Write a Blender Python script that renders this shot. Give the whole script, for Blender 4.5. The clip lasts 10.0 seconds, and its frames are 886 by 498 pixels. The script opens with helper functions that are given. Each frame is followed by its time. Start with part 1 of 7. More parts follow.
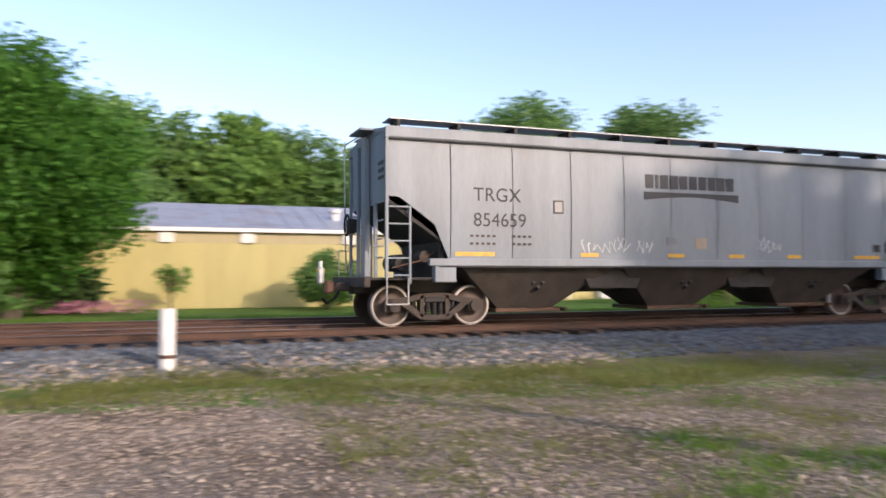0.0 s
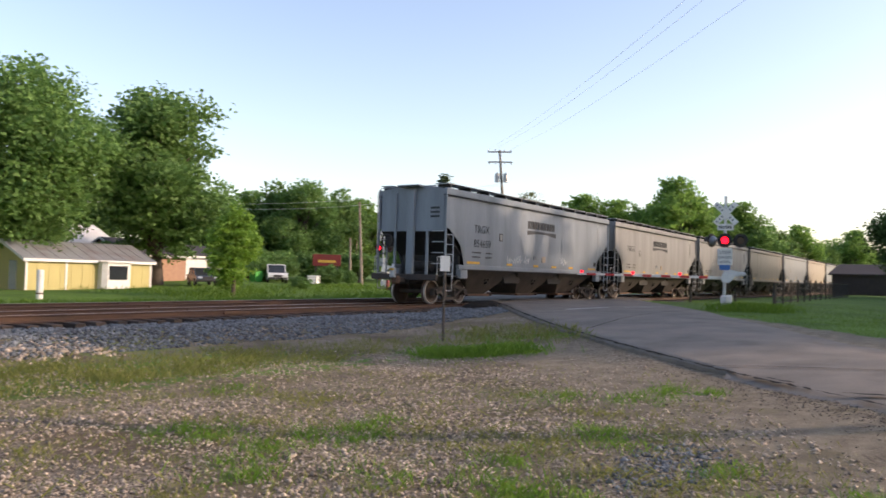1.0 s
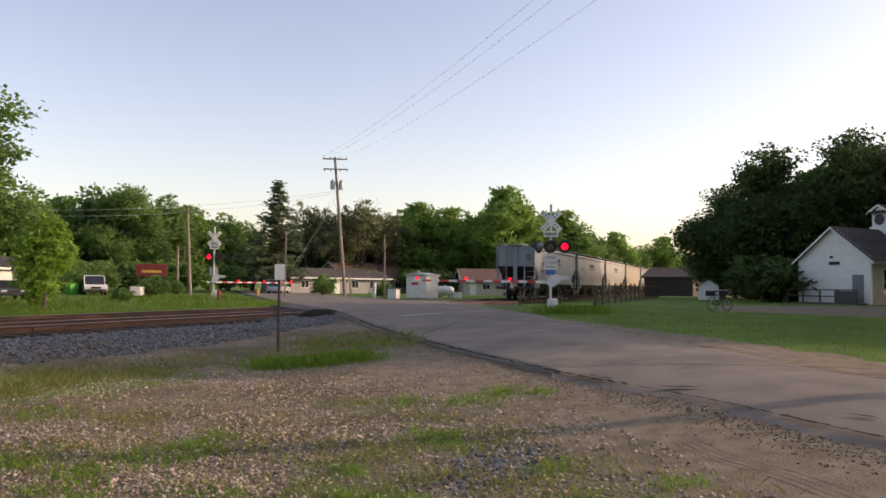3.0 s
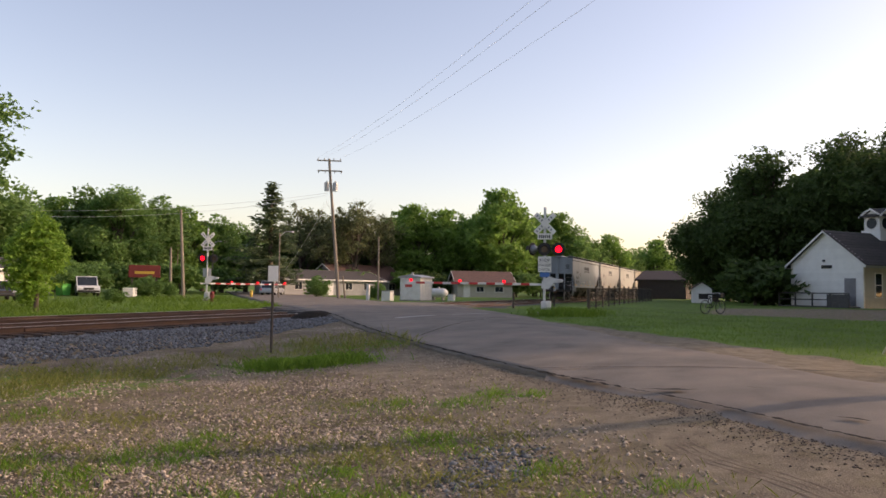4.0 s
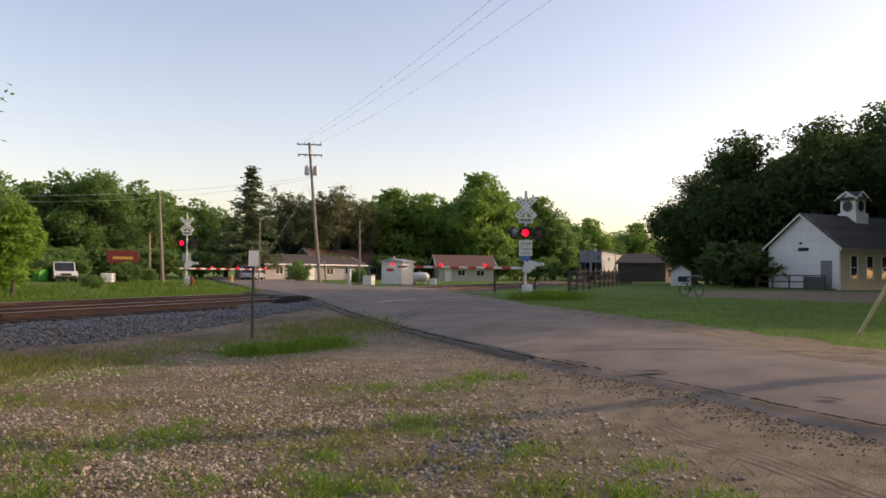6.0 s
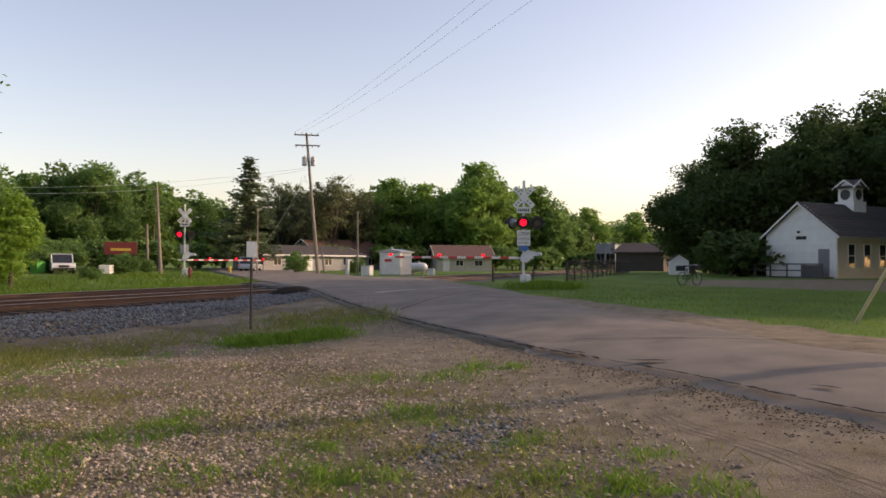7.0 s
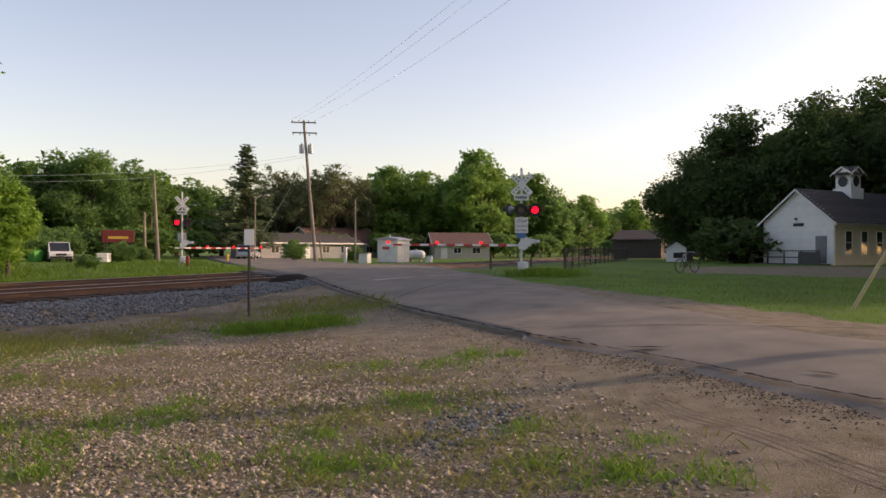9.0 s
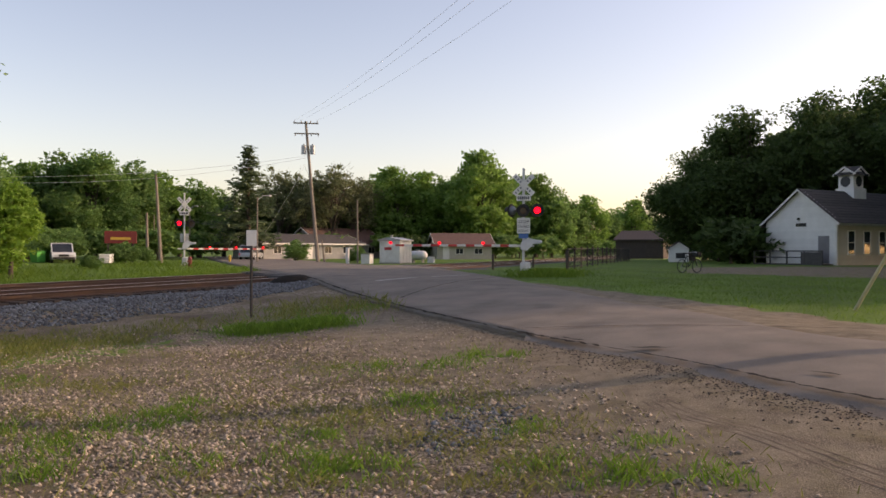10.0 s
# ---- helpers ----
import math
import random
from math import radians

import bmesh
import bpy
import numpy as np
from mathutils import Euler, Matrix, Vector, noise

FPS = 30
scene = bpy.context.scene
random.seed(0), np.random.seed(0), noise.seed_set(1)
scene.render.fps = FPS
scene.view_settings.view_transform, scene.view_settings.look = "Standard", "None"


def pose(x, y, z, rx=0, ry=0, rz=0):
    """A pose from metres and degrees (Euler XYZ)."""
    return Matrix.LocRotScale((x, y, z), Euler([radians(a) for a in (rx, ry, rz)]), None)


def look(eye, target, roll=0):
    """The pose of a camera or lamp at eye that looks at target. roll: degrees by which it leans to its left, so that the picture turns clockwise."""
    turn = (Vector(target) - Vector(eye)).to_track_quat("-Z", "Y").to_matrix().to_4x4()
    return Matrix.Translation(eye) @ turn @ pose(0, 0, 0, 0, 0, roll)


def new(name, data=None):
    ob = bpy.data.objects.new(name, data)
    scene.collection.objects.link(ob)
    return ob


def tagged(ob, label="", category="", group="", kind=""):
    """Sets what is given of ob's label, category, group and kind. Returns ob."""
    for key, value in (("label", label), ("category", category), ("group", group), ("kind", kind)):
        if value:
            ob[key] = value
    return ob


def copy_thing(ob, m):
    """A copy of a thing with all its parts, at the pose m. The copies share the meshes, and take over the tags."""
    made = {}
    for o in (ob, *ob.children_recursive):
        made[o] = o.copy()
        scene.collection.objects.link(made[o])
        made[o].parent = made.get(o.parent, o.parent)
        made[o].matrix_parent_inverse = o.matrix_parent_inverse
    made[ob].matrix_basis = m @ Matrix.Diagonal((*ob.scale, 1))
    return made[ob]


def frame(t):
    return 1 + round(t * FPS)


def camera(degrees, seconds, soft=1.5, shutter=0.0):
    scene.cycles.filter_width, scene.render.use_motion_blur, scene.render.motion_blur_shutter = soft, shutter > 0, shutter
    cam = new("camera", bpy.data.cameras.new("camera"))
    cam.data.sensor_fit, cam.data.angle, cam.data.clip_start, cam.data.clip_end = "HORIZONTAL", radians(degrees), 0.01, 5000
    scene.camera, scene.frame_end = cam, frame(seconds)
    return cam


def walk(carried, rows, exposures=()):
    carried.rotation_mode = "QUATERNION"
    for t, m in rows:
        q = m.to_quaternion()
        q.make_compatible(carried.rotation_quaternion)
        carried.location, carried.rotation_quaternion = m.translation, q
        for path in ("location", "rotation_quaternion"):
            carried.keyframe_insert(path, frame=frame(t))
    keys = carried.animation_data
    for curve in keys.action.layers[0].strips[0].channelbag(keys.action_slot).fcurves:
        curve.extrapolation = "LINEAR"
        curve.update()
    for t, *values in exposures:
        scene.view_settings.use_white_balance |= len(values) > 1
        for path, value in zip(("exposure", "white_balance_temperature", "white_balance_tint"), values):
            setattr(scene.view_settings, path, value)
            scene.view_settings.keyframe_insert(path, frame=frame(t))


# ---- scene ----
# ---- the camera: it stands on the gravel and pans to the right
EYE = (0.0, 0.0, 1.65)
PATH = [
    (0, 20.71, 2.09, -0.14),
    (0.1, 26.11, 2.00, -0.48),
    (0.2, 30.58, 2.07, -0.38),
    (0.3, 34.56, 2.06, -0.46),
    (0.4, 38.99, 2.09, -0.23),
    (0.5, 42.98, 2.05, -0.08),
    (0.6, 46.65, 2.14, 0.63),
    (0.7, 49.97, 1.98, 0.78),
    (0.8, 52.80, 1.88, 1.11),
    (1, 56.25, 1.94, 1.64),
    (1.5, 62.35, 1.97, 1.23),
    (2, 66.34, 1.70, 1.14),
    (2.5, 67.98, 2.40, 0.56),
    (4, 68.93, 2.91, 0.86),
    (4.5, 69.21, 2.85, 0.56),
    (5, 69.58, 2.57, 0.13),
    (5.5, 69.90, 2.36, 0.31),
    (6, 70.35, 1.73, 0.59),
    (7.5, 70.56, 0.76, 0.10),
    (8, 70.71, 0.51, 0.02),
    (8.5, 70.68, 0.26, 0.19),
    (9, 70.67, 0.06, 0.22),
    (9.5, 70.49, -0.06, 0.11),
    (10, 70.51, 0.10, 0.16),]


def aim(heading, pitch, roll):
    h, p = radians(heading), radians(pitch)
    far = (EYE[0] + 10 * math.sin(h) * math.cos(p), EYE[1] + 10 * math.cos(h) * math.cos(p), EYE[2] + 10 * math.sin(p))
    return look(EYE, far, roll)


cam = camera(60.2, 10.0, soft=1.6, shutter=0.25)
walk(cam, [(t, aim(h, p, r)) for t, h, p, r in PATH],
     exposures=[(0, 1.10, 6600, 22), (0.6, 1.16, 7000, 21), (1.1, 1.18, 7400, 22), (1.7, 1.0, 7900, 25), (4, 0.88, 8400, 27.5), (10, 0.80, 8600, 27.5)])

# ---- evening light: low sun behind the camera's right shoulder, hazy sky
SUN = Vector((0.45, -0.82, 0.37)).normalized()
sky_world = bpy.data.worlds.new("sky")
scene.world = sky_world
sky_world.use_nodes = True
wt = sky_world.node_tree
sky = wt.nodes.new("ShaderNodeTexSky")
sky.sky_type, sky.sun_disc = "NISHITA", False
sky.sun_elevation = math.asin(SUN.z)
sky.sun_rotation = math.atan2(SUN.x, SUN.y)
sky.air_density, sky.dust_density, sky.ozone_density = 1.0, 1.6, 1.6
wt.nodes["Background"].inputs["Strength"].default_value = 0.15
wt.links.new(sky.outputs["Color"], wt.nodes["Background"].inputs["Color"])
sun_data = bpy.data.lights.new("sun", "SUN")
sun_data.energy, sun_data.angle, sun_data.color = 1.65, radians(0.8), (1.0, 0.85, 0.66)
sun = new("sun", sun_data)
sun.matrix_world = look(SUN * 50, (0, 0, 0))


# ---- materials
def node_mat(name):
    m = bpy.data.materials.new(name)
    m.use_nodes = True
    nt = m.node_tree
    return m, nt, nt.nodes["Principled BSDF"]


def mat(name, col, col2=None, rough=0.6, metal=0.0, scale=3.0, fine=40.0, bump=0.15, dirt=None, dirt_amt=0.35,
        stretch=(1, 1, 1), vary=0.0, island=False, spec=0.5):
    """Two tones mixed by coarse and fine noise, dirt stains, bump, and a tone of its own for each piece."""
    m, nt, b = node_mat(name)
    L, N = nt.links, nt.nodes
    col2 = col2 or tuple(c * 0.8 for c in col)
    tc = N.new("ShaderNodeTexCoord")
    mp = N.new("ShaderNodeMapping")
    mp.inputs["Scale"].default_value = stretch
    L.new(tc.outputs["Object"], mp.inputs["Vector"])
    n1, n2 = N.new("ShaderNodeTexNoise"), N.new("ShaderNodeTexNoise")
    n1.inputs["Scale"].default_value, n1.inputs["Detail"].default_value = scale, 6
    n2.inputs["Scale"].default_value, n2.inputs["Detail"].default_value = fine, 4
    for n in (n1, n2):
        L.new(mp.outputs["Vector"], n.inputs["Vector"])
    add = N.new("ShaderNodeMath")
    add.operation = "MULTIPLY_ADD"
    L.new(n2.outputs["Fac"], add.inputs[0])
    add.inputs[1].default_value = 0.5
    L.new(n1.outputs["Fac"], add.inputs[2])
    ramp = N.new("ShaderNodeMapRange")
    ramp.inputs["From Min"].default_value, ramp.inputs["From Max"].default_value = 0.5, 1.0
    L.new(add.outputs[0], ramp.inputs["Value"])
    mix = N.new("ShaderNodeMix")
    mix.data_type = "RGBA"
    mix.inputs[6].default_value, mix.inputs[7].default_value = (*col2, 1), (*col, 1)
    L.new(ramp.outputs[0], mix.inputs[0])
    out = mix.outputs[2]
    if dirt:
        n3 = N.new("ShaderNodeTexNoise")
        n3.inputs["Scale"].default_value, n3.inputs["Detail"].default_value = scale * 0.6, 8
        m3 = N.new("ShaderNodeMapping")
        m3.inputs["Scale"].default_value = stretch
        m3.inputs["Location"].default_value = (7, 3, 5)
        L.new(tc.outputs["Object"], m3.inputs["Vector"])
        L.new(m3.outputs["Vector"], n3.inputs["Vector"])
        r3 = N.new("ShaderNodeMapRange")
        r3.inputs["From Min"].default_value, r3.inputs["From Max"].default_value = 0.5, 0.75
        r3.inputs["To Max"].default_value = dirt_amt
        L.new(n3.outputs["Fac"], r3.inputs["Value"])
        mx = N.new("ShaderNodeMix")
        mx.data_type = "RGBA"
        mx.inputs[7].default_value = (*dirt, 1)
        L.new(out, mx.inputs[6])
        L.new(r3.outputs[0], mx.inputs[0])
        out = mx.outputs[2]
    if vary:
        src = N.new("ShaderNodeNewGeometry" if island else "ShaderNodeObjectInfo")
        rv = N.new("ShaderNodeMapRange")
        rv.inputs["To Min"].default_value, rv.inputs["To Max"].default_value = 1 - vary, 1 + vary
        L.new(src.outputs["Random Per Island" if island else "Random"], rv.inputs["Value"])
        hs = N.new("ShaderNodeHueSaturation")
        L.new(rv.outputs[0], hs.inputs["Value"])
        L.new(out, hs.inputs["Color"])
        out = hs.outputs["Color"]
    L.new(out, b.inputs["Base Color"])
    b.inputs["Roughness"].default_value, b.inputs["Metallic"].default_value = rough, metal
    b.inputs["Specular IOR Level"].default_value = spec
    if bump:
        bp = N.new("ShaderNodeBump")
        bp.inputs["Strength"].default_value, bp.inputs["Distance"].default_value = bump, 0.02
        L.new(add.outputs[0], bp.inputs["Height"])
        L.new(bp.outputs["Normal"], b.inputs["Normal"])
    return m


def leaf_mat(name, col, col2, vary=0.3):
    """Leaves: each its own green, light passing through."""
    m, nt, b = node_mat(name)
    L, N = nt.links, nt.nodes
    geo, info = N.new("ShaderNodeNewGeometry"), N.new("ShaderNodeObjectInfo")
    mix = N.new("ShaderNodeMix")
    mix.data_type = "RGBA"
    mix.inputs[6].default_value, mix.inputs[7].default_value = (*col, 1), (*col2, 1)
    L.new(geo.outputs["Random Per Island"], mix.inputs[0])
    rv = N.new("ShaderNodeMapRange")
    rv.inputs["To Min"].default_value, rv.inputs["To Max"].default_value = 1 - vary, 1 + vary
    L.new(info.outputs["Random"], rv.inputs["Value"])
    hs = N.new("ShaderNodeHueSaturation")
    L.new(rv.outputs[0], hs.inputs["Value"])
    L.new(mix.outputs[2], hs.inputs["Color"])
    L.new(hs.outputs["Color"], b.inputs["Base Color"])
    b.inputs["Roughness"].default_value = 0.55
    b.inputs["Specular IOR Level"].default_value = 0.25
    tr = N.new("ShaderNodeBsdfTranslucent")
    L.new(hs.outputs["Color"], tr.inputs["Color"])
    ms = N.new("ShaderNodeMixShader")
    ms.inputs[0].default_value = 0.5
    L.new(b.outputs[0], ms.inputs[1])
    L.new(tr.outputs[0], ms.inputs[2])
    L.new(ms.outputs[0], N["Material Output"].inputs["Surface"])
    return m


def glow_mat(name, col, strength):
    m, nt, b = node_mat(name)
    b.inputs["Base Color"].default_value = (*col, 1)
    b.inputs["Emission Color"].default_value = (*col, 1)
    b.inputs["Emission Strength"].default_value = strength
    return m


def ground_mat():
    """Gravel, bare earth, turf: mixed by the sheet's own cover attributes, broken up by noise."""
    m, nt, b = node_mat("ground_cover")
    L, N = nt.links, nt.nodes
    tc = N.new("ShaderNodeTexCoord")

    def noise_at(scale, detail=6, off=0.0):
        mp = N.new("ShaderNodeMapping")
        mp.inputs["Location"].default_value = (off, off * 0.7, 0)
        L.new(tc.outputs["Object"], mp.inputs["Vector"])
        n = N.new("ShaderNodeTexNoise")
        n.inputs["Scale"].default_value, n.inputs["Detail"].default_value = scale, detail
        L.new(mp.outputs["Vector"], n.inputs["Vector"])
        return n.outputs["Fac"]

    def rng(v, a, c, lo=0.0, hi=1.0):
        r = N.new("ShaderNodeMapRange")
        for k, q in (("From Min", a), ("From Max", c), ("To Min", lo), ("To Max", hi)):
            r.inputs[k].default_value = q
        L.new(v, r.inputs["Value"])
        return r.outputs[0]

    def mixc(fac, a, c):
        x = N.new("ShaderNodeMix")
        x.data_type = "RGBA"
        for s, v in ((6, a), (7, c)):
            if isinstance(v, tuple):
                x.inputs[s].default_value = (*v, 1)
            else:
                L.new(v, x.inputs[s])
        L.new(fac, x.inputs[0])
        return x.outputs[2]

    def arith(op, a, c):
        x = N.new("ShaderNodeMath")
        x.operation = op
        for s, v in ((0, a), (1, c)):
            if isinstance(v, float):
                x.inputs[s].default_value = v
            else:
                L.new(v, x.inputs[s])
        return x.outputs[0]

    vor = N.new("ShaderNodeTexVoronoi")
    vor.inputs["Scale"].default_value = 62
    L.new(tc.outputs["Object"], vor.inputs["Vector"])
    stone = N.new("ShaderNodeSeparateColor")
    L.new(vor.outputs["Color"], stone.inputs[0])
    pebble = mixc(rng(stone.outputs[0], 0.25, 1.0), (0.07, 0.052, 0.036), (0.44, 0.36, 0.275))
    earth = mixc(rng(noise_at(9), 0.35, 0.7), (0.075, 0.053, 0.034), (0.165, 0.125, 0.083))
    gravel = mixc(rng(noise_at(0.55, 7), 0.36, 0.56), earth, pebble)
    packed = mixc(rng(noise_at(3.5, 9, 11), 0.36, 0.66), (0.112, 0.088, 0.06), (0.212, 0.176, 0.122))
    packed = mixc(rng(noise_at(70, 3), 0.48, 0.66, 0, 0.7), packed, (0.33, 0.265, 0.195))
    bare = N.new("ShaderNodeAttribute")
    bare.attribute_name = "bare"
    gravel = mixc(rng(arith("ADD", bare.outputs["Fac"], arith("MULTIPLY", arith("SUBTRACT", noise_at(1.9, 8, 2), 0.5), 1.2)), 0.4, 0.65), gravel, packed)
    turf = mixc(rng(noise_at(14, 8), 0.35, 0.68), (0.055, 0.115, 0.014), (0.135, 0.235, 0.034))
    # broad darker mottle: sunlit and shaded patches of the lawn put into its colour
    turf = mixc(rng(noise_at(0.35, 5, 9), 0.42, 0.62, 0, 0.6), turf, (0.045, 0.088, 0.014))
    dry = mixc(rng(noise_at(20), 0.3, 0.7), (0.075, 0.055, 0.03), (0.165, 0.14, 0.065))
    grass = N.new("ShaderNodeAttribute")
    grass.attribute_name = "turf"
    weeds = N.new("ShaderNodeAttribute")
    weeds.attribute_name = "weeds"
    w = arith("ADD", weeds.outputs["Fac"], arith("MULTIPLY", arith("SUBTRACT", noise_at(2.4, 9, 3), 0.5), 2.6))
    g = arith("ADD", grass.outputs["Fac"], arith("MULTIPLY", arith("SUBTRACT", noise_at(3.2, 9, 5), 0.5), 1.5))
    c = mixc(rng(w, 0.5, 0.9, 0, 0.6), gravel, dry)
    c = mixc(rng(w, 0.95, 1.3, 0, 0.45), c, turf)
    c = mixc(rng(g, 0.42, 0.62), c, turf)
    L.new(c, b.inputs["Base Color"])
    b.inputs["Roughness"].default_value = 0.9
    b.inputs["Specular IOR Level"].default_value = 0.2
    bp = N.new("ShaderNodeBump")
    bp.inputs["Strength"].default_value, bp.inputs["Distance"].default_value = 0.36, 0.015
    L.new(arith("ADD", arith("MULTIPLY", vor.outputs["Distance"], -1.0), noise_at(110, 4)), bp.inputs["Height"])
    L.new(bp.outputs["Normal"], b.inputs["Normal"])
    return m


GROUND = ground_mat()
EARTH = mat("churned_earth", (0.20, 0.155, 0.11), (0.12, 0.09, 0.062), 0.9, scale=6, fine=60, bump=0.4, spec=0.2)
ASPHALT = mat("worn_asphalt", (0.225, 0.19, 0.155), (0.115, 0.098, 0.082), 0.85, scale=1.1, fine=70, bump=0.45,
              dirt=(0.235, 0.185, 0.15), dirt_amt=0.7, spec=0.3)
# black of cracks and tar, and of shade painted at the road's edge and corner
CRACK_SHADE = mat("crack_and_shade_black", (0.016, 0.014, 0.013), (0.026, 0.023, 0.02), 0.95, scale=5, spec=0.08)
PANEL = mat("crossing_planks", (0.085, 0.078, 0.072), (0.05, 0.045, 0.042), 0.85, scale=2, fine=60, bump=0.3)
LINE_PAINT = mat("worn_road_paint", (0.42, 0.41, 0.38), (0.22, 0.2, 0.18), 0.8, scale=5, fine=50)
BALLAST = mat("ballast_bed", (0.11, 0.112, 0.118), (0.055, 0.056, 0.06), 0.9, scale=22, fine=60, bump=0.8, spec=0.2)
STONE = mat("crushed_stone", (0.15, 0.165, 0.178), (0.075, 0.083, 0.09), 0.85, scale=8, bump=0.2, vary=0.6, island=True)
STONE_TAN = mat("tan_gravel", (0.37, 0.305, 0.24), (0.21, 0.168, 0.13), 0.85, scale=8, bump=0.2, vary=0.65, island=True)
STONE_OILY = mat("oily_ballast", (0.085, 0.066, 0.054), (0.05, 0.04, 0.034), 0.9, scale=8, bump=0.2, vary=0.5, island=True)
CRUMB = mat("crumbled_asphalt", (0.15, 0.118, 0.095), (0.085, 0.067, 0.055), 0.9, scale=8, bump=0.2, vary=0.4, island=True)
RAIL = mat("rusty_rail", (0.085, 0.042, 0.026), (0.05, 0.027, 0.018), 0.75, scale=3, fine=40, bump=0.2,
           dirt=(0.14, 0.065, 0.034), dirt_amt=0.4, stretch=(0.4, 1, 1))
RAIL_TOP = mat("polished_rail_head", (0.55, 0.5, 0.46), (0.42, 0.37, 0.33), 0.28, metal=1.0, scale=2, bump=0.02, stretch=(0.3, 3, 3))
TIE = mat("creosoted_timber", (0.09, 0.062, 0.045), (0.045, 0.032, 0.026), 0.9, scale=4, fine=50, bump=0.5, stretch=(6, 1, 6), vary=0.3)
RUST = mat("brown_rust", (0.14, 0.075, 0.045), (0.07, 0.04, 0.028), 0.85, scale=6, bump=0.3)
TRUCK_STEEL = mat("grimy_truck_steel", (0.06, 0.045, 0.037), (0.032, 0.026, 0.023), 0.8, scale=5, bump=0.3, dirt=(0.1, 0.065, 0.045))
WHEEL = mat("wheel_steel", (0.10, 0.07, 0.058), (0.055, 0.042, 0.036), 0.6, metal=0.3, scale=5, bump=0.15)
TREAD = mat("bright_wheel_rim", (0.52, 0.49, 0.46), (0.38, 0.35, 0.33), 0.35, metal=0.25, scale=6, bump=0.03)
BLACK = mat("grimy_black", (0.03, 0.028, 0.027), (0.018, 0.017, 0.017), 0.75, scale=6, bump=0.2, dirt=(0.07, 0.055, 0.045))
HOPPER_DARK = mat("dark_blotched_paint", (0.075, 0.063, 0.055), (0.035, 0.03, 0.027), 0.7, scale=2.2, fine=24, bump=0.1,
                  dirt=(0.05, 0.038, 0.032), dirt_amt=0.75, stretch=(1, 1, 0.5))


def car_paint(name, col, shade):
    return mat(name, col, shade, 0.48, metal=0.0, scale=0.9, fine=14, bump=0.05, dirt=tuple(c * 0.5 for c in shade),
               dirt_amt=0.45, stretch=(1.6, 1.6, 0.28), spec=0.5)


CAR_PAINTS = [car_paint("grey_hopper_paint", (0.222, 0.258, 0.292), (0.172, 0.198, 0.225)),
              car_paint("pale_hopper_paint", (0.29, 0.29, 0.28), (0.22, 0.215, 0.21)),
              car_paint("slate_hopper_paint", (0.15, 0.172, 0.195), (0.10, 0.115, 0.135)),
              car_paint("tan_hopper_paint", (0.25, 0.205, 0.165), (0.18, 0.15, 0.12)),
              car_paint("orange_car_paint", (0.45, 0.2, 0.08), (0.3, 0.13, 0.06))]
LETTER = mat("dark_stencil_paint", (0.022, 0.025, 0.03), (0.035, 0.038, 0.042), 0.6, scale=8, bump=0)
CHALK = mat("white_spray_paint", (0.62, 0.63, 0.64), (0.48, 0.49, 0.5), 0.6, scale=9, bump=0)
AMBER = mat("amber_reflective_strip", (0.68, 0.38, 0.05), (0.5, 0.27, 0.04), 0.5, scale=12, bump=0)
RED_STRIP = mat("red_reflective_strip", (0.6, 0.05, 0.05), (0.42, 0.03, 0.03), 0.5, scale=12, bump=0)
WHITE = mat("white_paint", (0.74, 0.73, 0.70), (0.62, 0.61, 0.58), 0.55, scale=3, fine=30, bump=0.06, dirt=(0.42, 0.38, 0.32), dirt_amt=0.3)
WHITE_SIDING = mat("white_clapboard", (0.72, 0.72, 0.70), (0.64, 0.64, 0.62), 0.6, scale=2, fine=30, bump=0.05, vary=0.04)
# on the schoolhouse's long wall this tone stands for warm, dimmed sunlight
WARM_SIDING = mat("warm_tone_clapboard", (0.43, 0.40, 0.33), (0.37, 0.34, 0.285), 0.6, scale=2, fine=30, bump=0.05, vary=0.04)
YELLOW_SIDING = mat("yellow_metal_siding", (0.44, 0.38, 0.145), (0.39, 0.335, 0.13), 0.5, scale=1.5, fine=20, bump=0.05, dirt=(0.42, 0.35, 0.14),
                    dirt_amt=0.3, stretch=(1, 1, 0.3), vary=0.035)
YELLOW_FADED = mat("faded_yellow_band", (0.39, 0.33, 0.18), (0.35, 0.295, 0.16), 0.6, scale=2, fine=20, bump=0.05, vary=0.03)
TIN = mat("galvanised_roof", (0.40, 0.41, 0.44), (0.30, 0.31, 0.34), 0.42, metal=0.35, scale=1.2, fine=20, bump=0.06,
          dirt=(0.24, 0.13, 0.09), dirt_amt=0.5, vary=0.06)
SHINGLE = mat("dark_shingles", (0.062, 0.056, 0.054), (0.036, 0.033, 0.033), 0.9, scale=3, fine=40, bump=0.4, vary=0.2)
SHINGLE_BROWN = mat("brown_shingles", (0.14, 0.075, 0.06), (0.085, 0.05, 0.042), 0.9, scale=3, fine=40, bump=0.4, vary=0.15)
TAN_WALL = mat("tan_siding", (0.36, 0.29, 0.22), (0.3, 0.24, 0.185), 0.7, scale=2, fine=30, bump=0.1, stretch=(1, 1, 0.4))
GREY_WALL = mat("grey_siding", (0.34, 0.34, 0.33), (0.27, 0.27, 0.265), 0.7, scale=2, fine=30, bump=0.1)
BRICK_WALL = mat("salmon_wall", (0.42, 0.25, 0.17), (0.33, 0.19, 0.13), 0.8, scale=3, fine=30, bump=0.2)
PALE_ROOF = mat("pale_roofing", (0.66, 0.64, 0.60), (0.54, 0.52, 0.49), 0.6, scale=2, fine=20, bump=0.05)
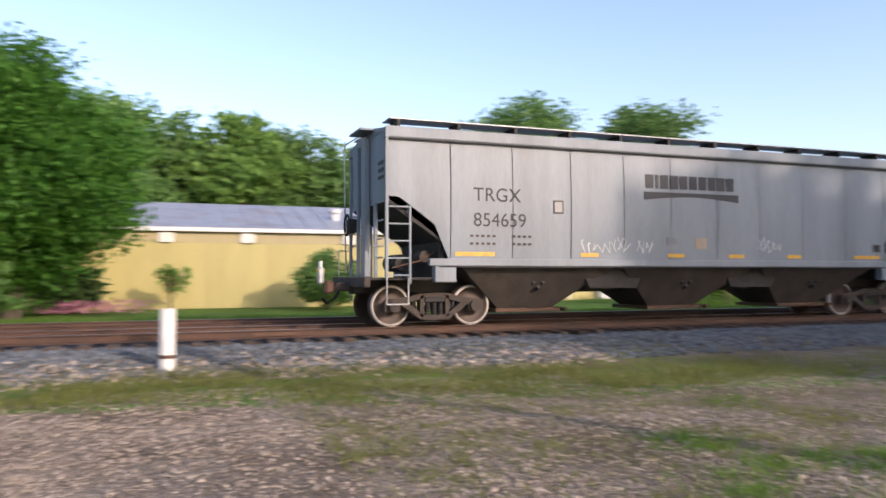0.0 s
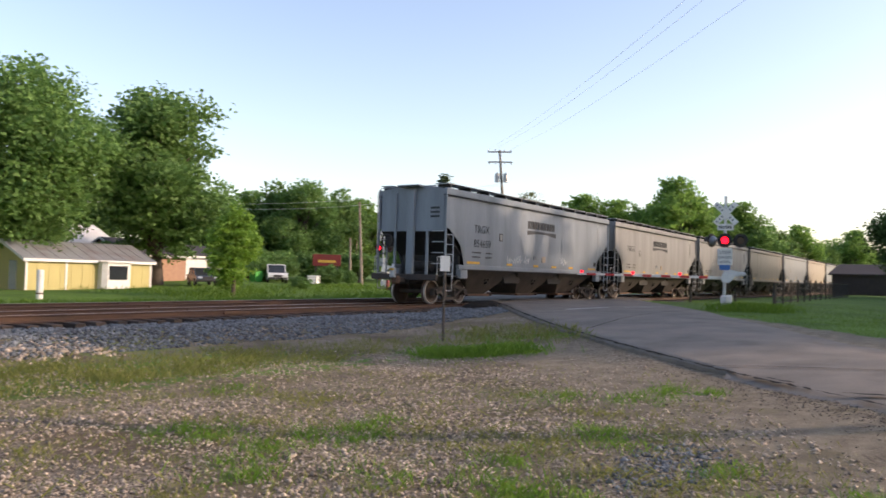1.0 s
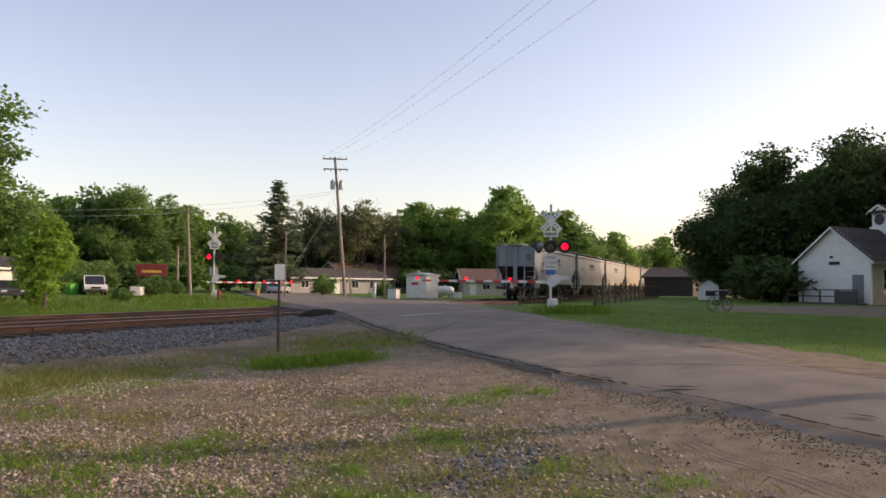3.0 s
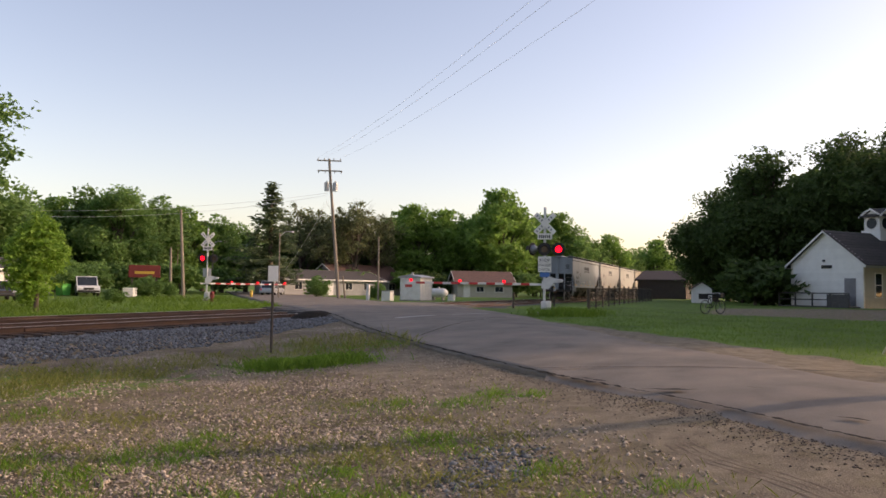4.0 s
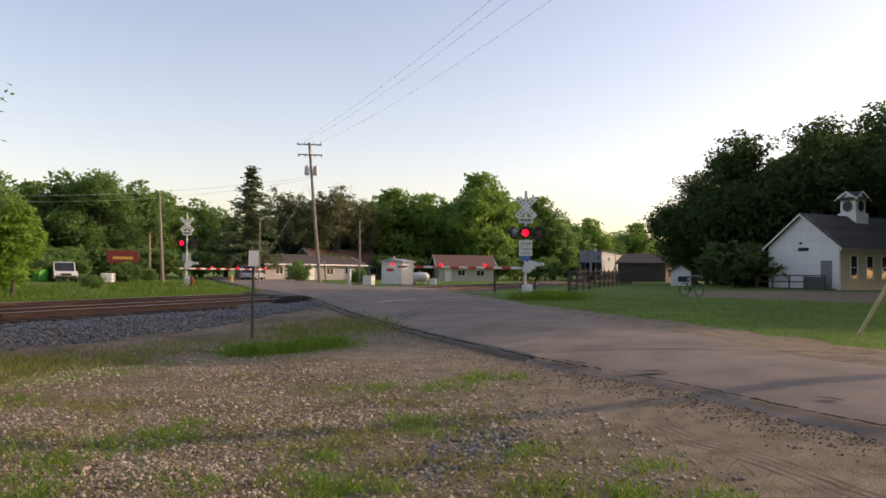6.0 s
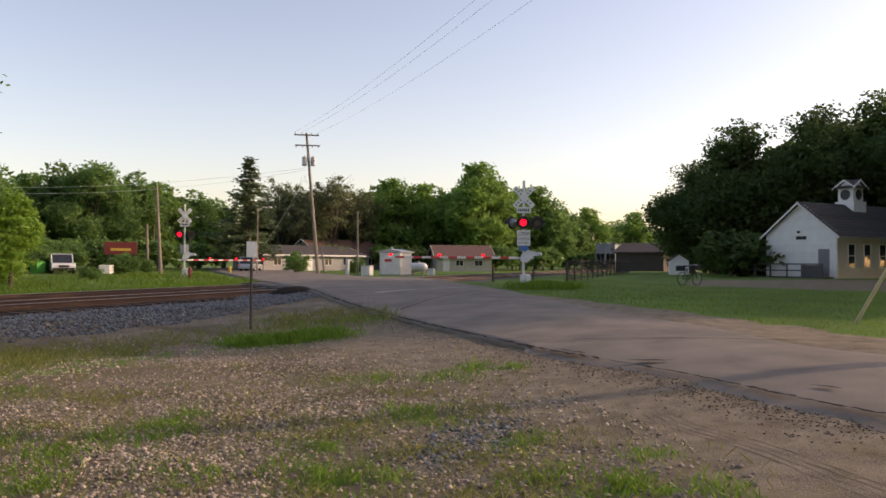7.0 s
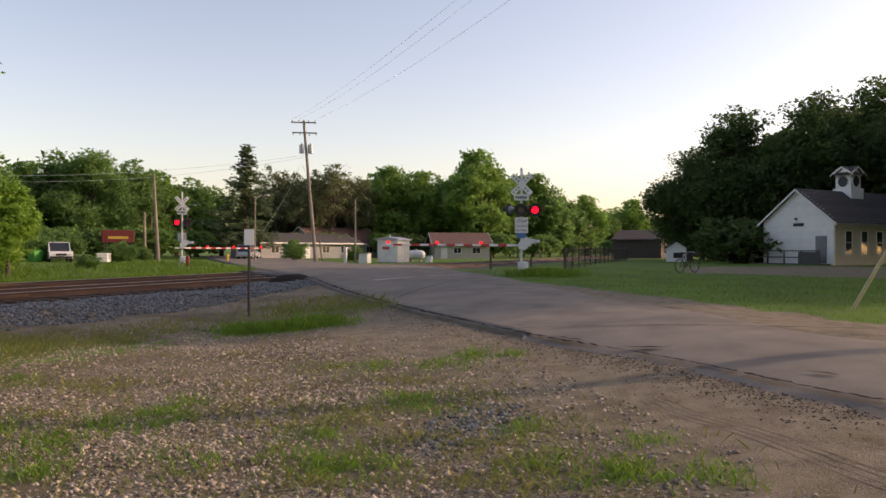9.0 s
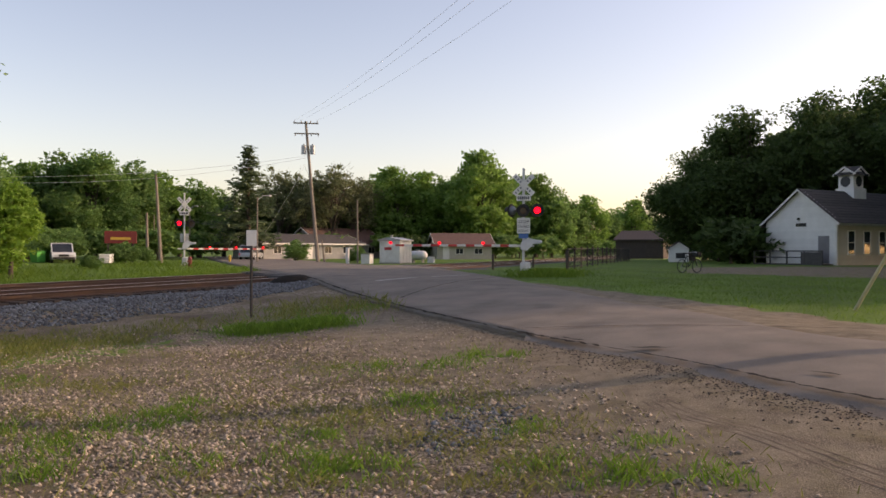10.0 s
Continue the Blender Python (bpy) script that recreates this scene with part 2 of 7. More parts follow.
POLE_WOOD = mat("weathered_pole", (0.31, 0.26, 0.21), (0.19, 0.155, 0.125), 0.9, scale=3, fine=40, bump=0.4, stretch=(4, 4, 0.3))
GREY_METAL = mat("galvanised_steel", (0.42, 0.43, 0.44), (0.32, 0.33, 0.34), 0.45, metal=0.6, scale=5, bump=0.05)
SIGNAL_SILVER = mat("aluminium_paint", (0.62, 0.63, 0.64), (0.5, 0.51, 0.52), 0.45, metal=0.3, scale=4, bump=0.04)
BLUE = mat("blue_plate", (0.04, 0.16, 0.42), (0.03, 0.12, 0.34), 0.5, scale=5, bump=0)
LENS_DARK = mat("unlit_red_lens", (0.05, 0.01, 0.01), (0.035, 0.006, 0.006), 0.15, scale=5, bump=0)
LAMP_BACK = mat("grey_lamp_shell", (0.2, 0.22, 0.25), (0.15, 0.16, 0.18), 0.4, metal=0.3, scale=5, bump=0)
RED_GLOW = glow_mat("lit_red_lamp", (1.0, 0.008, 0.02), 2.4)
RED_DIM = glow_mat("lit_gate_lamp", (0.9, 0.008, 0.02), 1.3)
STEEL_POST = mat("brown_steel_post", (0.075, 0.06, 0.05), (0.05, 0.04, 0.034), 0.8, scale=6, bump=0.2)
GLASS_DARK = mat("window_glass", (0.035, 0.04, 0.045), (0.02, 0.024, 0.03), 0.06, scale=2, bump=0)
DOOR_GREY = mat("grey_door", (0.2, 0.2, 0.21), (0.15, 0.15, 0.16), 0.6, scale=3, bump=0.05)
RAIL_WOOD = mat("dark_ramp_timber", (0.09, 0.085, 0.085), (0.06, 0.055, 0.055), 0.85, scale=5, bump=0.2)
CONCRETE = mat("concrete", (0.36, 0.34, 0.31), (0.27, 0.255, 0.23), 0.85, scale=3, fine=50, bump=0.2)
BARK = mat("bark", (0.115, 0.09, 0.068), (0.06, 0.047, 0.036), 0.95, scale=5, fine=30, bump=0.8, stretch=(3, 3, 0.5))
LEAF = leaf_mat("maple_leaves", (0.105, 0.205, 0.055), (0.17, 0.30, 0.09), 0.2)
LEAF_DEEP = leaf_mat("deep_green_leaves", (0.05, 0.155, 0.02), (0.105, 0.27, 0.04), 0.1)
# darker copy of the leaves, with the shade they stand in painted in
LEAF_SHADE = leaf_mat("shade_toned_leaves", (0.055, 0.105, 0.034), (0.095, 0.16, 0.05), 0.15)
LEAF_LIGHT = leaf_mat("spring_leaves", (0.135, 0.255, 0.055), (0.205, 0.36, 0.085), 0.15)
LEAF_YOUNG = leaf_mat("fresh_leaves", (0.17, 0.32, 0.045), (0.26, 0.43, 0.075), 0.05)
LEAF_BUD = leaf_mat("budding_leaves", (0.13, 0.16, 0.075), (0.20, 0.225, 0.11), 0.15)
NEEDLE = leaf_mat("spruce_needles", (0.075, 0.115, 0.06), (0.12, 0.165, 0.085), 0.15)
BLADE = leaf_mat("grass_blades", (0.085, 0.17, 0.018), (0.155, 0.265, 0.038), 0.1)
BLADE_FRESH = leaf_mat("fresh_grass_blades", (0.10, 0.205, 0.022), (0.165, 0.30, 0.04), 0.1)
BLADE_DRY = leaf_mat("dry_grass_blades", (0.15, 0.175, 0.035), (0.26, 0.265, 0.085), 0.1)
BLOSSOM = leaf_mat("pink_blossom", (0.5, 0.2, 0.3), (0.62, 0.32, 0.42), 0.1)
NETTING = mat("dark_fence_wire", (0.03, 0.03, 0.03), (0.022, 0.022, 0.022), 0.7, scale=5, bump=0)
BARN = mat("weathered_dark_boards", (0.07, 0.052, 0.045), (0.04, 0.031, 0.029), 0.85, scale=3, bump=0.3, stretch=(4, 4, 0.5))
CAR_WHITE = mat("white_car_paint", (0.72, 0.73, 0.74), (0.66, 0.67, 0.68), 0.2, scale=2, bump=0)
CAR_BLUE = mat("blue_grey_car_paint", (0.10, 0.13, 0.18), (0.07, 0.09, 0.13), 0.25, metal=0.4, scale=2, bump=0)
CAR_SILVER = mat("silver_car_paint", (0.5, 0.52, 0.55), (0.42, 0.44, 0.47), 0.25, metal=0.5, scale=2, bump=0)
TYRE = mat("tyre_rubber", (0.02, 0.02, 0.02), (0.03, 0.03, 0.03), 0.85, scale=10, bump=0.1)
RED_SIGN = mat("red_sign_board", (0.2, 0.022, 0.018), (0.14, 0.018, 0.014), 0.5, scale=3, bump=0)
YELLOW_SIGN = mat("yellow_sign_letters", (0.65, 0.42, 0.06), (0.5, 0.32, 0.05), 0.5, scale=3, bump=0)
GREEN_BIN = mat("green_plastic", (0.05, 0.38, 0.06), (0.04, 0.3, 0.05), 0.5, scale=3, bump=0)
YELLOW_GUARD = mat("faded_guy_guard", (0.55, 0.48, 0.3), (0.42, 0.36, 0.22), 0.6, scale=4, bump=0)
WIRE = mat("cable", (0.72, 0.72, 0.74), (0.62, 0.62, 0.64), 0.6, scale=3, bump=0)


# ---- mesh helpers
class Shape:
    """Collects vertices and faces of one mesh."""

    def __init__(self):
        self.v, self.f, self.s = [], [], []

    def add(self, pts, faces, smooth=False):
        k = len(self.v)
        self.v += [tuple(p) for p in pts]
        self.f += [tuple(i + k for i in f) for f in faces]
        self.s += [smooth] * len(faces)
        return self

    def box(self, x0, y0, z0, x1, y1, z1, b=0.0):
        if b <= 0:
            p = [(x, y, z) for z in (z0, z1) for y in (y0, y1) for x in (x0, x1)]
            return self.add(p, [(0, 2, 3, 1), (4, 5, 7, 6), (0, 1, 5, 4), (2, 6, 7, 3), (0, 4, 6, 2), (1, 3, 7, 5)])
        lo, hi = (x0, y0, z0), (x1, y1, z1)
        b = min(b, *(abs(h - q) * 0.45 for q, h in zip(lo, hi)))
        mid = [(q + h) / 2 for q, h in zip(lo, hi)]
        pts, idx = [], {}
        for c in range(8):
            s = [(c >> a) & 1 for a in range(3)]
            for a in range(3):
                q = [(hi[k] if s[k] else lo[k]) for k in range(3)]
                for k in range(3):
                    if k != a:
                        q[k] += -b if s[k] else b
                idx[c, a] = len(pts)
                pts.append(tuple(q))
        faces = []
        for a in range(3):
            o = [k for k in range(3) if k != a]
            for side in (0, 1):
                cs = [(side << a) | (i << o[0]) | (j << o[1]) for i, j in ((0, 0), (1, 0), (1, 1), (0, 1))]
                faces.append([idx[c, a] for c in cs])
        for a in range(3):
            o = [k for k in range(3) if k != a]
            for i in (0, 1):
                for j in (0, 1):
                    c0 = (i << o[0]) | (j << o[1])
                    c1 = c0 | (1 << a)
                    faces.append([idx[c0, o[0]], idx[c1, o[0]], idx[c1, o[1]], idx[c0, o[1]]])
        faces += [[idx[c, 0], idx[c, 1], idx[c, 2]] for c in range(8)]
        fixed = []
        for f in faces:
            q = [Vector(pts[i]) for i in f]
            n = (q[1] - q[0]).cross(q[2] - q[0])
            fixed.append(tuple(f) if n.dot(sum(q, Vector()) / len(q) - Vector(mid)) > 0 else tuple(reversed(f)))
        return self.add(pts, fixed)

    def cyl(self, a, b, r0, r1=None, n=10, caps=True):
        a, b = Vector(a), Vector(b)
        r1 = r0 if r1 is None else r1
        w = (b - a).normalized()
        u = w.orthogonal().normalized()
        v = w.cross(u)
        pts = []
        for c, r in ((a, r0), (b, r1)):
            pts += [c + (u * math.cos(2 * math.pi * i / n) + v * math.sin(2 * math.pi * i / n)) * r for i in range(n)]
        self.add(pts, [(i, (i + 1) % n, n + (i + 1) % n, n + i) for i in range(n)], True)
        if caps:
            self.add(pts[:n], [tuple(reversed(range(n)))])
            self.add(pts[n:], [tuple(range(n))])
        return self

    def tube(self, path, r, n=6):
        for a, b in zip(path, path[1:]):
            self.cyl(a, b, r, r, n)
        return self

    def prism(self, prof, axis, a, b):
        """A closed outline (two coordinates in order of the other axes) drawn out along an axis."""
        n = len(prof)

        def at(p, q):
            return {"x": (q, p[0], p[1]), "y": (p[0], q, p[1]), "z": (p[0], p[1], q)}[axis]
        area = sum(p[0] * q[1] - q[0] * p[1] for p, q in zip(prof, prof[1:] + prof[:1]))
        if (area > 0) == (axis == "y"):
            prof = list(reversed(prof))
        pts = [at(p, a) for p in prof] + [at(p, b) for p in prof]
        if a > b:
            pts = pts[n:] + pts[:n]
        return self.add(pts, [tuple(reversed(range(n))), tuple(range(n, 2 * n))] +
                        [(i, (i + 1) % n, n + (i + 1) % n, n + i) for i in range(n)])

    def lathe(self, prof, axis_y=True, n=24, c=(0, 0, 0)):
        """Radius and offset pairs turned round the y axis (or z)."""
        pts, faces, m = [], [], len(prof)
        for i in range(n):
            q = 2 * math.pi * i / n
            for r, o in prof:
                p = (r * math.cos(q), o, r * math.sin(q)) if axis_y else (r * math.cos(q), r * math.sin(q), o)
                pts.append((p[0] + c[0], p[1] + c[1], p[2] + c[2]))
        for i in range(n):
            for j in range(m - 1):
                f = (i * m + j, i * m + j + 1, ((i + 1) % n) * m + j + 1, ((i + 1) % n) * m + j)
                faces.append(f if axis_y else tuple(reversed(f)))
        return self.add(pts, faces, True)

    def mesh(self, name, material):
        me = bpy.data.meshes.new(name)
        me.from_pydata(self.v, [], self.f)
        me.polygons.foreach_set("use_smooth", self.s)
        me.materials.append(material)
        me.update()
        return me


def thing(name, label, category, group="", kind="", at=None):
    ob = new(name)
    ob.empty_display_size = 0.2
    if at is not None:
        ob.matrix_basis = at
    return tagged(ob, label, category, group, kind)


def part(name, shape, material, parent=None, label="", at=None):
    me = shape if isinstance(shape, bpy.types.Mesh) else shape.mesh(name, material)
    ob = new(name, me)
    if parent:
        ob.parent = parent
    if at is not None:
        ob.matrix_basis = at
    return tagged(ob, label)


def lettering(name, text, size, material, parent, at, squeeze=1.0):
    cu = bpy.data.curves.new(name, "FONT")
    cu.body, cu.size, cu.extrude, cu.space_character = text, size, 0.002, squeeze
    cu.materials.append(material)
    ob = new(name, cu)
    ob.parent, ob.matrix_basis = parent, at
    return ob


def smooth(a, b, v):
    q = min(1.0, max(0.0, (v - a) / (b - a)))
    return q * q * (3 - 2 * q)


# ---- the lie of the land
TRACK_Y, RAIL_Z = 17.05, 0.55
NEAR_RAIL, FAR_RAIL = TRACK_Y - 0.755, TRACK_Y + 0.755
SIDING_Y = 20.3


def ground_z(x, y):
    n = 0.53 * x - 0.85 * y
    a = 0.52 * smooth(-1.5, 8, n)
    b = smooth(15, 28, x) * smooth(-8, 0, n)
    near = a + (0.50 - a) * b + 0.12 * smooth(30, 60, x) * smooth(14, 8, y)
    far = 0.12 - 0.35 * smooth(38, 54, y) * smooth(50, 36, x) + 0.30 * smooth(24, 42, x)
    z = near + (far - near) * smooth(18.5, 22, y)
    dip = smooth(43, 49, x) * smooth(11.0, 13.5, y) * smooth(25, 22.5, y)
    z += dip * (0.2 - z)
    bed = smooth(12.6, 15.0, y) * smooth(24.4, 22.2, y)
    return z + bed * max(0.0, 0.28 - z)


# road edges, from behind the camera over the crossing into the distance
ROAD_L = [(1.5, -30), (4.7, -4.4), (6.75, -1.5), (8.9, 0.35), (11.4, 2.66), (16.4, 6.75), (21.7, 11.25), (26.6, 15.3), (30.0, 18.4), (47.5, 32.5), (75, 55), (112, 84)]
ROAD_R = [(8.5, -30), (8.9, -8), (10.8, -2.1), (14.4, 0.05), (17.6, 2.0), (24.0, 5.0), (32.4, 8.9), (43.5, 15.4), (48.5, 18.4), (60, 29), (83, 48), (118, 77)]


def along(pts, t):
    k = min(int(t), len(pts) - 2)
    q = t - k
    p = [Vector((*pts[max(0, min(len(pts) - 1, i))], 0)) for i in (k - 1, k, k + 1, k + 2)]
    return 0.5 * (2 * p[1] + (p[2] - p[0]) * q + (2 * p[0] - 5 * p[1] + 4 * p[2] - p[3]) * q * q + (3 * p[1] - p[0] - 3 * p[2] + p[3]) * q ** 3)


def road_z(x, y):
    z = ground_z(x, y) + 0.03
    return z + (RAIL_Z - z) * smooth(12.5, 15.6, y) * smooth(26, 22.0, y)


def fine_axis(lo, hi, near_lo, near_hi, step, grow=1.25):
    vals, q, s = [near_lo], near_lo, step
    while q < near_hi:
        q += step
        vals.append(q)
    s = step
    while vals[-1] < hi:
        s *= grow
        vals.append(vals[-1] + s)
    s, left = step, []
    q = near_lo
    while q > lo:
        s *= grow
        q -= s
        left.append(q)
    return list(reversed(left)) + vals


PATCHES = [(5.79, 5.13, 0.5), (6.1, 5.0, 0.45), (4.27, 4.86, 0.4), (5.0, 5.2, 0.35), (4.8, 4.2, 0.35), (4.78, 3.71, 0.3), (7.1, 8.1, 0.4), (6.7, 5.2, 0.35),
           (5.3, 2.95, 0.5), (4.9, 2.5, 0.45), (5.05, 2.35, 0.4), (5.9, 3.2, 0.35), (9.0, 4.3, 0.5), (7.3, 2.9, 0.45), (6.9, 2.55, 0.4), (9.95, 3.1, 0.4),
           (9.15, 3.2, 0.45), (9.9, 2.6, 0.35), (6.2, 1.45, 0.3), (5.2, 1.1, 0.35), (5.1, 0.75, 0.35), (5.1, 0.5, 0.3), (5.9, 0.47, 0.22), (5.1, 0.0, 0.3),
           (4.95, 6.4, 0.45), (5.1, 6.05, 0.4), (5.9, 5.3, 0.4), (4.2, 4.8, 0.4), (13.0, 8.6, 0.9), (13.7, 7.6, 0.9), (16.6, 9.6, 1.6), (17.6, 8.4, 1.5)]


def drive_at(x, y):
    """Worn gravel drive across the lawn before the schoolhouse."""
    return smooth(-1.5, 1.5, x - 39.6 - 0.52 * y) * smooth(2.5, -2.5, x - 53 + 0.8 * y) * smooth(3.0, 0.5, y)


def turf_at(x, y):
    n = 0.53 * x - 0.85 * y
    if y > 22.6:
        return 1.0
    east = smooth(9.0, 9.6, n) if x > 9 else 0.0
    if x > 26 and y < 13.5:
        east = max(east, smooth(7.5, 9.5, n))
    strip = smooth(9.6, 10.5, y + 0.16 * x) * smooth(13.6, 12.6, y + 0.12 * x) * smooth(17, 8, x) * 0.62
    spot = max(0.46 * smooth(1.15, 0.3, math.hypot(x - a, y - b) / r) for a, b, r in PATCHES)
    far_out = 1.0 if math.hypot(x, y) > 60 and y < 12 else 0.0
    back = smooth(-6, -14, y) * (x < 3)
    return max(east * (1 - 0.72 * drive_at(x, y)), strip, spot, far_out, back)


def weeds_at(x, y):
    return 0.6 * smooth(1.0, 5.0, x) * smooth(13, 9, x) + 0.5 * smooth(7.5, 11, y) + 0.12


def in_road(x, y, poly=[]):
    if not poly:
        n = len(ROAD_L) - 1
        poly += [along(ROAD_L, n * k / 80) for k in range(81)] + [along(ROAD_R, n * k / 80) for k in range(80, -1, -1)]
    hit, q = False, poly[-1]
    for p in poly:
        if (p.y > y) != (q.y > y) and x < (q.x - p.x) * (y - p.y) / (q.y - p.y) + p.x:
            hit = not hit
        q = p
    return hit


def bare_at(x, y):
    """Packed earth between the gravel and the asphalt."""
    if y > 9 or x < 3:
        return 0.0
    begin = smooth(3.2, 5.2, x + 0.6 * noise.noise((x, y, 7)))
    edge = 4.85 if x < 6.6 else 4.85 - 0.33 * (x - 6.6) if x < 10 else 3.73 - 0.12 * (x - 10)
    return smooth(edge - 3.2, edge - 1.6, 0.53 * x - 0.85 * y) * smooth(9, 6, y) * begin


def bump_at(x, y):
    """Small swells of the ground, levelled out towards the road."""
    if math.hypot(x, y) >= 45:
        return 0.0
    b = 0.05 * noise.noise((x * 0.7, y * 0.7, 0)) + 0.02 * noise.noise((x * 2.3, y * 2.3, 4))
    return b * (smooth(0.2, 3.0, abs(0.53 * x - 0.85 * y - 3.0)) if y < 14 and x > 4 else 1)


def lot_z(x, y):
    return ground_z(x, y) + bump_at(x, y)


def build_ground():
    xs = fine_axis(-1400, 1600, -12, 34, 0.3, 1.2)
    ys = fine_axis(-1400, 1600, -4, 24, 0.3, 1.2)
    pts, turf, weeds, bare = [], [], [], []
    for y in ys:
        for x in xs:
            under = 0.06 if all(in_road(x + a, y + b) for a, b in ((0.5, 0), (-0.5, 0), (0, 0.5), (0, -0.5))) else 0
            pts.append((x, y, ground_z(x, y) + bump_at(x, y) * (0.3 if under else 1) - under - (0.25 if x > 25 and 15.2 < y < 22.2 and x < 54 else 0) - smooth(200, 900, math.hypot(x, y)) * 0.5))
            turf.append(turf_at(x, y))
            weeds.append(weeds_at(x, y) - 0.25 * bare_at(x, y))
            bare.append(bare_at(x, y))
    w = len(xs)
    faces = [(j * w + i, j * w + i + 1, (j + 1) * w + i + 1, (j + 1) * w + i) for j in range(len(ys) - 1) for i in range(w - 1)]
    me = bpy.data.meshes.new("ground")
    me.from_pydata(pts, [], faces)
    for name, vals in (("turf", turf), ("weeds", weeds), ("bare", bare)):
        me.attributes.new(name, "FLOAT", "POINT").data.foreach_set("value", vals)
    me.polygons.foreach_set("use_smooth", [True] * len(faces))
    me.materials.append(GROUND)
    me.update()
    return tagged(new("ground", me), "gravel lot with weeds, turf and a mown lawn", "ground", kind="structure")


def build_road():
    s, rows, across = Shape(), [], 16
    steps = 260
    n = len(ROAD_L) - 1
    for k in range(steps + 1):
        t = n * k / steps
        a, b = along(ROAD_L, t), along(ROAD_R, t)
        for j in range(-1, across + 1):
            q = 0.0 if j <= 0 else 1.0 if j == across else 0.07 + 0.86 * (j - 1) / (across - 2)
            p = a.lerp(b, q)
            wob = 0.16 * noise.noise((p.x * 0.8, p.y * 0.8, 9)) + 0.12 * noise.noise((p.x * 3, p.y * 3, 2)) + 0.05 * noise.noise((p.x * 9, p.y * 9, 6)) if j in (-1, 0, across) else 0
            p = p + (b - a).normalized() * (wob - (0.4 if j < 0 and t < 4 else 0))
            edge = (-0.065 if t < 4 else -0.09) if j < 0 else -0.03 if j == across else (0.012 if t > 4 else -0.022) + 0.02 * noise.noise((p.x * 1.5, p.y * 1.5, 8)) if j == 0 else 0.012 if t > 4 else -0.004
            s.v.append((p.x, p.y, road_z(p.x, p.y) + 0.035 * math.sin(math.pi * q) + edge + 0.008))
    w = across + 2
    for k in range(steps):
        for j in range(across + 1):
            s.f.append((k * w + j, k * w + j + 1, (k + 1) * w + j + 1, (k + 1) * w + j))
            s.s.append(j > 0)
    return tagged(part("road", s, ASPHALT), "worn cracked two-lane asphalt road over the tracks", "road", kind="structure")


build_ground()
build_road()


# ---- railway track
def rail_shape(x0, x1, y):
    s = Shape()
    h = RAIL_Z
    prof = [(-0.07, h - 0.17), (0.07, h - 0.17), (0.07, h - 0.155), (0.012, h - 0.13), (0.012, h - 0.045), (0.036, h - 0.03), (0.036, h - 0.006),
            (-0.036, h - 0.006), (-0.036, h - 0.03), (-0.012, h - 0.045), (-0.012, h - 0.13), (-0.07, h - 0.155)]
    return s.prism([(y + a, b) for a, b in prof], "x", x0, x1)


def lay_rails(track, centre, dull=None):
    for y in (centre - 0.755, centre + 0.755):
        rail = part("rail", rail_shape(-160, 420, y), RAIL, track)
        top = Shape().prism([(y - 0.031, RAIL_Z - 0.006), (y + 0.031, RAIL_Z - 0.006), (y + 0.022, RAIL_Z + 0.0), (y - 0.022, RAIL_Z + 0.0)], "x", -160, 420)
        part("running_surface", top, RAIL if y == dull else RAIL_TOP, rail, "rusty rail head" if y == dull else "polished steel rail head")
        for x in (-9.5, 2.4, 14.3, 26.2):
            part("joint_bar", Shape().box(x - 0.45, y - 0.05, RAIL_Z - 0.13, x + 0.45, y + 0.05, RAIL_Z - 0.05, 0.01), RUST, rail)
    tie = None
    r = random.Random(int(centre * 10))
    for k in range(84):
        m = pose(-15 + k * 0.51, centre + r.uniform(-0.06, 0.06), r.uniform(-0.012, 0.012), 0, 0, r.uniform(-1.2, 1.2))
        ob = part("sleeper", tie or Shape().box(-0.12, -1.32, 0.2, 0.12, 1.32, 0.375, 0.012), TIE, track, at=m)
        tie = ob.data


BED = [(13.1, -0.05), (13.9, 0.06), (14.7, 0.17), (15.4, 0.235), (15.9, 0.25), (17.05, 0.34), (18.3, 0.31), (19.0, 0.30), (20.3, 0.34), (21.5, 0.31), (22.2, 0.25), (23.0, 0.12), (24.0, -0.05)]


def build_track():
    track = thing("railway_track", "rusty main railway track on grey stone ballast", "railway track", kind="structure")
    lay_rails(track, TRACK_Y)
    siding = thing("railway_siding", "rusty second railway track beside the main one", "railway track", kind="structure")
    lay_rails(siding, SIDING_Y, SIDING_Y - 0.755)
    bed = Shape()
    xs = [-160, -60] + [-30 + 0.5 * i for i in range(112)] + [50 + 10 * i for i in range(38)]
    w = len(BED)
    for x in xs:
        for y, z in BED:
            lift = ground_z(x, y) if y < 13.5 or y > 23.5 else 0
            bed.v.append((x, y, max(z, lift - 0.02) + 0.03 * noise.noise((x * 1.3, y * 1.7, 1))))
    for k in range(len(xs) - 1):
        for j in range(w - 1):
            bed.f.append((k * w + j, (k + 1) * w + j, (k + 1) * w + j + 1, k * w + j + 1))
            bed.s.append(True)
    part("ballast_bed", Shape().add(bed.v, [tuple(reversed(f)) for f in bed.f], True), BALLAST, track)
    return track


TRACK = build_track()


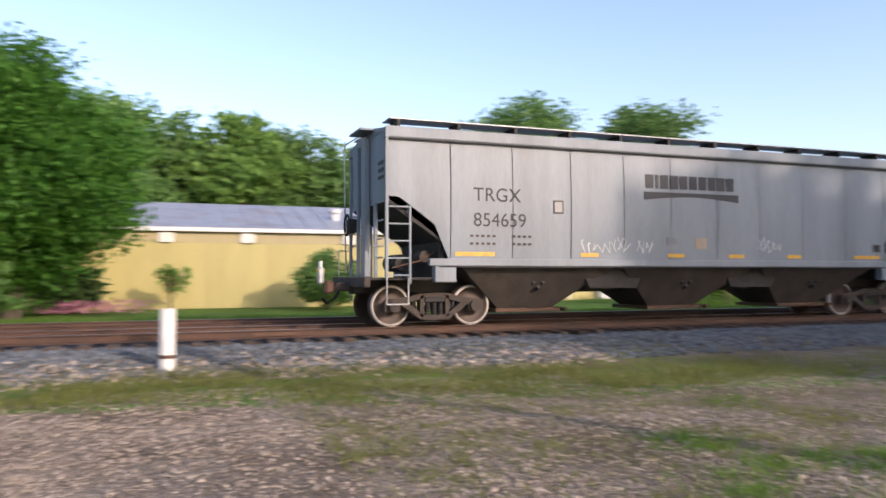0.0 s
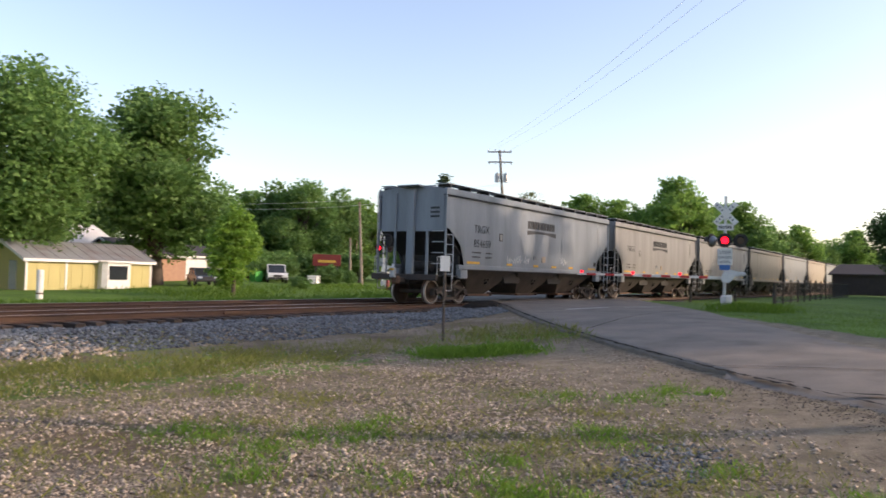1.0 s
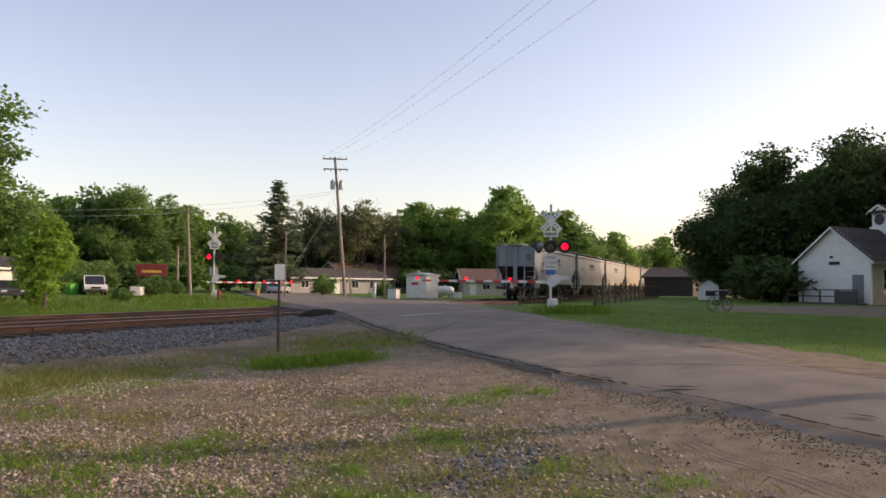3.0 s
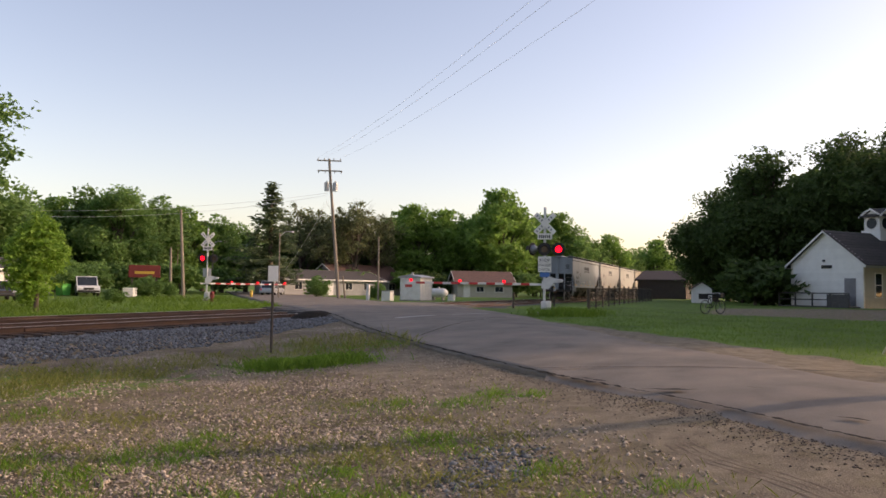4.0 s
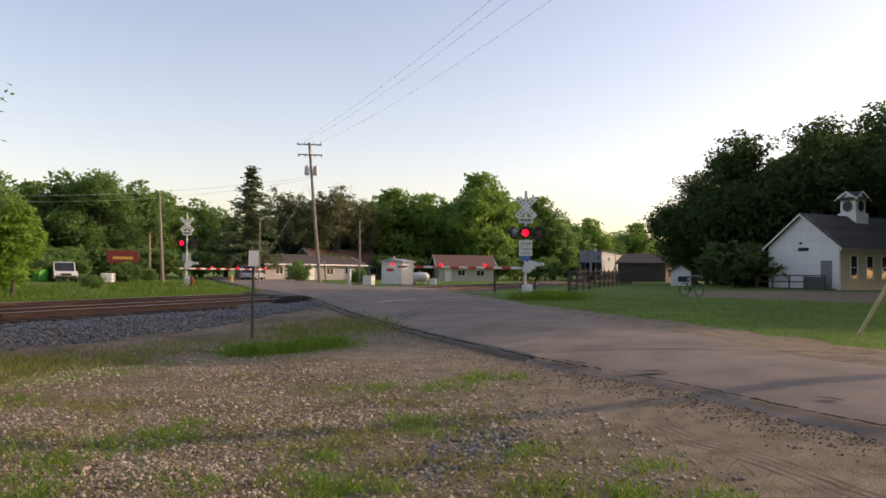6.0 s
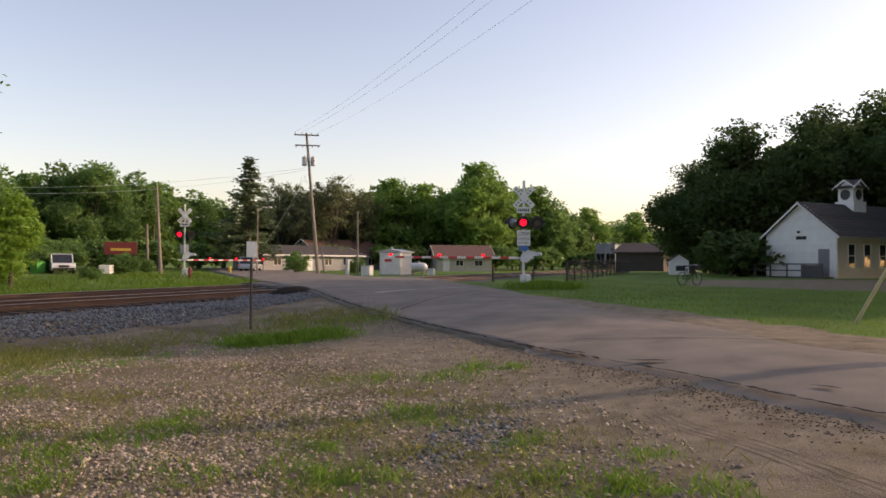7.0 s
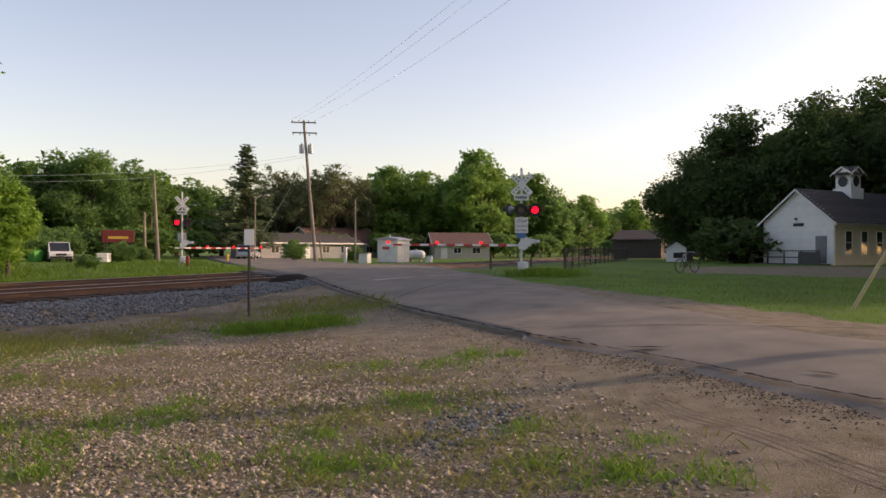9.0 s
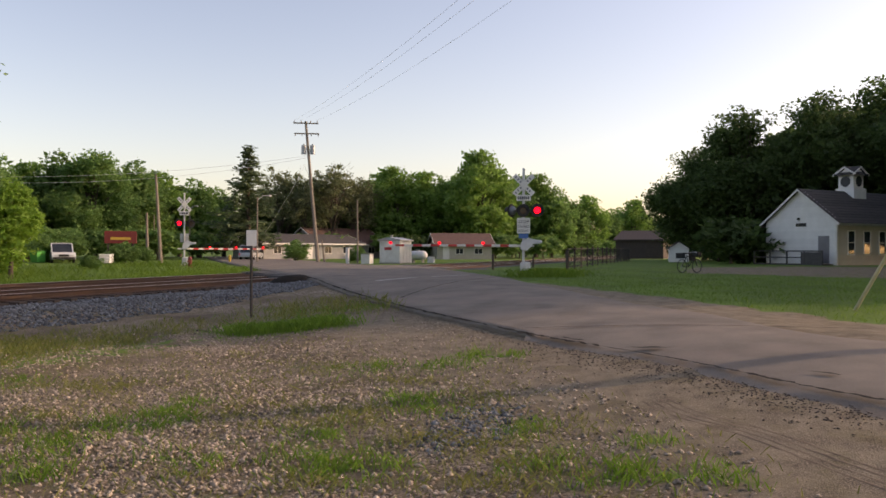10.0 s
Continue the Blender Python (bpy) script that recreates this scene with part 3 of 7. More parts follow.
def build_crossing():
    """Timber and asphalt panels between and beside the rails where the road crosses."""
    c = thing("crossing_surface", "dark worn plank panels between the rails at the road crossing", "crossing", kind="structure")
    for y0, y1 in ((15.3, NEAR_RAIL - 0.09), (NEAR_RAIL + 0.1, FAR_RAIL - 0.1), (FAR_RAIL + 0.09, 19.45), (19.65, 20.95), (21.15, 22.2)):
        x = 26.8 + (y0 - 15.4) * 1.0
        while x < 44.5 + (y0 - 15.4) * 1.5:
            part("panel", Shape().box(x, y0, RAIL_Z - 0.2, x + 2.35, y1, RAIL_Z + 0.012, 0.02), PANEL, c)
            x += 2.4
    return c


build_crossing()


def build_lip():
    """Black lump where the road's corner meets the rail: the shaded end face, put into colour."""
    s, n, m = Shape(), 22, 8
    for j in range(m + 1):
        for i in range(n):
            a, q = 2 * math.pi * i / n, j / m
            w = 1 + 0.16 * noise.noise((math.cos(a) * 1.7, math.sin(a) * 1.7, 5))
            x, y = 25.7 + 1.75 * q * w * math.cos(a), 15.15 + 0.72 * q * w * math.sin(a)
            s.v.append((x, y, 0.3 + 0.40 * (1 - q ** 2.6) + 0.03 * noise.noise((x * 3, y * 3, 2))))
    for j in range(m):
        for i in range(n):
            k = (i + 1) % n
            s.f.append((j * n + i, (j + 1) * n + i, (j + 1) * n + k, j * n + k))
            s.s.append(True)
    tagged(part("asphalt_lip", s, CRACK_SHADE), "black lump for the shaded end face at the crossing's corner", "road patch", kind="structure")


build_lip()


# ---- covered hopper cars
L_CAR, HALF, PITCH = 15.9, 1.55, 16.85


def side_y(z):
    """The side bellies out a little at mid height."""
    return HALF - 0.05 + 0.05 * math.sin(math.pi * min(1, max(0, (z - 1.35) / 2.75)))


def wheel_mesh():
    s = Shape()
    s.lathe([(0.0, -0.06), (0.10, -0.06), (0.11, -0.02), (0.36, 0.0), (0.39, -0.055), (0.455, -0.055), (0.46, 0.055), (0.495, 0.062), (0.495, 0.085), (0.4, 0.085), (0.36, 0.03), (0.0, 0.03)])
    return s


def build_wheelset(parent, x):
    axle = part("wheelset", Shape().cyl((0, -0.9, 0), (0, 0.9, 0), 0.075, n=10), TRUCK_STEEL, parent, at=pose(x, 0, 0.457))
    for sy in (-1, 1):
        w = part("wheel", wheel_mesh(), WHEEL, axle, at=pose(0, sy * 0.72, 0, 0, 0, 0 if sy < 0 else 180))
    for sy in (-1, 1):
        rim = Shape().lathe([(0.405, sy * 0.778), (0.456, sy * 0.779), (0.458, sy * 0.77), (0.458, sy * 0.70)])
        part("rim", rim, TREAD, axle, "worn bright wheel rim")
    hub = Shape()
    for sy in (-1, 1):
        for k in range(3):
            a = 2 * math.pi * k / 3
            hub.cyl((0.16 * math.cos(a), sy * 0.76, 0.16 * math.sin(a)), (0.16 * math.cos(a), sy * 0.80, 0.16 * math.sin(a)), 0.02, n=6)
    part("hub_ring", hub, RUST, axle)
    return axle


def truck_frame(sy):
    """A cast side frame: arched top, sloping legs round two openings, spring seat and bearing ends."""
    s, y0, y1 = Shape(), sy * 0.86, sy * 1.0
    y0, y1 = min(y0, y1), max(y0, y1)
    for m in (-1, 1):
        s.prism([(m * 1.16, 0.33), (m * 1.16, 0.56), (m * 0.95, 0.62), (m * 0.62, 0.66), (m * 0.3, 0.74), (0.0, 0.74), (0.0, 0.62), (m * 0.28, 0.62), (m * 0.60, 0.53), (m * 0.80, 0.48), (m * 0.82, 0.33)], "y", y0, y1)
        s.prism([(m * 0.80, 0.50), (m * 0.70, 0.42), (m * 0.34, 0.16), (m * 0.0, 0.14), (m * 0.0, 0.25), (m * 0.28, 0.26), (m * 0.62, 0.53)], "y", y0, y1)
        s.box(m * 0.30 - 0.05, y0, 0.2, m * 0.30 + 0.05, y1, 0.7, 0.01)
        s.cyl((m * 0.96, sy * 0.98, 0.457), (m * 0.96, sy * 1.08, 0.457), 0.12, n=14)
    return s


def springs(sy):
    s = Shape()
    for x in (-0.15, 0.0, 0.15):
        for k in range(5):
            s.cyl((x, sy * 0.93, 0.26 + k * 0.055), (x, sy * 0.93, 0.295 + k * 0.055), 0.062, n=10)
    s.box(-0.24, min(sy * 0.8, sy * 1.02), 0.54, 0.24, max(sy * 0.8, sy * 1.02), 0.66, 0.015)
    return s


def strip_patch(x0, x1, z0, z1, off=0.022):
    s = Shape()
    y = -(side_y((z0 + z1) / 2) + off)
    return s.box(x0, y, z0, x1, y + 0.01, z1, 0)


def build_hopper(paint, name_extra=""):
    car = thing("hopper_car", "grey covered grain hopper railway car with streaked weathered sides", "railway car", "cars of the train")
    zt = 4.12
    # side sheets: a row of panels, cut away over the trucks, with thin seams
    seams = [0.0, 1.5, 3.0, 4.5, 5.95, 7.3, 8.7, 10.05, 11.5, 13.0, 14.4, 15.9]

    def lower(x):
        q = min(x, L_CAR - x)
        return 2.82 if q < 0.3 else 2.82 - (q - 0.3) / 1.15 * 0.82 if q < 1.45 else 1.5
    for sy in (-1, 1):
        for x0, x1 in zip(seams, seams[1:]):
            s, cols = Shape(), []
            cuts = sorted({x0 + 0.012, x1 - 0.012, *[c for c in (0.3, 1.45, 1.4501, L_CAR - 0.3, L_CAR - 1.45, L_CAR - 1.4501) if x0 + 0.02 < c < x1 - 0.02],
                           x0 + (x1 - x0) * 0.25, x0 + (x1 - x0) * 0.5, x0 + (x1 - x0) * 0.75})
            n = 9
            for x in cuts:
                q = (x - x0) / (x1 - x0)
                dish = 0.012 * math.sin(math.pi * q)
                for k in range(n):
                    z = lower(x) + (zt - lower(x)) * k / (n - 1)
                    s.v.append((x, sy * (side_y(z) + dish), z))
                for k in range(n):
                    z = lower(x) + (zt - lower(x)) * k / (n - 1)
                    s.v.append((x, sy * (side_y(z) - 0.03), z))
            m = 2 * n
            for i in range(len(cuts) - 1):
                for k in range(n - 1):
                    f = (i * m + k, (i + 1) * m + k, (i + 1) * m + k + 1, i * m + k + 1)
                    g = (i * m + n + k, i * m + n + k + 1, (i + 1) * m + n + k + 1, (i + 1) * m + n + k)
                    s.f += [f, g] if sy < 0 else [tuple(reversed(f)), tuple(reversed(g))]
                    s.s += [True, True]
            part("side_panel", s, paint, car)
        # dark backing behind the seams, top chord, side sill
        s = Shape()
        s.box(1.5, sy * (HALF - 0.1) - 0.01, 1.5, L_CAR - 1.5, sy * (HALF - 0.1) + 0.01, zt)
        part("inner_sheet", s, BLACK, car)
        a, b = sorted((sy * (HALF - 0.08), sy * (HALF + 0.045)))
        part("top_chord", Shape().box(0.02, a, 4.08, L_CAR - 0.02, b, 4.32, 0.015), paint, car)
        part("top_chord_lip", Shape().box(0.0, a, 4.045, L_CAR, b + (0.02 if sy > 0 else 0) - (0.0 if sy > 0 else 0), 4.075, 0.005), LETTER, car)
        a, b = sorted((sy * (HALF - 0.12), sy * (HALF + 0.02)))
        part("side_sill", Shape().box(1.0, a, 1.34, L_CAR - 1.0, b, 1.5, 0.012), paint, car)
        part("sill_flange", Shape().box(1.2, a, 1.30, L_CAR - 1.2, b + (0.03 if sy > 0 else 0), 1.335, 0.006), BLACK, car)
    # roof, eave slots, running boards, hatches
    roof = Shape().prism([(-1.5, 4.3), (-0.6, 4.43), (0.6, 4.43), (1.5, 4.3), (1.5, 4.26), (-1.5, 4.26)], "x", 0.05, L_CAR - 0.05)
    part("roof", roof, paint, car)
    for sy in (-1, 1):
        board = part("running_board", Shape().box(0.1, sy * 1.28 - 0.3, 4.47, L_CAR - 0.1, sy * 1.28 + 0.3, 4.50, 0.008), GREY_METAL, car, "galvanised grating walkway on the roof")
        for k in range(12):
            x = 0.3 + k * (L_CAR - 0.6) / 11
            part("bracket", Shape().box(x - 0.04, sy * 1.28 - 0.28, 4.3, x + 0.04, sy * 1.28 + 0.27, 4.47, 0.01), BLACK, board)
    for k in range(4):
        x = 0.9 + k * 3.6
        part("hatch_cover", Shape().box(x, -0.33, 4.44, x + 3.3, 0.33, 4.56, 0.04), paint, car)
    # ends
    for e in (0, 1):
        def ex(x):
            return x if e == 0 else L_CAR - x

        def ebox(sh, x0, y0, z0, x1, y1, z1, b=0.01):
            p, q = sorted((ex(x0), ex(x1)))
            return sh.box(p, y0, z0, q, y1, z1, b)
        part("end_sheet", ebox(Shape(), 0.06, -1.48, 2.72, 0.12, 1.48, 4.28, 0.01), paint, car, "shaded end sheet")
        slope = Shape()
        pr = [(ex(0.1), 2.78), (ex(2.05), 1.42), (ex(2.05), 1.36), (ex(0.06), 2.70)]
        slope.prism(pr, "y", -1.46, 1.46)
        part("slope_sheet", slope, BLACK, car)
        post = part("center_post", ebox(Shape(), -0.08, -0.16, 1.1, 0.06, 0.16, 4.3, 0.02), paint, car)
        for y in (-0.75, 0.75):
            part("end_post", ebox(Shape(), -0.02, y - 0.05, 1.1, 0.06, y + 0.05, 2.75 if y < 0 else 4.2, 0.012), paint, car)
        for sy in (-1, 1):
            part("corner_post", ebox(Shape(), 0.0, sy * 1.56 - 0.035, 1.08, 0.07, sy * 1.56 + 0.035, 4.3, 0.01), paint, car)
            part("ladder_rail", ebox(Shape(), 0.53, sy * 1.56 - 0.025, 0.95, 0.58, sy * 1.56 + 0.025, 2.62, 0.008), paint, car)
            for k in range(5):
                z = 1.12 + k * 0.365
                part("rung", ebox(Shape(), 0.05, sy * 1.56 - 0.018, z, 0.55, sy * 1.56 + 0.018, z + 0.035, 0.006), paint, car)
            st = Shape()
            st.tube([(ex(0.04), sy * 1.56, 1.1), (ex(0.04), sy * 1.56, 0.52), (ex(0.52), sy * 1.56, 0.52), (ex(0.52), sy * 1.56, 1.1)], 0.018)
            part("stirrup", st, GREY_METAL, car)
            gr = Shape()
            gr.tube([(ex(-0.3), sy * 1.45, 1.1), (ex(-0.3), sy * 1.45, 1.75), (ex(-0.02), sy * 1.55, 1.75)], 0.015)
            part("grab_iron", gr, GREY_METAL, car)
            part("bolster_block", ebox(Shape(), 1.12, sy * 1.45 - 0.12, 0.98, 1.62, sy * 1.45 + 0.1, 1.34, 0.02), paint, car)
        for k in range(4):
            part("rung", ebox(Shape(), -0.04, -1.5, 1.5 + 0.4 * k, -0.005, -1.0, 1.53 + 0.4 * k, 0.005), GREY_METAL, car)
        part("roof_end_platform", ebox(Shape(), -0.28, -0.5, 4.40, 0.12, 0.5, 4.45, 0.01), paint, car)
        part("roof_handrail", Shape().tube([(ex(-0.05), 0.55, 4.42), (ex(-0.16), 1.35, 4.36), (ex(-0.16), 1.5, 4.2), (ex(-0.1), 1.52, 1.2)], 0.018), GREY_METAL, car)
        part("end_platform", ebox(Shape(), -0.42, -1.45, 1.03, 1.2, 1.45, 1.09, 0.01), BLACK, car)
        part("end_sill", ebox(Shape(), -0.44, -1.5, 0.88, -0.30, 1.5, 1.1, 0.02), TRUCK_STEEL, car)
        part("center_sill", ebox(Shape(), -0.35, -0.22, 0.72, L_CAR / 2, 0.22, 1.08, 0.02), BLACK, car)
        cp = part("coupler", ebox(Shape(), -0.78, -0.09, 0.78, -0.35, 0.09, 0.98, 0.03), TRUCK_STEEL, car)
        part("knuckle", ebox(Shape(), -0.98, -0.17, 0.72, -0.74, 0.17, 1.02, 0.06), RUST, cp)
        ah = Shape().tube([(ex(-0.5), 0.35, 0.85), (ex(-0.65), 0.38, 0.6), (ex(-0.85), 0.3, 0.5), (ex(-0.98), 0.1, 0.62)], 0.03)
        part("air_hose", ah, TYRE, cp)
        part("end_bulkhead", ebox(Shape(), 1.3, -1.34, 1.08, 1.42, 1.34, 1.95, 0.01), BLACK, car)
        # gear under the slope sheet
        tank = Shape().cyl((ex(0.75), -0.5, 1.42), (ex(0.75), 0.55, 1.42), 0.2, n=14)
        part("air_reservoir", tank, BLACK, car)
        part("brake_cylinder", Shape().cyl((ex(1.05), -1.1, 1.55), (ex(1.05), -0.65, 1.55), 0.13, n=12), TRUCK_STEEL, car)
        rod = Shape().tube([(ex(0.3), -1.1, 1.3), (ex(0.9), -1.15, 1.45), (ex(1.35), -1.1, 1.7)], 0.02)
        part("brake_rod", rod, RUST, car)
        if e == 0:
            bw = Shape().lathe([(0.235, -0.02), (0.27, -0.02), (0.27, 0.02), (0.235, 0.02), (0.235, -0.02)], axis_y=False, n=20)
            ob = part("brake_wheel", bw, BLACK, car, at=pose(-0.22, 0.95, 2.35, 0, 90, 0))
            part("spoke_cross", Shape().box(-0.24, -0.015, -0.01, 0.24, 0.015, 0.01, 0).box(-0.015, -0.24, -0.01, 0.015, 0.24, 0.01, 0), BLACK, ob)
            part("brake_gear_box", Shape().box(-0.18, 0.78, 2.15, 0.02, 1.1, 2.5, 0.03), BLACK, car)
    # three hopper bays, darker than the sides, with outlet gates
    for cx in (3.75, 7.95, 12.15):
        s = Shape()
        top, bot = 1.98, 0.72
        s.add([(cx - top, -1.42, 1.34), (cx + top, -1.42, 1.34), (cx + top, 1.42, 1.34), (cx - top, 1.42, 1.34),
               (cx - bot, -0.62, 0.36), (cx + bot, -0.62, 0.36), (cx + bot, 0.62, 0.36), (cx - bot, 0.62, 0.36)],
              [(0, 1, 5, 4), (1, 2, 6, 5), (2, 3, 7, 6), (3, 0, 4, 7), (4, 5, 6, 7), (3, 2, 1, 0)])
        if cx < 12:
            part("bay_ridge", Shape().prism([(cx + 1.2, 1.33), (cx + 3.0, 1.33), (cx + 2.75, 0.82), (cx + 1.45, 0.82)], "y", -1.2, 1.2), BLACK, car)
        bay = part("hopper_bay", s, HOPPER_DARK, car, "dark blotched hopper bay")
        part("outlet_gate", Shape().box(cx - 0.85, -0.8, 0.27, cx + 0.85, 0.8, 0.36, 0.015), RUST, bay)
        part("gate_capstan", Shape().cyl((cx + 0.98, -0.85, 0.32), (cx + 0.98, 0.85, 0.32), 0.045, n=8), RUST, bay)
        for k in (-0.12, 0.0, 0.12):
            part("vibrator_lug", Shape().cyl((cx + 0.1 + k, -1.14, 0.86 + abs(k)), (cx + 0.1 + k, -1.0, 0.80 + abs(k)), 0.045, n=8), BLACK, bay)
    # trucks
    for cx in (1.32, L_CAR - 1.32):
        tr = part("truck", Shape().box(cx - 0.2, -0.9, 0.52, cx + 0.2, 0.9, 0.72, 0.03), TRUCK_STEEL, car, "rusty two-axle truck")
        for sy in (-1, 1):
            part("side_frame", truck_frame(sy), TRUCK_STEEL, tr, at=pose(cx, 0, 0))
            part("spring_nest", springs(sy), BLACK, tr, at=pose(cx, 0, 0))
        for dx in (-0.96, 0.96):
            for sy in (-1, 1):
                part("brake_beam", Shape().box(cx + dx * 0.45 - 0.04, sy * 0.72 - 0.1, 0.35, cx + dx * 0.45 + 0.04, sy * 0.72 + 0.1, 0.55, 0.01), BLACK, tr)
    # marks
    for k, x in enumerate((1.6, 4.75, 7.2, 9.05, 10.95, 13.3)):
        part("reflector_strip", strip_patch(x, x + (0.95 if k in (0, 5) else 0.48), 1.56, 1.65), AMBER, car)
    part("red_marker", strip_patch(2.22, 2.38, 1.40, 1.50, 0.03), RED_STRIP, car)
    holder = part("placard_holder", strip_patch(4.02, 4.28, 2.55, 2.85), HOPPER_DARK, car)
    part("placard", strip_patch(4.05, 4.25, 2.58, 2.82, 0.026), CAR_PAINTS[1], holder)
    part("notice_plate", strip_patch(8.0, 8.35, 1.78, 2.05), TAN_WALL, car)
    part("notice_plate", strip_patch(14.0, 14.25, 1.75, 1.95), BLACK, car)
    part("notice_plate", strip_patch(7.15, 7.45, 1.88, 2.05), LAMP_BACK, car)
    for r in range(2):
        for k in range(9):
            x = 1.95 + k * 0.135 + (0.35 if k > 4 else 0)
            part("small_print", strip_patch(x, x + 0.075, 1.81 + 0.17 * r, 1.86 + 0.17 * r), HOPPER_DARK, car)
    return car


def owner_mark(car):
    """The owner's wide name mark: ten blocks of lettering's height over a sagging bar."""
    for k in range(10):
        x = 6.55 + (k * 0.285 if k < 1 else 0.285 + (k - 1) * 0.285 - (0.14 if k > 1 else 0))
        part("name_block", strip_patch(x, x + (0.23 if k != 1 else 0.09), 3.24, 3.57, 0.026), LETTER, car)
    s = Shape()
    n = 12
    y = -(side_y(2.9) + 0.014)
    up = [(6.5 + 2.85 * i / n, 3.15) for i in range(n + 1)]
    lo = [(6.5 + 2.85 * i / n, 2.95 + 0.1 * math.sin(math.pi * i / n)) for i in range(n + 1)]
    s.prism(up + list(reversed(lo)), "y", y, y + 0.008)
    part("name_bar", s, LETTER, car)


def scrawl(car, x0, z0, seed, n=26, length=1.3):
    r = random.Random(seed)
    s, pts = Shape(), []
    for i in range(n):
        q = i / (n - 1)
        pts.append((x0 + q * length + 0.09 * math.sin(i * 2.3), -(side_y(z0) + 0.004), z0 + 0.26 * math.sin(i * 1.9 + seed) * r.uniform(0.5, 1.0)))
    s.tube(pts, 0.011, 4)
    part("spray_scrawl", s, CHALK, car, "faint white sprayed scrawl")


CARS = []


def build_train():
    first = build_hopper(CAR_PAINTS[0])
    others = {}
    colours = [0, 1, 1, 3, 2, 3, 2, 2, 0, 4, 2, 1, 3, 2, 0, 3]
    for k, c in enumerate(colours):
        if k == 0:
            car = first
        else:
            car = copy_thing(first, pose(0, 0, 0))
            if c:
                for o in car.children:
                    if o.type == "MESH" and o.data.materials[0] == CAR_PAINTS[0]:
                        key = (o.data.name, c)
                        if key not in others:
                            others[key] = o.data.copy()
                            others[key].materials[0] = CAR_PAINTS[c]
                        o.data = others[key]
                tone = ("grey", "pale grey", "slate blue-grey", "tan", "orange-brown")[c]
                tagged(car, f"{tone} covered grain hopper railway car, weathered")
        CARS.append(car)
    for k in range(3):
        CARS[k]["wheelsets"] = 4
    for k, car in enumerate(CARS):
        if k < 3:
            owner_mark(car)
        if k < 2:
            at = Matrix.Translation((2.02, -(side_y(3) + 0.018), 2.78)) @ pose(0, 0, 0, 90, 0, 0)
            lettering("reporting_mark", "TRGX", 0.43, LETTER, car, at, 1.05)
        if k == 0:
            at = Matrix.Translation((2.02, -(side_y(2.4) + 0.018), 2.22)) @ pose(0, 0, 0, 90, 0, 0)
            lettering("car_number", "854659", 0.43, LETTER, car, at, 1.02)
            scrawl(car, 4.75, 1.85, 3)
            scrawl(car, 6.3, 1.9, 5, 12, 0.45)
            scrawl(car, 10.0, 1.9, 8, 18, 0.8)
            for q in range(3):
                part("end_print", Shape().box(0.045, -1.25, 3.55 - 0.16 * q, 0.058, -0.85, 3.63 - 0.16 * q), LETTER, car)
            eot = part("end_marker", Shape().box(-1.12, -0.12, 0.95, -0.98, 0.12, 1.32, 0.03), GREY_METAL, car, "silver end-of-train marker with yellow band")
            part("marker_band", Shape().box(-1.13, -0.1, 1.22, -0.97, 0.1, 1.30, 0.01), AMBER, eot)
            part("marker_lamp", Shape().cyl((-1.05, 0, 1.32), (-1.05, 0, 1.46), 0.05, n=10), SIGNAL_SILVER, eot)
    axles = []
    for k, car in enumerate(CARS):
        for cx in (1.32, L_CAR - 1.32):
            for dx in (-0.96, 0.96):
                if not axles:
                    ax = build_wheelset(car, cx + dx)
                else:
                    ax = copy_thing(axles[0][0], pose(cx + dx, 0, 0.457))
                    ax.parent = car
                axles.append((ax, k, cx + dx))
    return axles


AXLES = build_train()

# seconds and the place of the last car's rear end
TRAIN_ROWS = [(0, 4.55), (0.5, 13.95), (1.0, 23.3), (1.5, 32.5), (2.5, 50.3), (4.0, 76.6), (5.0, 94.0), (6.0, 111.4), (7.5, 138.5), (10.0, 183.0)]


def train_x(t):
    for (a, p), (b, q) in zip(TRAIN_ROWS, TRAIN_ROWS[1:]):
        if t <= b:
            return p + (q - p) * (t - a) / (b - a)
    return TRAIN_ROWS[-1][1]


# ---- plants
def quads_mesh(name, corners, material):
    """Many loose four-cornered leaves as one mesh; corners is an array of leaves x 4 x 3."""
    n = len(corners)
    me = bpy.data.meshes.new(name)
    me.vertices.add(4 * n)
    me.vertices.foreach_set("co", corners.reshape(-1).astype(np.float32))
    me.loops.add(4 * n)
    me.loops.foreach_set("vertex_index", np.arange(4 * n, dtype=np.int32))
    me.polygons.add(n)
    me.polygons.foreach_set("loop_start", np.arange(0, 4 * n, 4, dtype=np.int32))
    me.materials.append(material)
    me.update(calc_edges=True)
    me.validate()
    return me


def leaves(centers, size, rng, droop=0.3):
    n = len(centers)
    a = rng.normal(size=(n, 3))
    a[:, 2] *= 0.6
    a /= np.linalg.norm(a, axis=1, keepdims=True)
    b = rng.normal(size=(n, 3))
    b -= (b * a).sum(1, keepdims=True) * a
    b /= np.linalg.norm(b, axis=1, keepdims=True)
    s = size * rng.uniform(0.6, 1.35, (n, 1))
    a, b = a * s, b * s * 0.62
    fold = np.cross(a, b)
    fold = fold / (np.linalg.norm(fold, axis=1, keepdims=True) + 1e-9) * s * 0.25
    return np.stack([centers - a, centers - b * 0.9 + fold, centers + a * 1.1, centers + b * 0.9 + fold], 1)


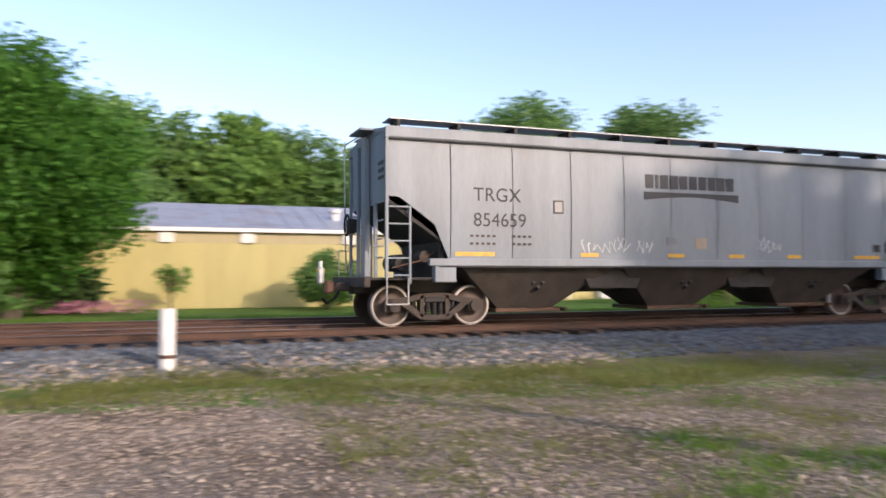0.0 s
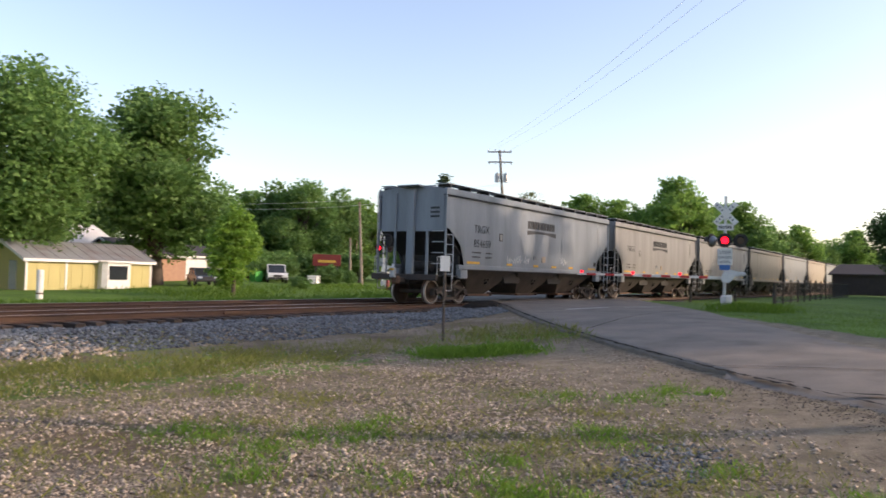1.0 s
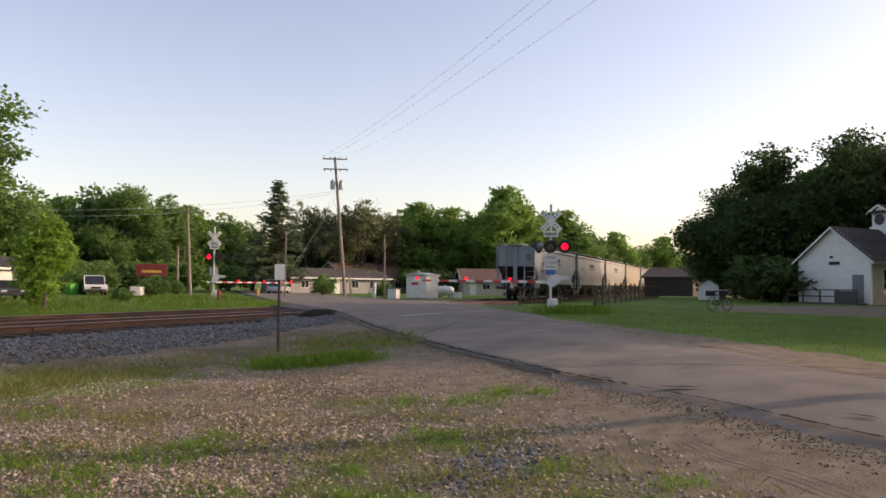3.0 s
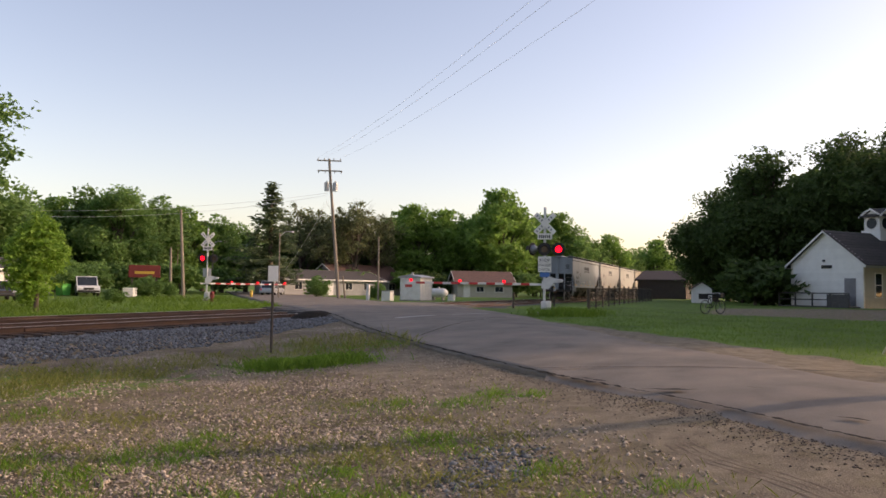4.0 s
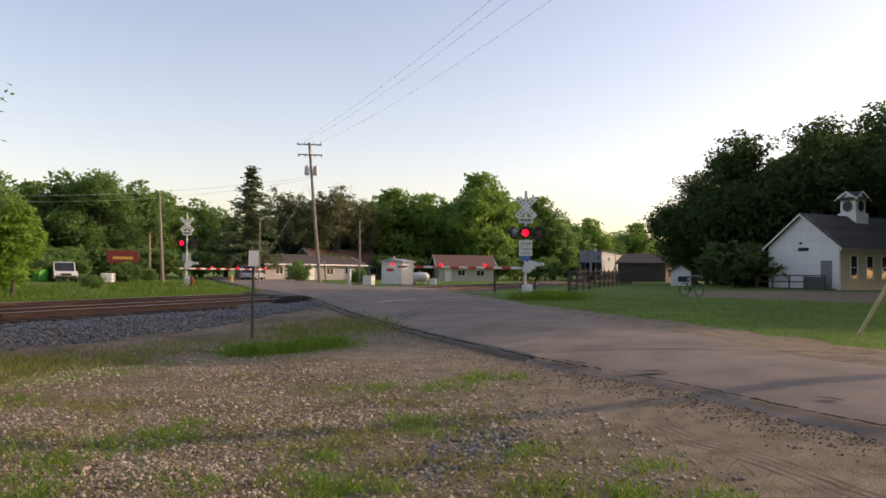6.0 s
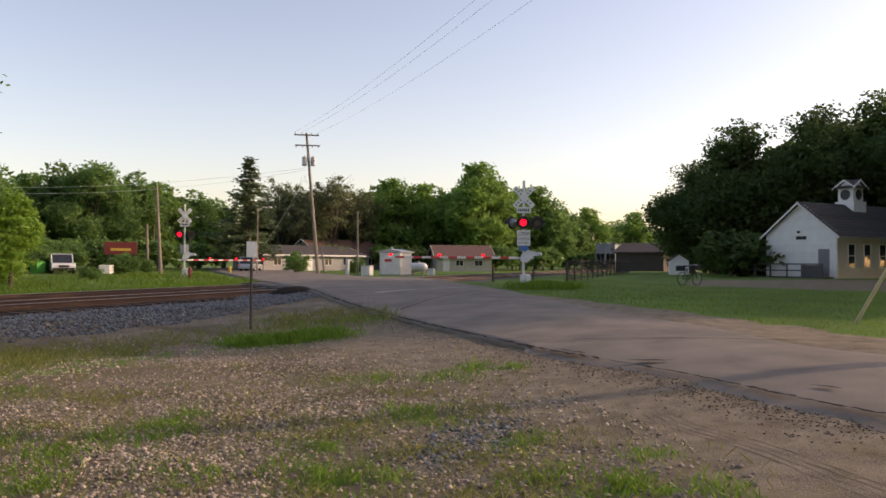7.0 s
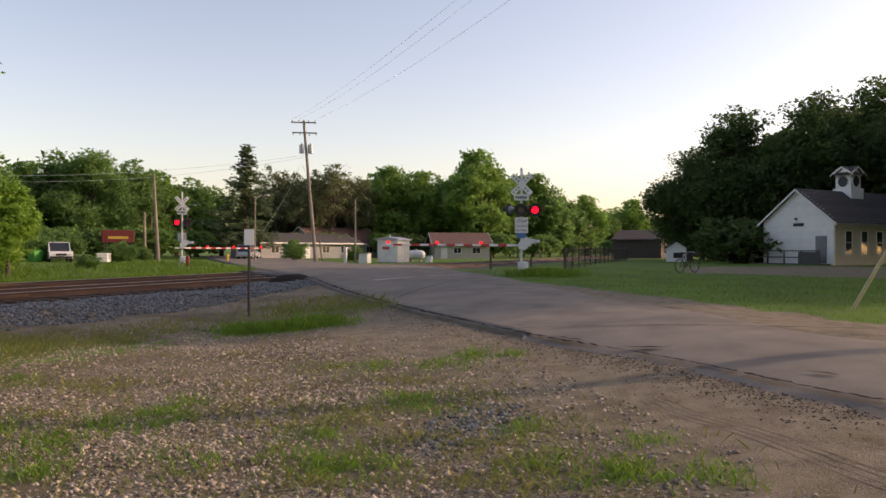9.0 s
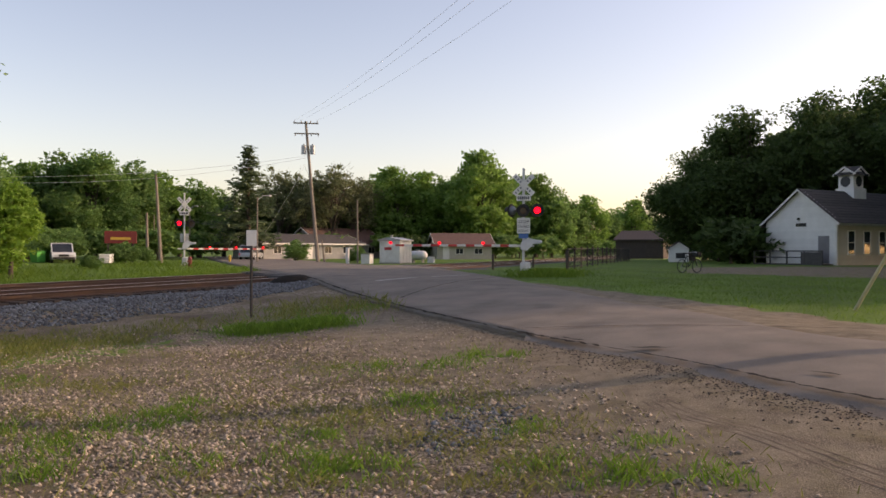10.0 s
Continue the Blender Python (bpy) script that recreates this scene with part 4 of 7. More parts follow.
def tree_kind(seed, height, spread, material, n_leaf=9000, leaf=0.17, clear=0.2, lobes=26, shape="round", sparse=0.0, name="tree"):
    """One tree at the origin: tapered trunk, limbs to each mass of foliage, leaves gathered in shells of twigs."""
    rng = np.random.default_rng(seed)
    base = clear * height
    cs, rs = [], []
    while len(cs) < lobes:
        q = rng.uniform(-1, 1, 3)
        if np.linalg.norm(q) > 1:
            continue
        t = (q[2] + 1) / 2
        w = {"round": math.sin(math.pi * min(1, 0.16 + 0.80 * t)) ** 0.6, "cone": 1.05 - 0.85 * t, "vase": 0.45 + 0.6 * math.sin(math.pi * (0.1 + 0.78 * t))}[shape]
        r = spread * rng.uniform(0.2, 0.36)
        q = q / (np.linalg.norm(q) + 1e-9) * np.linalg.norm(q) ** 0.7
        c = np.array([q[0] * (spread - r * 0.7) * w, q[1] * (spread - r * 0.7) * w, base + r * 0.6 + t * (height - base - r * 1.3)])
        cs.append(c)
        rs.append(r * (0.75 + 0.4 * w))
    tree = thing(name, "", "")
    s = Shape()
    r0 = 0.026 * height * (0.8 if shape == "cone" else 1)
    bend = rng.normal(size=(6, 2)) * 0.015 * height
    spine = [(bend[k][0] * (k > 0), bend[k][1] * (k > 0), height * 0.8 * k / 5 - (0.15 if k == 0 else 0)) for k in range(6)]
    for k in range(5):
        s.cyl(spine[k], spine[k + 1], r0 * (1 - 0.17 * k) * (1.3 if k == 0 else 1), r0 * (1 - 0.17 * (k + 1)), 9)
    part("trunk", s, BARK, tree)
    limb = Shape()
    for c, r in zip(cs, rs):
        k = min(4, max(1, int((c[2] - 0.25 * height) / (0.16 * height + 1e-6))))
        a, b = Vector(spine[k]), Vector(c)
        m = a.lerp(b, 0.55) + Vector((0, 0, 0.06 * height * 0.6))
        limb.cyl(a, m, r0 * 0.3, r0 * 0.17, 5).cyl(m, b, r0 * 0.17, r0 * 0.05, 4)
        if sparse:
            for _ in range(5):
                e = b + Vector(rng.normal(size=3)) * r * 0.8
                limb.cyl(m.lerp(b, 0.6), e, r0 * 0.09, r0 * 0.03, 4)
    part("branchwork", limb, BARK, tree)
    share = np.array(rs) ** 2
    share /= share.sum()
    pts = []
    for c, r, q in zip(cs, rs, share):
        m = max(20, int(n_leaf * q))
        tw = max(8, m // 14)
        d = rng.normal(size=(tw, 3))
        d /= np.linalg.norm(d, axis=1, keepdims=True)
        d[:, 2] = d[:, 2] * 0.85 + 0.08
        tips = c + d * r * rng.uniform(0.55, 1.12, (tw, 1))
        pick = rng.integers(0, tw, m)
        pts.append(tips[pick] + rng.normal(size=(m, 3)) * np.array([0.23, 0.23, 0.15]) * r * 0.95)
    pts = np.concatenate(pts)
    pts = pts[pts[:, 2] > 0.35 * base]
    part("crown", quads_mesh("crown", leaves(pts, leaf, rng), material), None, tree)
    return tree


def spruce_kind(seed, height, spread):
    rng = np.random.default_rng(seed)
    tree = thing("spruce_tree", "", "")
    part("trunk", Shape().cyl((0, 0, -0.1), (0, 0, height * 0.98), 0.2, 0.02, 8), BARK, tree)
    pts = []
    z = 0.12 * height
    while z < height:
        t = z / height
        reach = spread * (1.0 - t) ** 0.9 * rng.uniform(0.7, 1.15) + 0.06
        for k in range(7):
            a = rng.uniform(0, 6.28)
            limb_len = reach * rng.uniform(0.65, 1.15)
            m = int(8 + 40 * limb_len / spread)
            q = rng.uniform(0.1, 1, m)
            x = np.stack([np.cos(a) * q * limb_len, np.sin(a) * q * limb_len, z - 0.22 * limb_len * q + 0.15 * q ** 2 * limb_len], 1)
            pts.append(x + rng.normal(size=(m, 3)) * 0.14)
        z += 0.036 * height
    part("crown", quads_mesh("crown", leaves(np.concatenate(pts), 0.17, rng), NEEDLE), None, tree)
    return tree


def at_heading(h, r, z=None):
    x, y = r * math.sin(radians(h)), r * math.cos(radians(h))
    return x, y, ground_z(x, y) if z is None else z


def plant(kind, x, y, scale, wide=1.0, turn=None, label="", category="tree", group=""):
    r = random.Random(f"{x:.2f},{y:.2f}")
    m = pose(x, y, ground_z(x, y) - 0.05, 0, 0, r.uniform(0, 360) if turn is None else turn) @ Matrix.Diagonal((scale * wide, scale * wide, scale, 1))
    ob = copy_thing(kind, m)
    return tagged(ob, label, category, group)


KINDS = {
    "deep": tree_kind(13, 15.0, 6.0, LEAF_DEEP, 56000, 0.165, 0.03, 70, name="dense_tree"),
    "maple": tree_kind(1, 15.0, 6.2, LEAF, 42000, 0.165, 0.08, 80, name="maple_tree"),
    "maple_b": tree_kind(2, 14.0, 5.0, LEAF, 26000, 0.18, 0.1, 56, "vase", name="maple_tree"),
    "wood": tree_kind(3, 15.0, 5.4, LEAF, 11000, 0.29, 0.02, 54, name="broadleaf_tree"),
    "wood_b": tree_kind(4, 15.0, 5.0, LEAF_LIGHT, 10500, 0.28, 0.03, 50, "vase", name="broadleaf_tree"),
    "dark": tree_kind(5, 16.0, 6.0, LEAF_SHADE, 34000, 0.2, 0.01, 90, name="dark_broadleaf_tree"),
    "dark_b": tree_kind(6, 15.0, 5.2, LEAF_SHADE, 8000, 0.36, 0.02, 44, name="dark_broadleaf_tree"),
    "young": tree_kind(7, 5.4, 2.1, LEAF_YOUNG, 12000, 0.10, 0.03, 34, "cone", name="young_tree"),
    "bush": tree_kind(8, 2.6, 1.7, LEAF, 6000, 0.095, 0.01, 22, name="shrub"),
    "bud": tree_kind(9, 14.0, 4.6, LEAF_BUD, 4600, 0.19, 0.2, 30, "vase", 1.0, name="budding_tree"),
    "sapling": tree_kind(14, 2.3, 0.95, LEAF_LIGHT, 700, 0.085, 0.3, 12, "vase", 1.0, name="sapling"),
    "scrub": tree_kind(11, 4.2, 3.2, LEAF, 2600, 0.26, 0.0, 20, name="shrub"),
    "scrub_dark": tree_kind(12, 4.2, 3.2, LEAF_SHADE, 2600, 0.26, 0.0, 20, name="shrub"),
    "spruce": spruce_kind(10, 14.0, 2.9),
}
for kind in KINDS.values():
    kind.location.z = -60
    for o in kind.children:
        o.hide_render = False

BROAD = "full green broadleaf tree with leafy spreading crown"
DARKT = "dark green broadleaf tree standing in shade"
# beyond the track, from the long building to the crossing road
plant(KINDS["deep"], *at_heading(-8.8, 33)[:2], 0.73, 1.04, 20, "dense green tree beside the long yellow building", group="trees")
for h, r, s, k in ((-3, 66, 1.02, "maple_b"), (1.5, 72, 1.0, "wood"), (5.5, 70, 0.95, "wood_b"), (9.0, 74, 0.98, "maple_b"), (12.0, 76, 0.9, "wood"), (14.5, 82, 0.9, "wood_b"), (17.2, 88, 0.8, "wood"), (-8, 70, 1.0, "wood_b"), (-13, 66, 1.0, "wood"), (20, 110, 0.85, "wood"), (7.2, 86, 1.0, "wood"), (3.2, 90, 1.0, "wood_b")):
    plant(KINDS[k], *at_heading(h, r)[:2], s * 1.18, 1.0, None, BROAD, group="trees")
plant(KINDS["maple"], *at_heading(27.0, 64)[:2], 1.2, 0.98, 70, "tall spreading maple behind the small yellow building", group="trees")
plant(KINDS["maple_b"], *at_heading(35.8, 68)[:2], 1.18, 1.12, 10, "tall leafy maple with an open crown", group="trees")
plant(KINDS["young"], *at_heading(41.0, 43.5)[:2], 0.98, 1.05, 0, "bright green young tree beside the track", group="trees")
for h, r, s, k in ((39.5, 105, 0.9, "wood"), (42, 112, 0.85, "wood_b"), (44.3, 108, 0.97, "wood"), (46.0, 104, 0.98, "maple_b"), (48.2, 112, 0.95, "wood"), (50.3, 118, 0.86, "wood_b"), (52.8, 122, 0.85, "wood"), (54.5, 130, 0.8, "wood"),
                   (31, 104, 0.85, "wood"), (25, 112, 0.85, "wood_b"), (43.5, 132, 1.0, "wood"), (47.2, 140, 1.0, "dark_b"), (51.5, 140, 0.9, "dark_b"), (38, 128, 1.0, "wood")):
    plant(KINDS[k], *at_heading(h, r)[:2], s * 0.98, 1.05, None, BROAD, group="trees")
plant(KINDS["spruce"], *at_heading(56.2, 100)[:2], 1.02, 2.25, 0, "tall narrow dark spruce tree", group="trees")
for h, r, s in ((58.4, 118, 1.02), (60.4, 116, 0.94), (62.4, 116, 1.06), (63.8, 120, 0.98), (61.4, 124, 0.9)):
    plant(KINDS["bud"], *at_heading(h, r)[:2], s, 1.0, None, "tall tree with bare limbs and brownish spring buds", group="trees")
for h, r, s, k in ((57.5, 128, 0.75, "dark_b"), (60.0, 130, 0.72, "dark_b"), (63, 132, 0.8, "dark_b"), (65.2, 128, 0.85, "wood"), (67.0, 124, 0.93, "wood_b"), (68.5, 126, 0.9, "wood_b"), (70.2, 132, 0.95, "wood"), (66.0, 142, 1.0, "wood_b"),
                   (72.0, 130, 0.9, "wood_b"), (73.4, 122, 1.08, "wood_b"), (74.2, 128, 0.98, "wood_b"), (75.8, 132, 0.9, "wood"), (77.4, 136, 0.93, "wood_b"), (78.6, 134, 0.8, "wood"), (79.8, 150, 0.78, "wood"), (81.4, 158, 0.8, "wood_b"),
                   (82.6, 190, 0.75, "wood"), (83.5, 200, 0.82, "wood"), (84.4, 196, 0.9, "wood_b"), (85.4, 215, 0.75, "wood"), (86.4, 240, 0.8, "wood"), (71.2, 146, 1.0, "wood"), (76.6, 150, 1.0, "wood_b")):
    plant(KINDS[k], *at_heading(h, r)[:2], s * 1.06, 1.0, None, BROAD if not k.startswith("dark") else DARKT, group="trees")
# the grove round the schoolhouse, its backlit shade put into the leaf colour
for x, y, s, k in ((86, 2.2, 0.72, "dark"), (82, -3, 0.92, "dark"), (84, -9.5, 1.0, "dark"), (88, -16, 1.12, "dark"), (83, -21, 1.2, "dark"), (96, -8, 1.0, "dark_b"), (95, 1, 0.7, "dark_b"), (76, -24, 1.1, "dark_b"), (100, -18, 1.2, "dark_b"), (90, -26, 1.2, "dark")):
    plant(KINDS[k], x, y, s * 1.08, 1.0, None, "large tree with shade-darkened leaves in the grove behind the schoolhouse", group="trees")
# trees past the edge of the view, whose shade falls on the road and the train
for x, y, s, k in ((31.5, -18.5, 1.31, "wood_b"), (35, -16.5, 1.4, "wood"), (43, -18.5, 1.42, "wood_b"), (51, -21, 1.4, "wood"), (60, -24, 1.4, "wood_b"), (74, -25, 1.15, "wood"), (70, -22, 1.2, "dark_b"), (66, -21.5, 0.95, "dark_b"), (-24, -26, 0.8, "wood"), (-40, 10, 0.9, "wood"), (-45, -20, 0.9, "wood"), (0, -48, 0.9, "wood"), (-20, -50, 0.9, "wood_b")):
    plant(KINDS[k], x, y, s, 0.76 if s > 1.3 else 0.95, None, "broadleaf tree at the edge of the lot", group="trees")
for x, y, s, w in ((7.7, 36.0, 1.15, 1.0), (18.9, 35.4, 0.0, 1.0), (54, 49, 0.7, 1.2), (72.4, 42.5, 0.95, 1.0), (69, 33.5, 0.7, 1.0), (57.5, 61, 1.1, 1.0), (53.5, 57.5, 1.0, 1.0),
                   (60, 62, 1.2, 1.1), (57.2, 51.6, 0.8, 1.0), (59.5, 51.2, 0.6, 1.0), (39, 38, 0.36, 1.4)):
    if s:
        plant(KINDS["bush"], x, y, s, w, None, "leafy green shrub in rough grass", "shrub", "shrubs")
SCRUB = [(h, 96 + 9 * math.sin(h * 1.7), "scrub") for h in (39, 41, 42.6, 44.4, 46.2, 48, 50, 52.4)] + [(h, 116 + 6 * math.sin(h), "scrub_dark" if int(h) % 2 else "scrub") for h in (56.5, 58.2, 60.2, 62.3, 64.2, 66, 67.8, 69.4, 71, 72.7, 74.5, 76.2, 78)] + \
        [(79.6, 140, "scrub"), (81, 150, "scrub"), (82.4, 172, "scrub"), (83.6, 180, "scrub"), (84.8, 190, "scrub"), (-9.5, 36, "scrub"), (-6, 36.2, "scrub_dark"), (-11, 30, "scrub"), (25, 75, "scrub"), (30, 78, "scrub"), (33, 76, "scrub")]
for h, r, k in SCRUB:
    plant(KINDS[k], *at_heading(h, r)[:2], 0.9 if r > 50 else 0.55, 1.2, None, "low leafy scrub under the trees", "shrub", "shrubs")
for x, y in ((82, -0.5), (79, -3), (78, -7), (80, -11), (67.5, -1.4), (69, -3.5)):
    plant(KINDS["scrub_dark"], x, y, 0.95, 1.25, None, "low scrub with shade-darkened leaves under the grove", "shrub", "shrubs")
plant(KINDS["sapling"], 0.75, 37.4, 1.0, 1.0, 0, "thin young sapling before the yellow wall", group="trees")
for kind in KINDS.values():
    for o in (*kind.children, kind):
        bpy.data.objects.remove(o)


def blades(spots, height, material, name, label, rng, lean=0.45):
    """A tuft field: one tapered blade at each spot."""
    n = len(spots)
    a = rng.uniform(0, 2 * math.pi, n)
    w = np.stack([np.cos(a), np.sin(a), 0 * a], 1)
    h = height * rng.uniform(0.45, 1.25, n)
    tip = spots + rng.normal(size=(n, 3)) * np.array([1, 1, 0]) * (h * lean)[:, None] + np.stack([0 * h, 0 * h, h], 1)
    mid = (spots + tip) / 2 + np.stack([0 * h, 0 * h, h * 0.12], 1)
    wid = (0.003 + 0.007 * rng.uniform(size=n))[:, None] * (height / 0.2) ** 0.6
    quad = np.stack([spots - w * wid, spots + w * wid, mid + w * wid * 0.8, tip], 1)
    return tagged(new(name, quads_mesh(name, quad, material)), label, "grass", kind="stuff")


def scatter(n, rng, x0, x1, y0, y1, keep, dz=0.0):
    p = np.stack([rng.uniform(x0, x1, n), rng.uniform(y0, y1, n), np.zeros(n)], 1)
    p = np.array([q for q in p if rng.uniform() < keep(q[0], q[1])])
    for q in p:
        q[2] = lot_z(q[0], q[1]) + dz
    return p


def clumpy(x, y, f=1.3, lo=-0.1, hi=0.35):
    return smooth(lo, hi, noise.noise((x * f, y * f, 3.3)))


def build_grass():
    rng = np.random.default_rng(21)
    parts = []
    for a, b, r in PATCHES:
        n = int(1300 * min(r, 1.0) ** 2 + 130)
        q = np.stack([rng.normal(a, r * 0.55, n), rng.normal(b, r * 0.5, n), np.zeros(n)], 1)
        parts.append(q)
    spots = np.concatenate(parts)
    spots = np.array([q for q in spots if rng.uniform() < 0.15 + 0.85 * clumpy(q[0], q[1], 3.2, -0.25, 0.25)])
    for q in spots:
        q[2] = lot_z(q[0], q[1])
    blades(spots, 0.085, BLADE_FRESH, "weed_tufts", "bright green weed tufts in the gravel", rng, 0.5)
    q = rng.uniform(size=3400)
    big = np.stack([12.85 + 1.25 * q + rng.normal(0, 0.36, 3400), 8.75 - 1.4 * q + rng.normal(0, 0.3, 3400), np.zeros(3400)], 1)
    for q in big:
        q[2] = lot_z(q[0], q[1])
    blades(big, 0.19, BLADE_FRESH, "tall_weeds", "tall bright green weeds beside the stone heap", rng)
    thin = scatter(8000, rng, 13.5, 21, 5.8, 12.2, lambda x, y: smooth(1.0, 0.35, math.hypot((x - 17.2) / 3.4, (y - 9.2) / 2.8)) * (0.25 + 0.75 * clumpy(x, y, 1.1)) * (0.53 * x - 0.85 * y < 3.0))
    blades(thin, 0.22, BLADE_DRY, "thin_grass", "thin pale grass round the sign post", rng)
    strip = scatter(75000, rng, -14, 16, 9.4, 13.9, lambda x, y: smooth(10.0, 11.2, y + 0.17 * max(0, x) + 0.5 * noise.noise((x, y, 0))) * smooth(14.0, 12.9, y + 0.14 * max(0, x)) * (0.25 + 0.75 * clumpy(x, y, 0.8)) * smooth(17, 11, x))
    blades(strip, 0.13, BLADE_DRY, "grass_strip", "yellowish grass strip along the ballast", rng)
    sparse = scatter(150000, rng, 1.5, 15, -1, 11, lambda x, y: (0.13 + clumpy(x, y, 0.9, -0.1, 0.4) * clumpy(x, y, 4.0, -0.3, 0.3)) * smooth(16, 5, math.hypot(x, y)) * (0.53 * x - 0.85 * y < 3.3) * (1 - 0.75 * bare_at(x, y)))
    blades(sparse, 0.07, BLADE_DRY, "sparse_weeds", "sparse dry weeds in the gravel", rng, 0.7)
    verge = scatter(40000, rng, -26, 48, 22.8, 28, lambda x, y: (0.55 + 0.45 * clumpy(x, y, 0.5)) * (0.79 * (y - 15.4) - 0.62 * (x - 27.5) > 1.0))
    blades(verge, 0.27, BLADE, "verge_grass", "rank green grass on the far side of the track", rng)
    big = np.stack([rng.normal(33.6, 0.9, 2600), rng.normal(7.0, 0.7, 2600), np.zeros(2600)], 1)
    for q in big:
        q[2] = lot_z(q[0], q[1])
    blades(big, 0.34, BLADE, "signal_weeds", "rank weeds round the signal's foot", rng)
    rank = scatter(26000, rng, 24, 62, 27, 52, lambda x, y: (0.79 * (y - 15.4) - 0.62 * (x - 27.5) > 2.0) * (0.2 + 0.8 * clumpy(x, y, 0.25, -0.2, 0.3)) * (y > 0.9 * x - 8) * (y < 43))
    blades(rank, 0.38, BLADE, "rank_grass", "tall rank grass before the parked cars", rng)
    lawn = scatter(60000, rng, 10, 48, -10, 9, lambda x, y: (0.53 * x - 0.85 * y > 9.2) * smooth(55, 14, math.hypot(x, y)) * (1 - 0.8 * drive_at(x, y)))
    blades(lawn, 0.085, BLADE, "lawn_grass", "mown green lawn grass beside the road", rng)


build_grass()


def stones(name, label, spots, size, material, rng, flat=0.7):
    """Loose angular stones, each a crooked eight-faced lump."""
    n = len(spots)
    base = np.array([(1, 0, 0), (0, 1, 0), (-1, 0, 0), (0, -1, 0), (0, 0, 1), (0, 0, -1)], float)
    v = base[None] * rng.uniform(0.6, 1.3, (n, 6, 1)) + rng.normal(size=(n, 6, 3)) * 0.18
    v *= (size * rng.uniform(0.5, 1.5, n) ** 1.4)[:, None, None]
    a = rng.uniform(0, 6.283, n)
    c, s = np.cos(a)[:, None], np.sin(a)[:, None]
    x, y = v[:, :, 0] * c - v[:, :, 1] * s, v[:, :, 0] * s + v[:, :, 1] * c
    v = np.stack([x, y, v[:, :, 2] * flat], 2) + spots[:, None, :]
    tri = np.array([(0, 1, 4), (1, 2, 4), (2, 3, 4), (3, 0, 4), (1, 0, 5), (2, 1, 5), (3, 2, 5), (0, 3, 5)])
    f = (tri[None] + 6 * np.arange(n)[:, None, None]).reshape(-1, 3)
    me = bpy.data.meshes.new(name)
    me.vertices.add(6 * n)
    me.vertices.foreach_set("co", v.reshape(-1).astype(np.float32))
    me.loops.add(3 * len(f))
    me.loops.foreach_set("vertex_index", f.reshape(-1).astype(np.int32))
    me.polygons.add(len(f))
    me.polygons.foreach_set("loop_start", np.arange(0, 3 * len(f), 3, dtype=np.int32))
    me.materials.append(material)
    me.update(calc_edges=True)
    me.validate()
    return tagged(new(name, me), label, "gravel", kind="stuff")


def bed_z(y):
    return float(np.interp(y, [p[0] for p in BED], [p[1] for p in BED]))


def build_stones():
    rng = np.random.default_rng(5)
    p = np.stack([rng.uniform(-17, 27.5, 34000), 13.0 + 2.9 * rng.uniform(size=34000) ** 0.85, np.zeros(34000)], 1)
    for q in p:
        q[2] = max(bed_z(q[1]), lot_z(q[0], q[1])) + 0.012
    stones("ballast_stones", "blue-grey crushed stone ballast shoulder", p, 0.036, STONE, rng)
    p = np.stack([rng.uniform(-17, 27, 20000), rng.uniform(15.9, 21.6, 20000), np.zeros(20000)], 1)
    for q in p:
        q[2] = bed_z(q[1]) + 0.01
    stones("ballast_between_rails", "dark oily crushed stone between the rails", p, 0.034, STONE_OILY, rng)
    p = np.stack([rng.uniform(-15, 8.5, 3000), rng.normal(13.4, 0.45, 3000), np.zeros(3000)], 1)
    for q in p:
        q[2] = max(bed_z(q[1]), lot_z(q[0], q[1])) + 0.012
    stones("spilled_stones", "tan stones spilled along the foot of the ballast", p, 0.045, STONE_TAN, rng)

    def lot(x, y):
        n = 0.53 * x - 0.85 * y
        r = math.hypot(x, y)
        return (n < 3.2) * smooth(19, 4, r) * (0.4 + 0.6 * clumpy(x, y, 0.55, -0.3, 0.2)) * (r > 3.4) * (1 - 0.72 * bare_at(x, y))
    p = scatter(230000, rng, -9, 14, -0.6, 11.8, lot, 0.003)
    k = len(p) * 3 // 4
    stones("lot_gravel", "loose tan and grey gravel of the lot", p[:k], 0.0135, STONE_TAN, rng)
    stones("coarse_gravel", "larger pale stones strewn over the lot", p[k:] + np.array([0, 0, 0.003]), 0.0185, STONE_TAN, rng)
    p = scatter(2600, rng, 5.2, 7.6, 1.3, 3.2, lambda x, y: smooth(1.1, 0.2, math.hypot((x - 6.3) / 1.0, (y - 1.95) / 0.55)), 0.006)
    stones("grey_gravel_patch", "patch of blue-grey crushed stone on the lot", p, 0.02, STONE, rng)
    edge = [along(ROAD_L, 2.0 + 3.2 * k / 400) for k in range(401)]
    off = np.abs(rng.normal(0.0, 0.4, 3200))
    p = np.array([(edge[i].x - 0.62 * o + rng.normal(0, 0.1), edge[i].y + 0.6 * o + rng.normal(0, 0.1), 0.0) for i, o in zip(rng.integers(0, 401, 3200), off)])
    for q in p:
        q[2] = lot_z(q[0], q[1]) + 0.004
    stones("asphalt_crumbs", "dark crumbled asphalt along the broken road edge", p, 0.010, CRUMB, rng, 0.5)
    p = scatter(700, rng, 12.6, 14.6, 8.4, 10.6, lambda x, y: smooth(1.0, 0.1, math.hypot(x - 13.6, y - 9.3)), 0.02)
    stones("stone_heap", "small heap of broken stones by the weeds", p, 0.05, STONE_TAN, rng)


build_stones()


